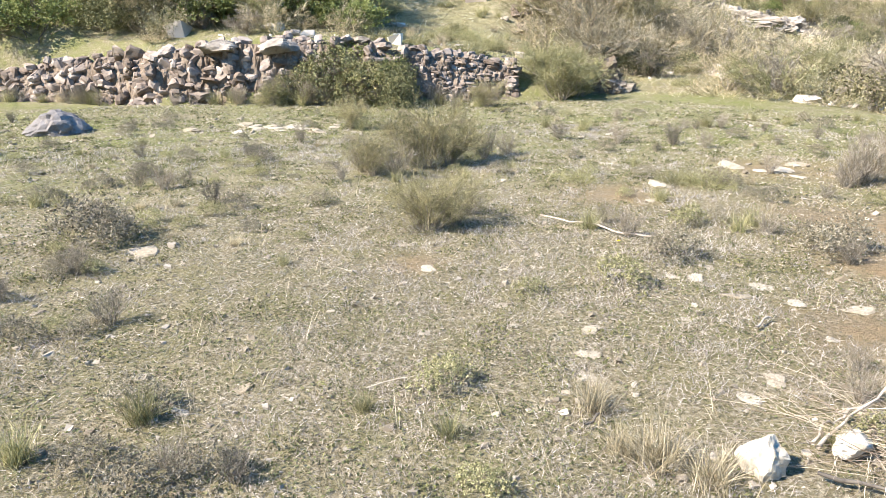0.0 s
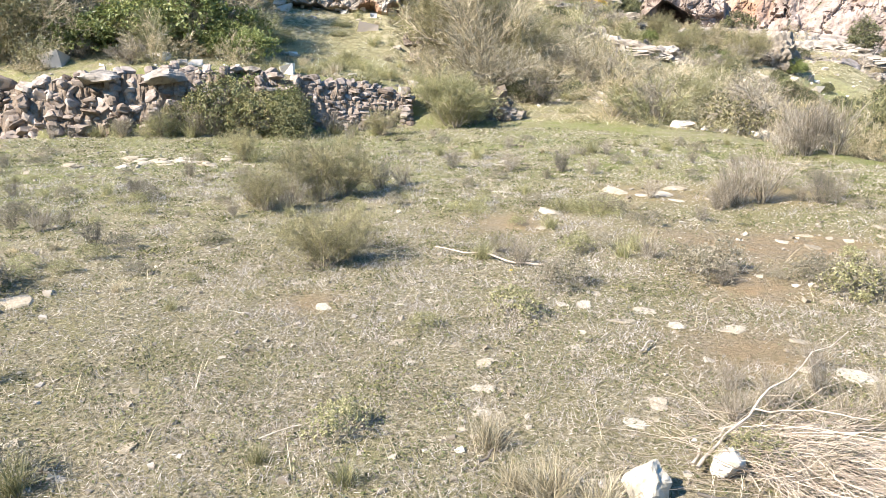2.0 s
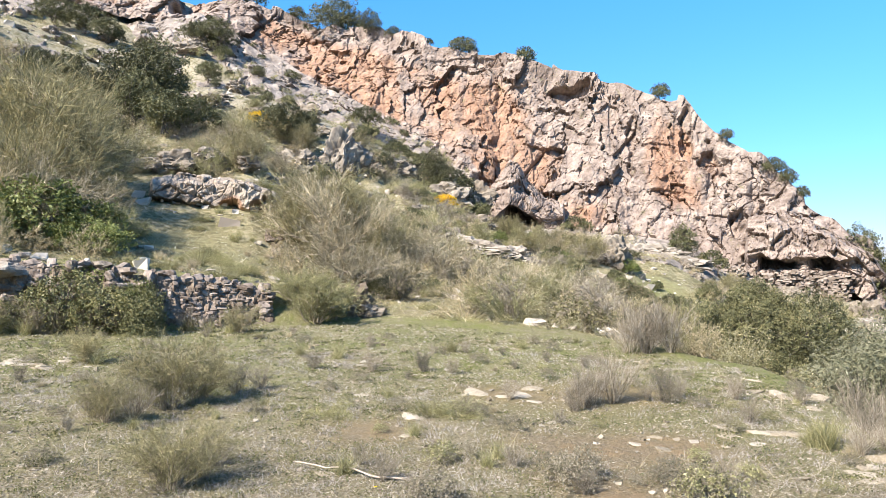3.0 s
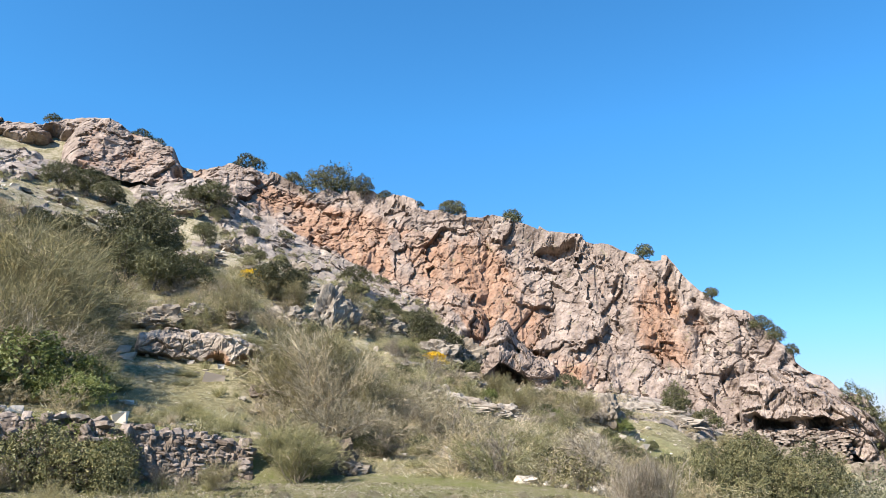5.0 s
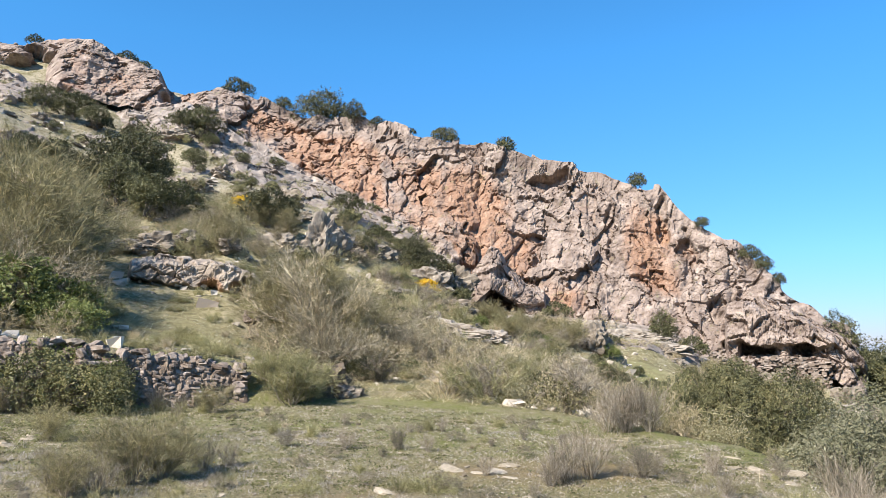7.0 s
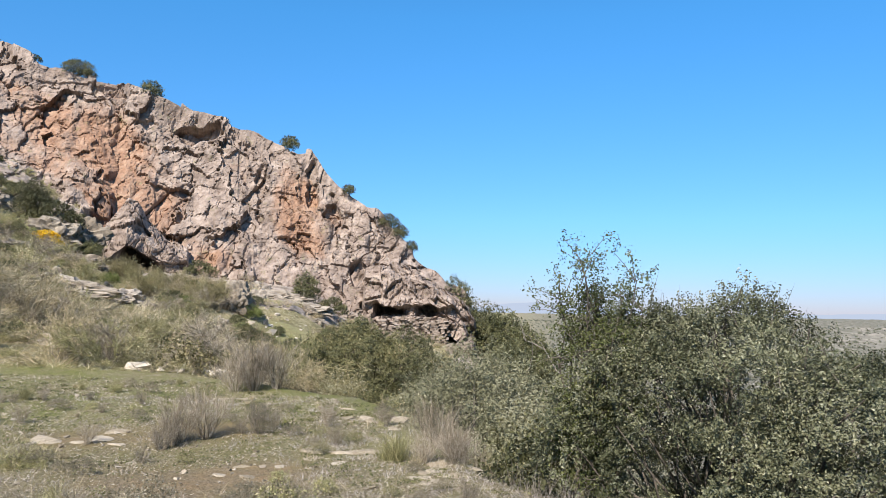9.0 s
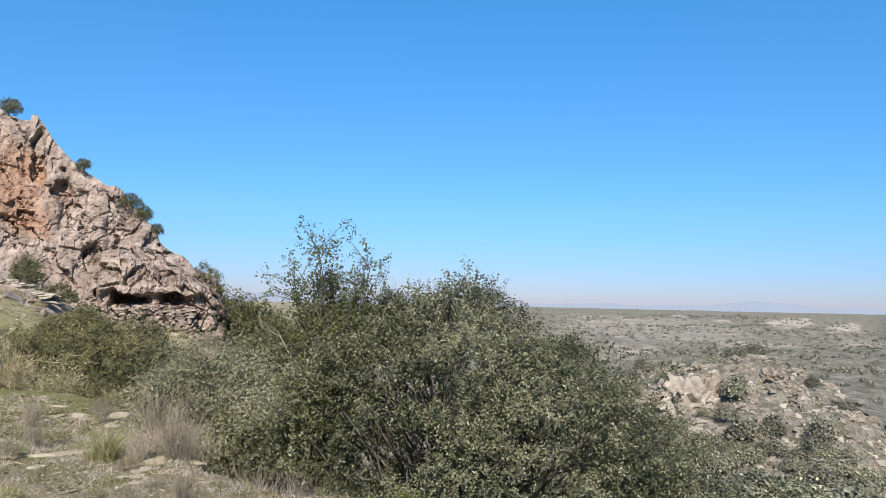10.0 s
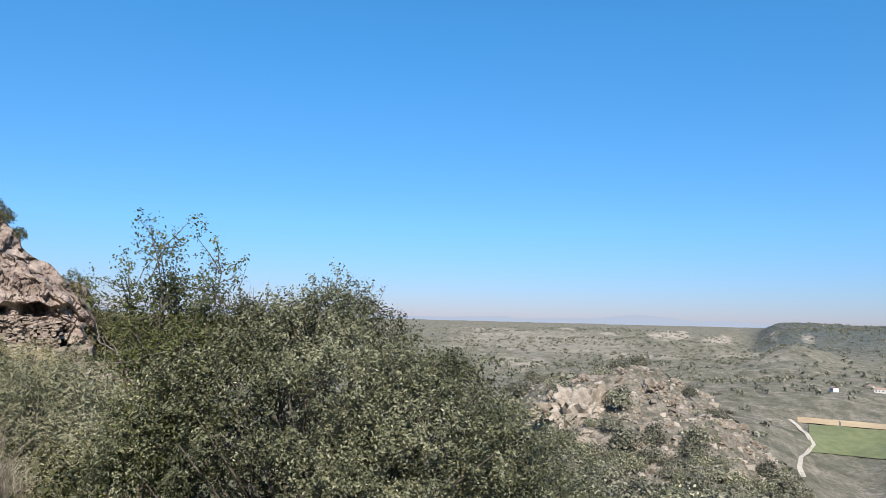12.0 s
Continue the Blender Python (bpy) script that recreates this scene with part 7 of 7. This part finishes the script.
def draped(name, azs, els, lift, mat, label, kind="structure", category="field"):
    g = np.array([[meet(a, e) for a in azs] for e in els])
    g[..., 2] += lift
    n, m = g.shape[:2]
    i, j = np.meshgrid(np.arange(n - 1), np.arange(m - 1), indexing="ij")
    q = np.stack([i * m + j, i * m + j + 1, (i + 1) * m + j + 1, (i + 1) * m + j], -1).reshape(-1, 4)
    return thing(name, array_mesh(name, g.reshape(-1, 3), q, True), mat, label, category, kind=kind)


def plain(name, a, b, scale):
    m, nt, p = material(name)
    nt.links.new(ramp(nt, tex(nt, scale, 7, 0.7), [(0.35, a), (0.65, b)]), p.inputs["Base Color"])
    p.inputs["Roughness"].default_value = 0.95
    return m


M_FIELD = plain("green_crop", (0.095, 0.115, 0.045), (0.15, 0.165, 0.075), 0.2)
M_TRACK = plain("pale_track", (0.34, 0.3, 0.245), (0.46, 0.42, 0.35), 0.4)
draped("field", np.linspace(101.3, 112, 16), np.linspace(-8.7, -6.85, 10), 0.3, M_FIELD, "green crop field on the valley floor")
draped("field", np.linspace(100.6, 112, 12), np.linspace(-6.8, -6.45, 4), 0.4, plain("stubble", (0.3, 0.22, 0.13), (0.42, 0.33, 0.2), 0.05), "tan stubble field on the valley floor")
line_pts = np.array([meet(a, e) for a, e in [(100.9, -10.4), (100.65, -9.8), (100.75, -9.1), (101.3, -8.6), (101.56, -8.2), (101.15, -7.5), (100.6, -7.0), (100.1, -6.6)]])
t = np.linspace(0, 7, 60)
cen = np.stack([np.interp(t, np.arange(8), line_pts[:, k]) for k in range(3)], 1)
cen[:, 2] = surface(cen[:, 0], cen[:, 1]) + 0.35
side = unit(np.cross(np.gradient(cen, axis=0), [0, 0, 1.0])) * 0.85
vv = np.stack([cen - side, cen + side], 1).reshape(-1, 3)
thing("dirt_track", array_mesh("dirt_track", vv, np.stack([np.arange(59) * 2 + o for o in (0, 1, 3, 2)], 1)), M_TRACK, "pale winding dirt track in the valley", "track", kind="structure")
# trees and bushes of the valley: single ones near, the rest together
rng = np.random.default_rng(71)


def clump(rng, n, rx, rz, leaf):
    d = unit(rng.normal(size=(n, 3)))
    d[:, 2] = np.abs(d[:, 2]) * 1.2 - 0.25
    p = d * [rx, rx, rz] * (0.65 + 0.4 * rng.random((n, 1))) * (1 + 0.25 * rng.normal(size=(n, 1))) + [0, 0, rz * 0.8]
    return leaf_quads(rng, p, unit(d + rng.normal(size=(n, 3)) * 0.5), leaf * (0.7 + 0.6 * rng.random(n)), leaf * 0.7)


M_VALLEY = leaf_material("valley_leaf", [(0.0, (0.0688, 0.0725, 0.0475)), (0.6, (0.144, 0.144, 0.1)), (1.0, (0.25, 0.237, 0.181))], 0.7, 0.1, 0.35)
M_BUSHLEAF = leaf_material("grey_green_leaf", [(0.0, (0.07, 0.077, 0.042)), (0.5, (0.168, 0.175, 0.105)), (0.85, (0.28, 0.273, 0.182)), (1.0, (0.42, 0.399, 0.28))], 0.6, 0.2, 0.3)
VALLEY = []
for k, (rx, rz) in enumerate(((1.9, 1.5), (1.5, 1.6), (2.3, 1.4), (1.1, 0.9))):
    ob = base("valley_tree", 0, 0, 0, "dusty grey-green tree in the valley", "tree", "trees in the valley")
    thing("crown", array_mesh("crown", *clump(rng, 900, rx, rz, 0.34)), M_VALLEY, parent=ob)
    thing("trunk", array_mesh("trunk", *tube(crooked(rng, (0, 0, -0.5), (0.1, 0, rz), 0.05), np.linspace(0.18, 0.08, 6)), True), M_BARK, parent=ob)
    VALLEY.append([ob])
put = 0
while put < 285:
    az, r = 58 + 50 * rng.random(), 58 + 130 * rng.random() ** 1.2
    if put < 170:
        az, r = 76 + 26 * rng.random(), 56 + 62 * rng.random()
    hill = math.exp(-abs((az - 92) / 8) ** 3 - abs((r - 150) / 42) ** 3)
    if rng.random() < hill * 0.86 or (az > 100.6 and r > 150):
        continue
    x, y = at_line(az, r)
    stand(VALLEY[int(rng.integers(4))], x, y, 0.55 + 0.75 * rng.random(), 360 * rng.random(), 0.2)
    put += 1
for az, r, s, k in [(88.5, 128, 1.5, 1), (87.3, 150, 1.2, 2), (88.6, 155, 1.2, 2), (89.8, 158, 1.1, 0), (81, 170, 1.5, 2), (80, 165, 1.4, 0), (82, 175, 1.2, 1), (90.6, 140, 0.9, 3), (98.5, 175, 0.9, 3), (100.2, 170, 1.1, 0), (79, 150, 1.2, 1)]:
    x, y = at_line(az, r)
    stand(VALLEY[k], x, y, s, az * 40, 0.2)
VALLEY_BUSH = [base("valley_bush", 0, 0, 0, "large grey-green bush at the foot of the hill", "bush", "bushes in the valley")]
thing("crown", array_mesh("crown", *join([(v + [dx, dy, 0], f) for dx, dy, (v, f) in ((0, 0, clump(rng, 900, 1.7, 1.5, 0.26)), (1.3, 0.5, clump(rng, 500, 1.2, 1.1, 0.26)), (-1.1, 0.6, clump(rng, 500, 1.1, 1.2, 0.26)))])), M_BUSHLEAF, parent=VALLEY_BUSH[0])
thing("trunk", array_mesh("trunk", *tube(crooked(rng, (0, 0, -0.5), (0.1, 0, 1.2), 0.05), np.linspace(0.15, 0.07, 6)), True), M_BARK, parent=VALLEY_BUSH[0])
put = 0
while put < 190:
    az, r = 68 + 38 * rng.random(), 45 + 75 * rng.random()
    if math.exp(-abs((az - 92) / 8) ** 3 - abs((r - 150) / 42) ** 3) > 0.35 * rng.random() + 0.25:
        continue
    x, y = at_line(az, r)
    stand(VALLEY_BUSH, x, y, 0.45 + 0.75 * rng.random() ** 1.5, 360 * rng.random(), 0.25)
    put += 1
parts = []
for k in range(9800):
    az, r = 52 + 62 * rng.random(), 170 + 1500 * rng.random() ** 1.4
    if k > 9000:
        az, r = 98 + 12 * rng.random(), 1330 + 330 * rng.random()
    x, y = at_line(az, r)
    if float(vnoise(np.array([x / 90]), np.array([y / 90]), 0, 141)[0]) + 0.5 * rng.normal() < -0.1 or (az > 100.6 and 200 < r < 380):
        continue
    s = (0.55 + 0.8 * rng.random()) * (1 + r / 2600)
    v, f = clump(rng, 9, 1.4 * s, 0.9 * s, 1.5 * s)
    parts.append((v + [x, y, 0], f))
v, f = join(parts)
mid = v.reshape(-1, 36, 3).mean(1)[:, :2]
v[:, 2] += np.repeat(surface(mid[:, 0], mid[:, 1]), 36)
thing("far_woods", array_mesh("far_woods", v, f), M_VALLEY, "scattered olives and scrub across the valley", "trees", kind="stuff")
# crag and rocks of the bare hill
for az, r, sx, sz, k in [(85.6, 126, 4.2, 4.4, 0), (86.4, 129, 3.0, 4.0, 1), (84.7, 128, 3.5, 2.6, 2), (91.0, 140, 3.0, 2.2, 3), (83.6, 132, 3.5, 1.8, 4), (87.2, 133, 2.2, 2.2, 2)]:
    ob = rock(az, r, -0.5, sx, sx * 0.8, sz, k, "brown rocky crag on the bare hill", az * 13)
for k in range(280):
    az, r = 83 + 17 * rng.random(), 108 + 54 * rng.random()
    s = 0.25 + 0.75 * rng.random() ** 3
    rock(az, r, 0.05, s * 1.4, s, s * 0.9, k, "pale rock on the bare hill", 360 * rng.random(), rng.normal() * 12).name = "hill_rock"

# loose rock and low bushes over the bare hill, past counting
M_HILLSTONE = leaf_material("hill_stone", [(0.0, (0.14, 0.12, 0.097)), (0.5, (0.24, 0.21, 0.172)), (1.0, (0.38, 0.34, 0.285))], 0.9, 0.0)
n = 2600
az, r = 80.5 + 19.5 * rng.random(n), 100 + 85 * rng.random(n)
x, y = at_bearing(az, r)
size = 0.1 + 0.4 * rng.random(n) ** 4
v = CUBE[None] * size[:, None, None] * (0.6 + 0.7 * rng.random((n, 1, 3))) * [1.2, 1.2, 0.8] + rng.normal(size=(n, 8, 3)) * size[:, None, None] * 0.35
v = v + np.stack([x, y, surface(x, y) + 0.1 * size], 1)[:, None]
f = np.array([(0, 1, 3, 2), (4, 6, 7, 5), (0, 4, 5, 1), (2, 3, 7, 6), (0, 2, 6, 4), (1, 5, 7, 3)])[None] + np.arange(n)[:, None, None] * 8
thing("hill_scree", array_mesh("hill_scree", v.reshape(-1, 3), f.reshape(-1, 4)), M_HILLSTONE, "grey-brown broken stone over the bare hill", "stones", kind="stuff")
parts = []
for k in range(1500):
    az, r = 79 + 23 * rng.random(), 95 + 110 * rng.random()
    x, y = at_line(az, r)
    if float(vnoise(np.array([x / 16]), np.array([y / 16]), 0, 143)[0]) + 0.4 * rng.normal() < 0.1:
        continue
    s = 0.25 + 0.5 * rng.random() ** 2
    v, f = clump(rng, 26, 1.0 * s, 0.8 * s, 0.5 * s)
    parts.append((v + [x, y, ground_at(x, y)], f))
thing("hill_scrub", array_mesh("hill_scrub", *join(parts)), M_BUSHLEAF, "low grey-green scrub over the bare hill", "scrub", kind="stuff")


def farmhouse(az, el, w, turn):
    x, y, z = meet(az, el)
    ob = base("farmhouse", x, y, z - 0.3, "small white farmhouse with a tiled roof in the valley", "house", "farmhouses")
    ob.matrix_basis = pose(x, y, z - 0.3, 0, 0, turn)
    ob.scale = (0.6, 0.6, 0.6)

    def box(name, c, s, mat):
        v = np.array([(i, j, k) for i in (-1, 1) for j in (-1, 1) for k in (-1, 1)], float) * np.array(s) * 0.5 + c
        return thing(name, array_mesh(name, v, [(0, 1, 3, 2), (4, 6, 7, 5), (0, 4, 5, 1), (2, 3, 7, 6), (0, 2, 6, 4), (1, 5, 7, 3)]), mat, parent=ob)
    box("wall", (0, 0, 2), (w, w * 0.6, 4), M_PAINT)
    rv = np.array([(-w / 2 - 0.3, -w * 0.34, 4), (w / 2 + 0.3, -w * 0.34, 4), (w / 2 + 0.3, 0, 5.6), (-w / 2 - 0.3, 0, 5.6), (-w / 2 - 0.3, w * 0.34, 4), (w / 2 + 0.3, w * 0.34, 4)])
    thing("roof", array_mesh("roof", rv, [(0, 1, 2, 3), (3, 2, 5, 4)]), M_TILE, parent=ob)
    for u in (-0.3, 0.0, 0.3):
        box("window", (u * w, -w * 0.3 - 0.02, 2.4), (1.0, 0.1, 1.2), M_PANE)
        box("window", (u * w, w * 0.3 + 0.02, 2.4), (1.0, 0.1, 1.2), M_PANE)
    return ob


M_PAINT, M_TILE, M_PANE = plain("limewash", (0.5, 0.48, 0.45), (0.6, 0.58, 0.54), 0.5), plain("roof_tile", (0.24, 0.17, 0.13), (0.33, 0.24, 0.19), 1.0), plain("dark_window", (0.03, 0.03, 0.035), (0.05, 0.05, 0.055), 1.0)
farmhouse(102.9, -4.5, 8, 10)
farmhouse(105.1, -4.2, 6, 40)
farmhouse(105.6, -4.4, 9, 70)

# the mountains on the horizon: distance haze painted as a flat bluish glow
m, nt, p = material("mountain_haze_glow")
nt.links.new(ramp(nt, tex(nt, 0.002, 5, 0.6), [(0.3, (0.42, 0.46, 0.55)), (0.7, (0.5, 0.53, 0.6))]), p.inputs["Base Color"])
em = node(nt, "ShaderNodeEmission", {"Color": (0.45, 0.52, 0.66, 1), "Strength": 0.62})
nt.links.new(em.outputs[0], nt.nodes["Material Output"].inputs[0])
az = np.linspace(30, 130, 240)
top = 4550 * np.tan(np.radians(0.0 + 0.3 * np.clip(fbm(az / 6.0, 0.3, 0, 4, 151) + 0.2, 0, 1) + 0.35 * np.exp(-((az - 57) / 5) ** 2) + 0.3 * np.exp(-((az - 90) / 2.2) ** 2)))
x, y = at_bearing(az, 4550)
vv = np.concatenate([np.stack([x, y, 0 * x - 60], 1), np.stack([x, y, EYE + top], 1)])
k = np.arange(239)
thing("backdrop", array_mesh("backdrop", vv, np.stack([k, k + 1, k + 241, k + 240], 1)), m, "mountains on the horizon, their haze painted as a flat glow", "mountains", kind="structure")
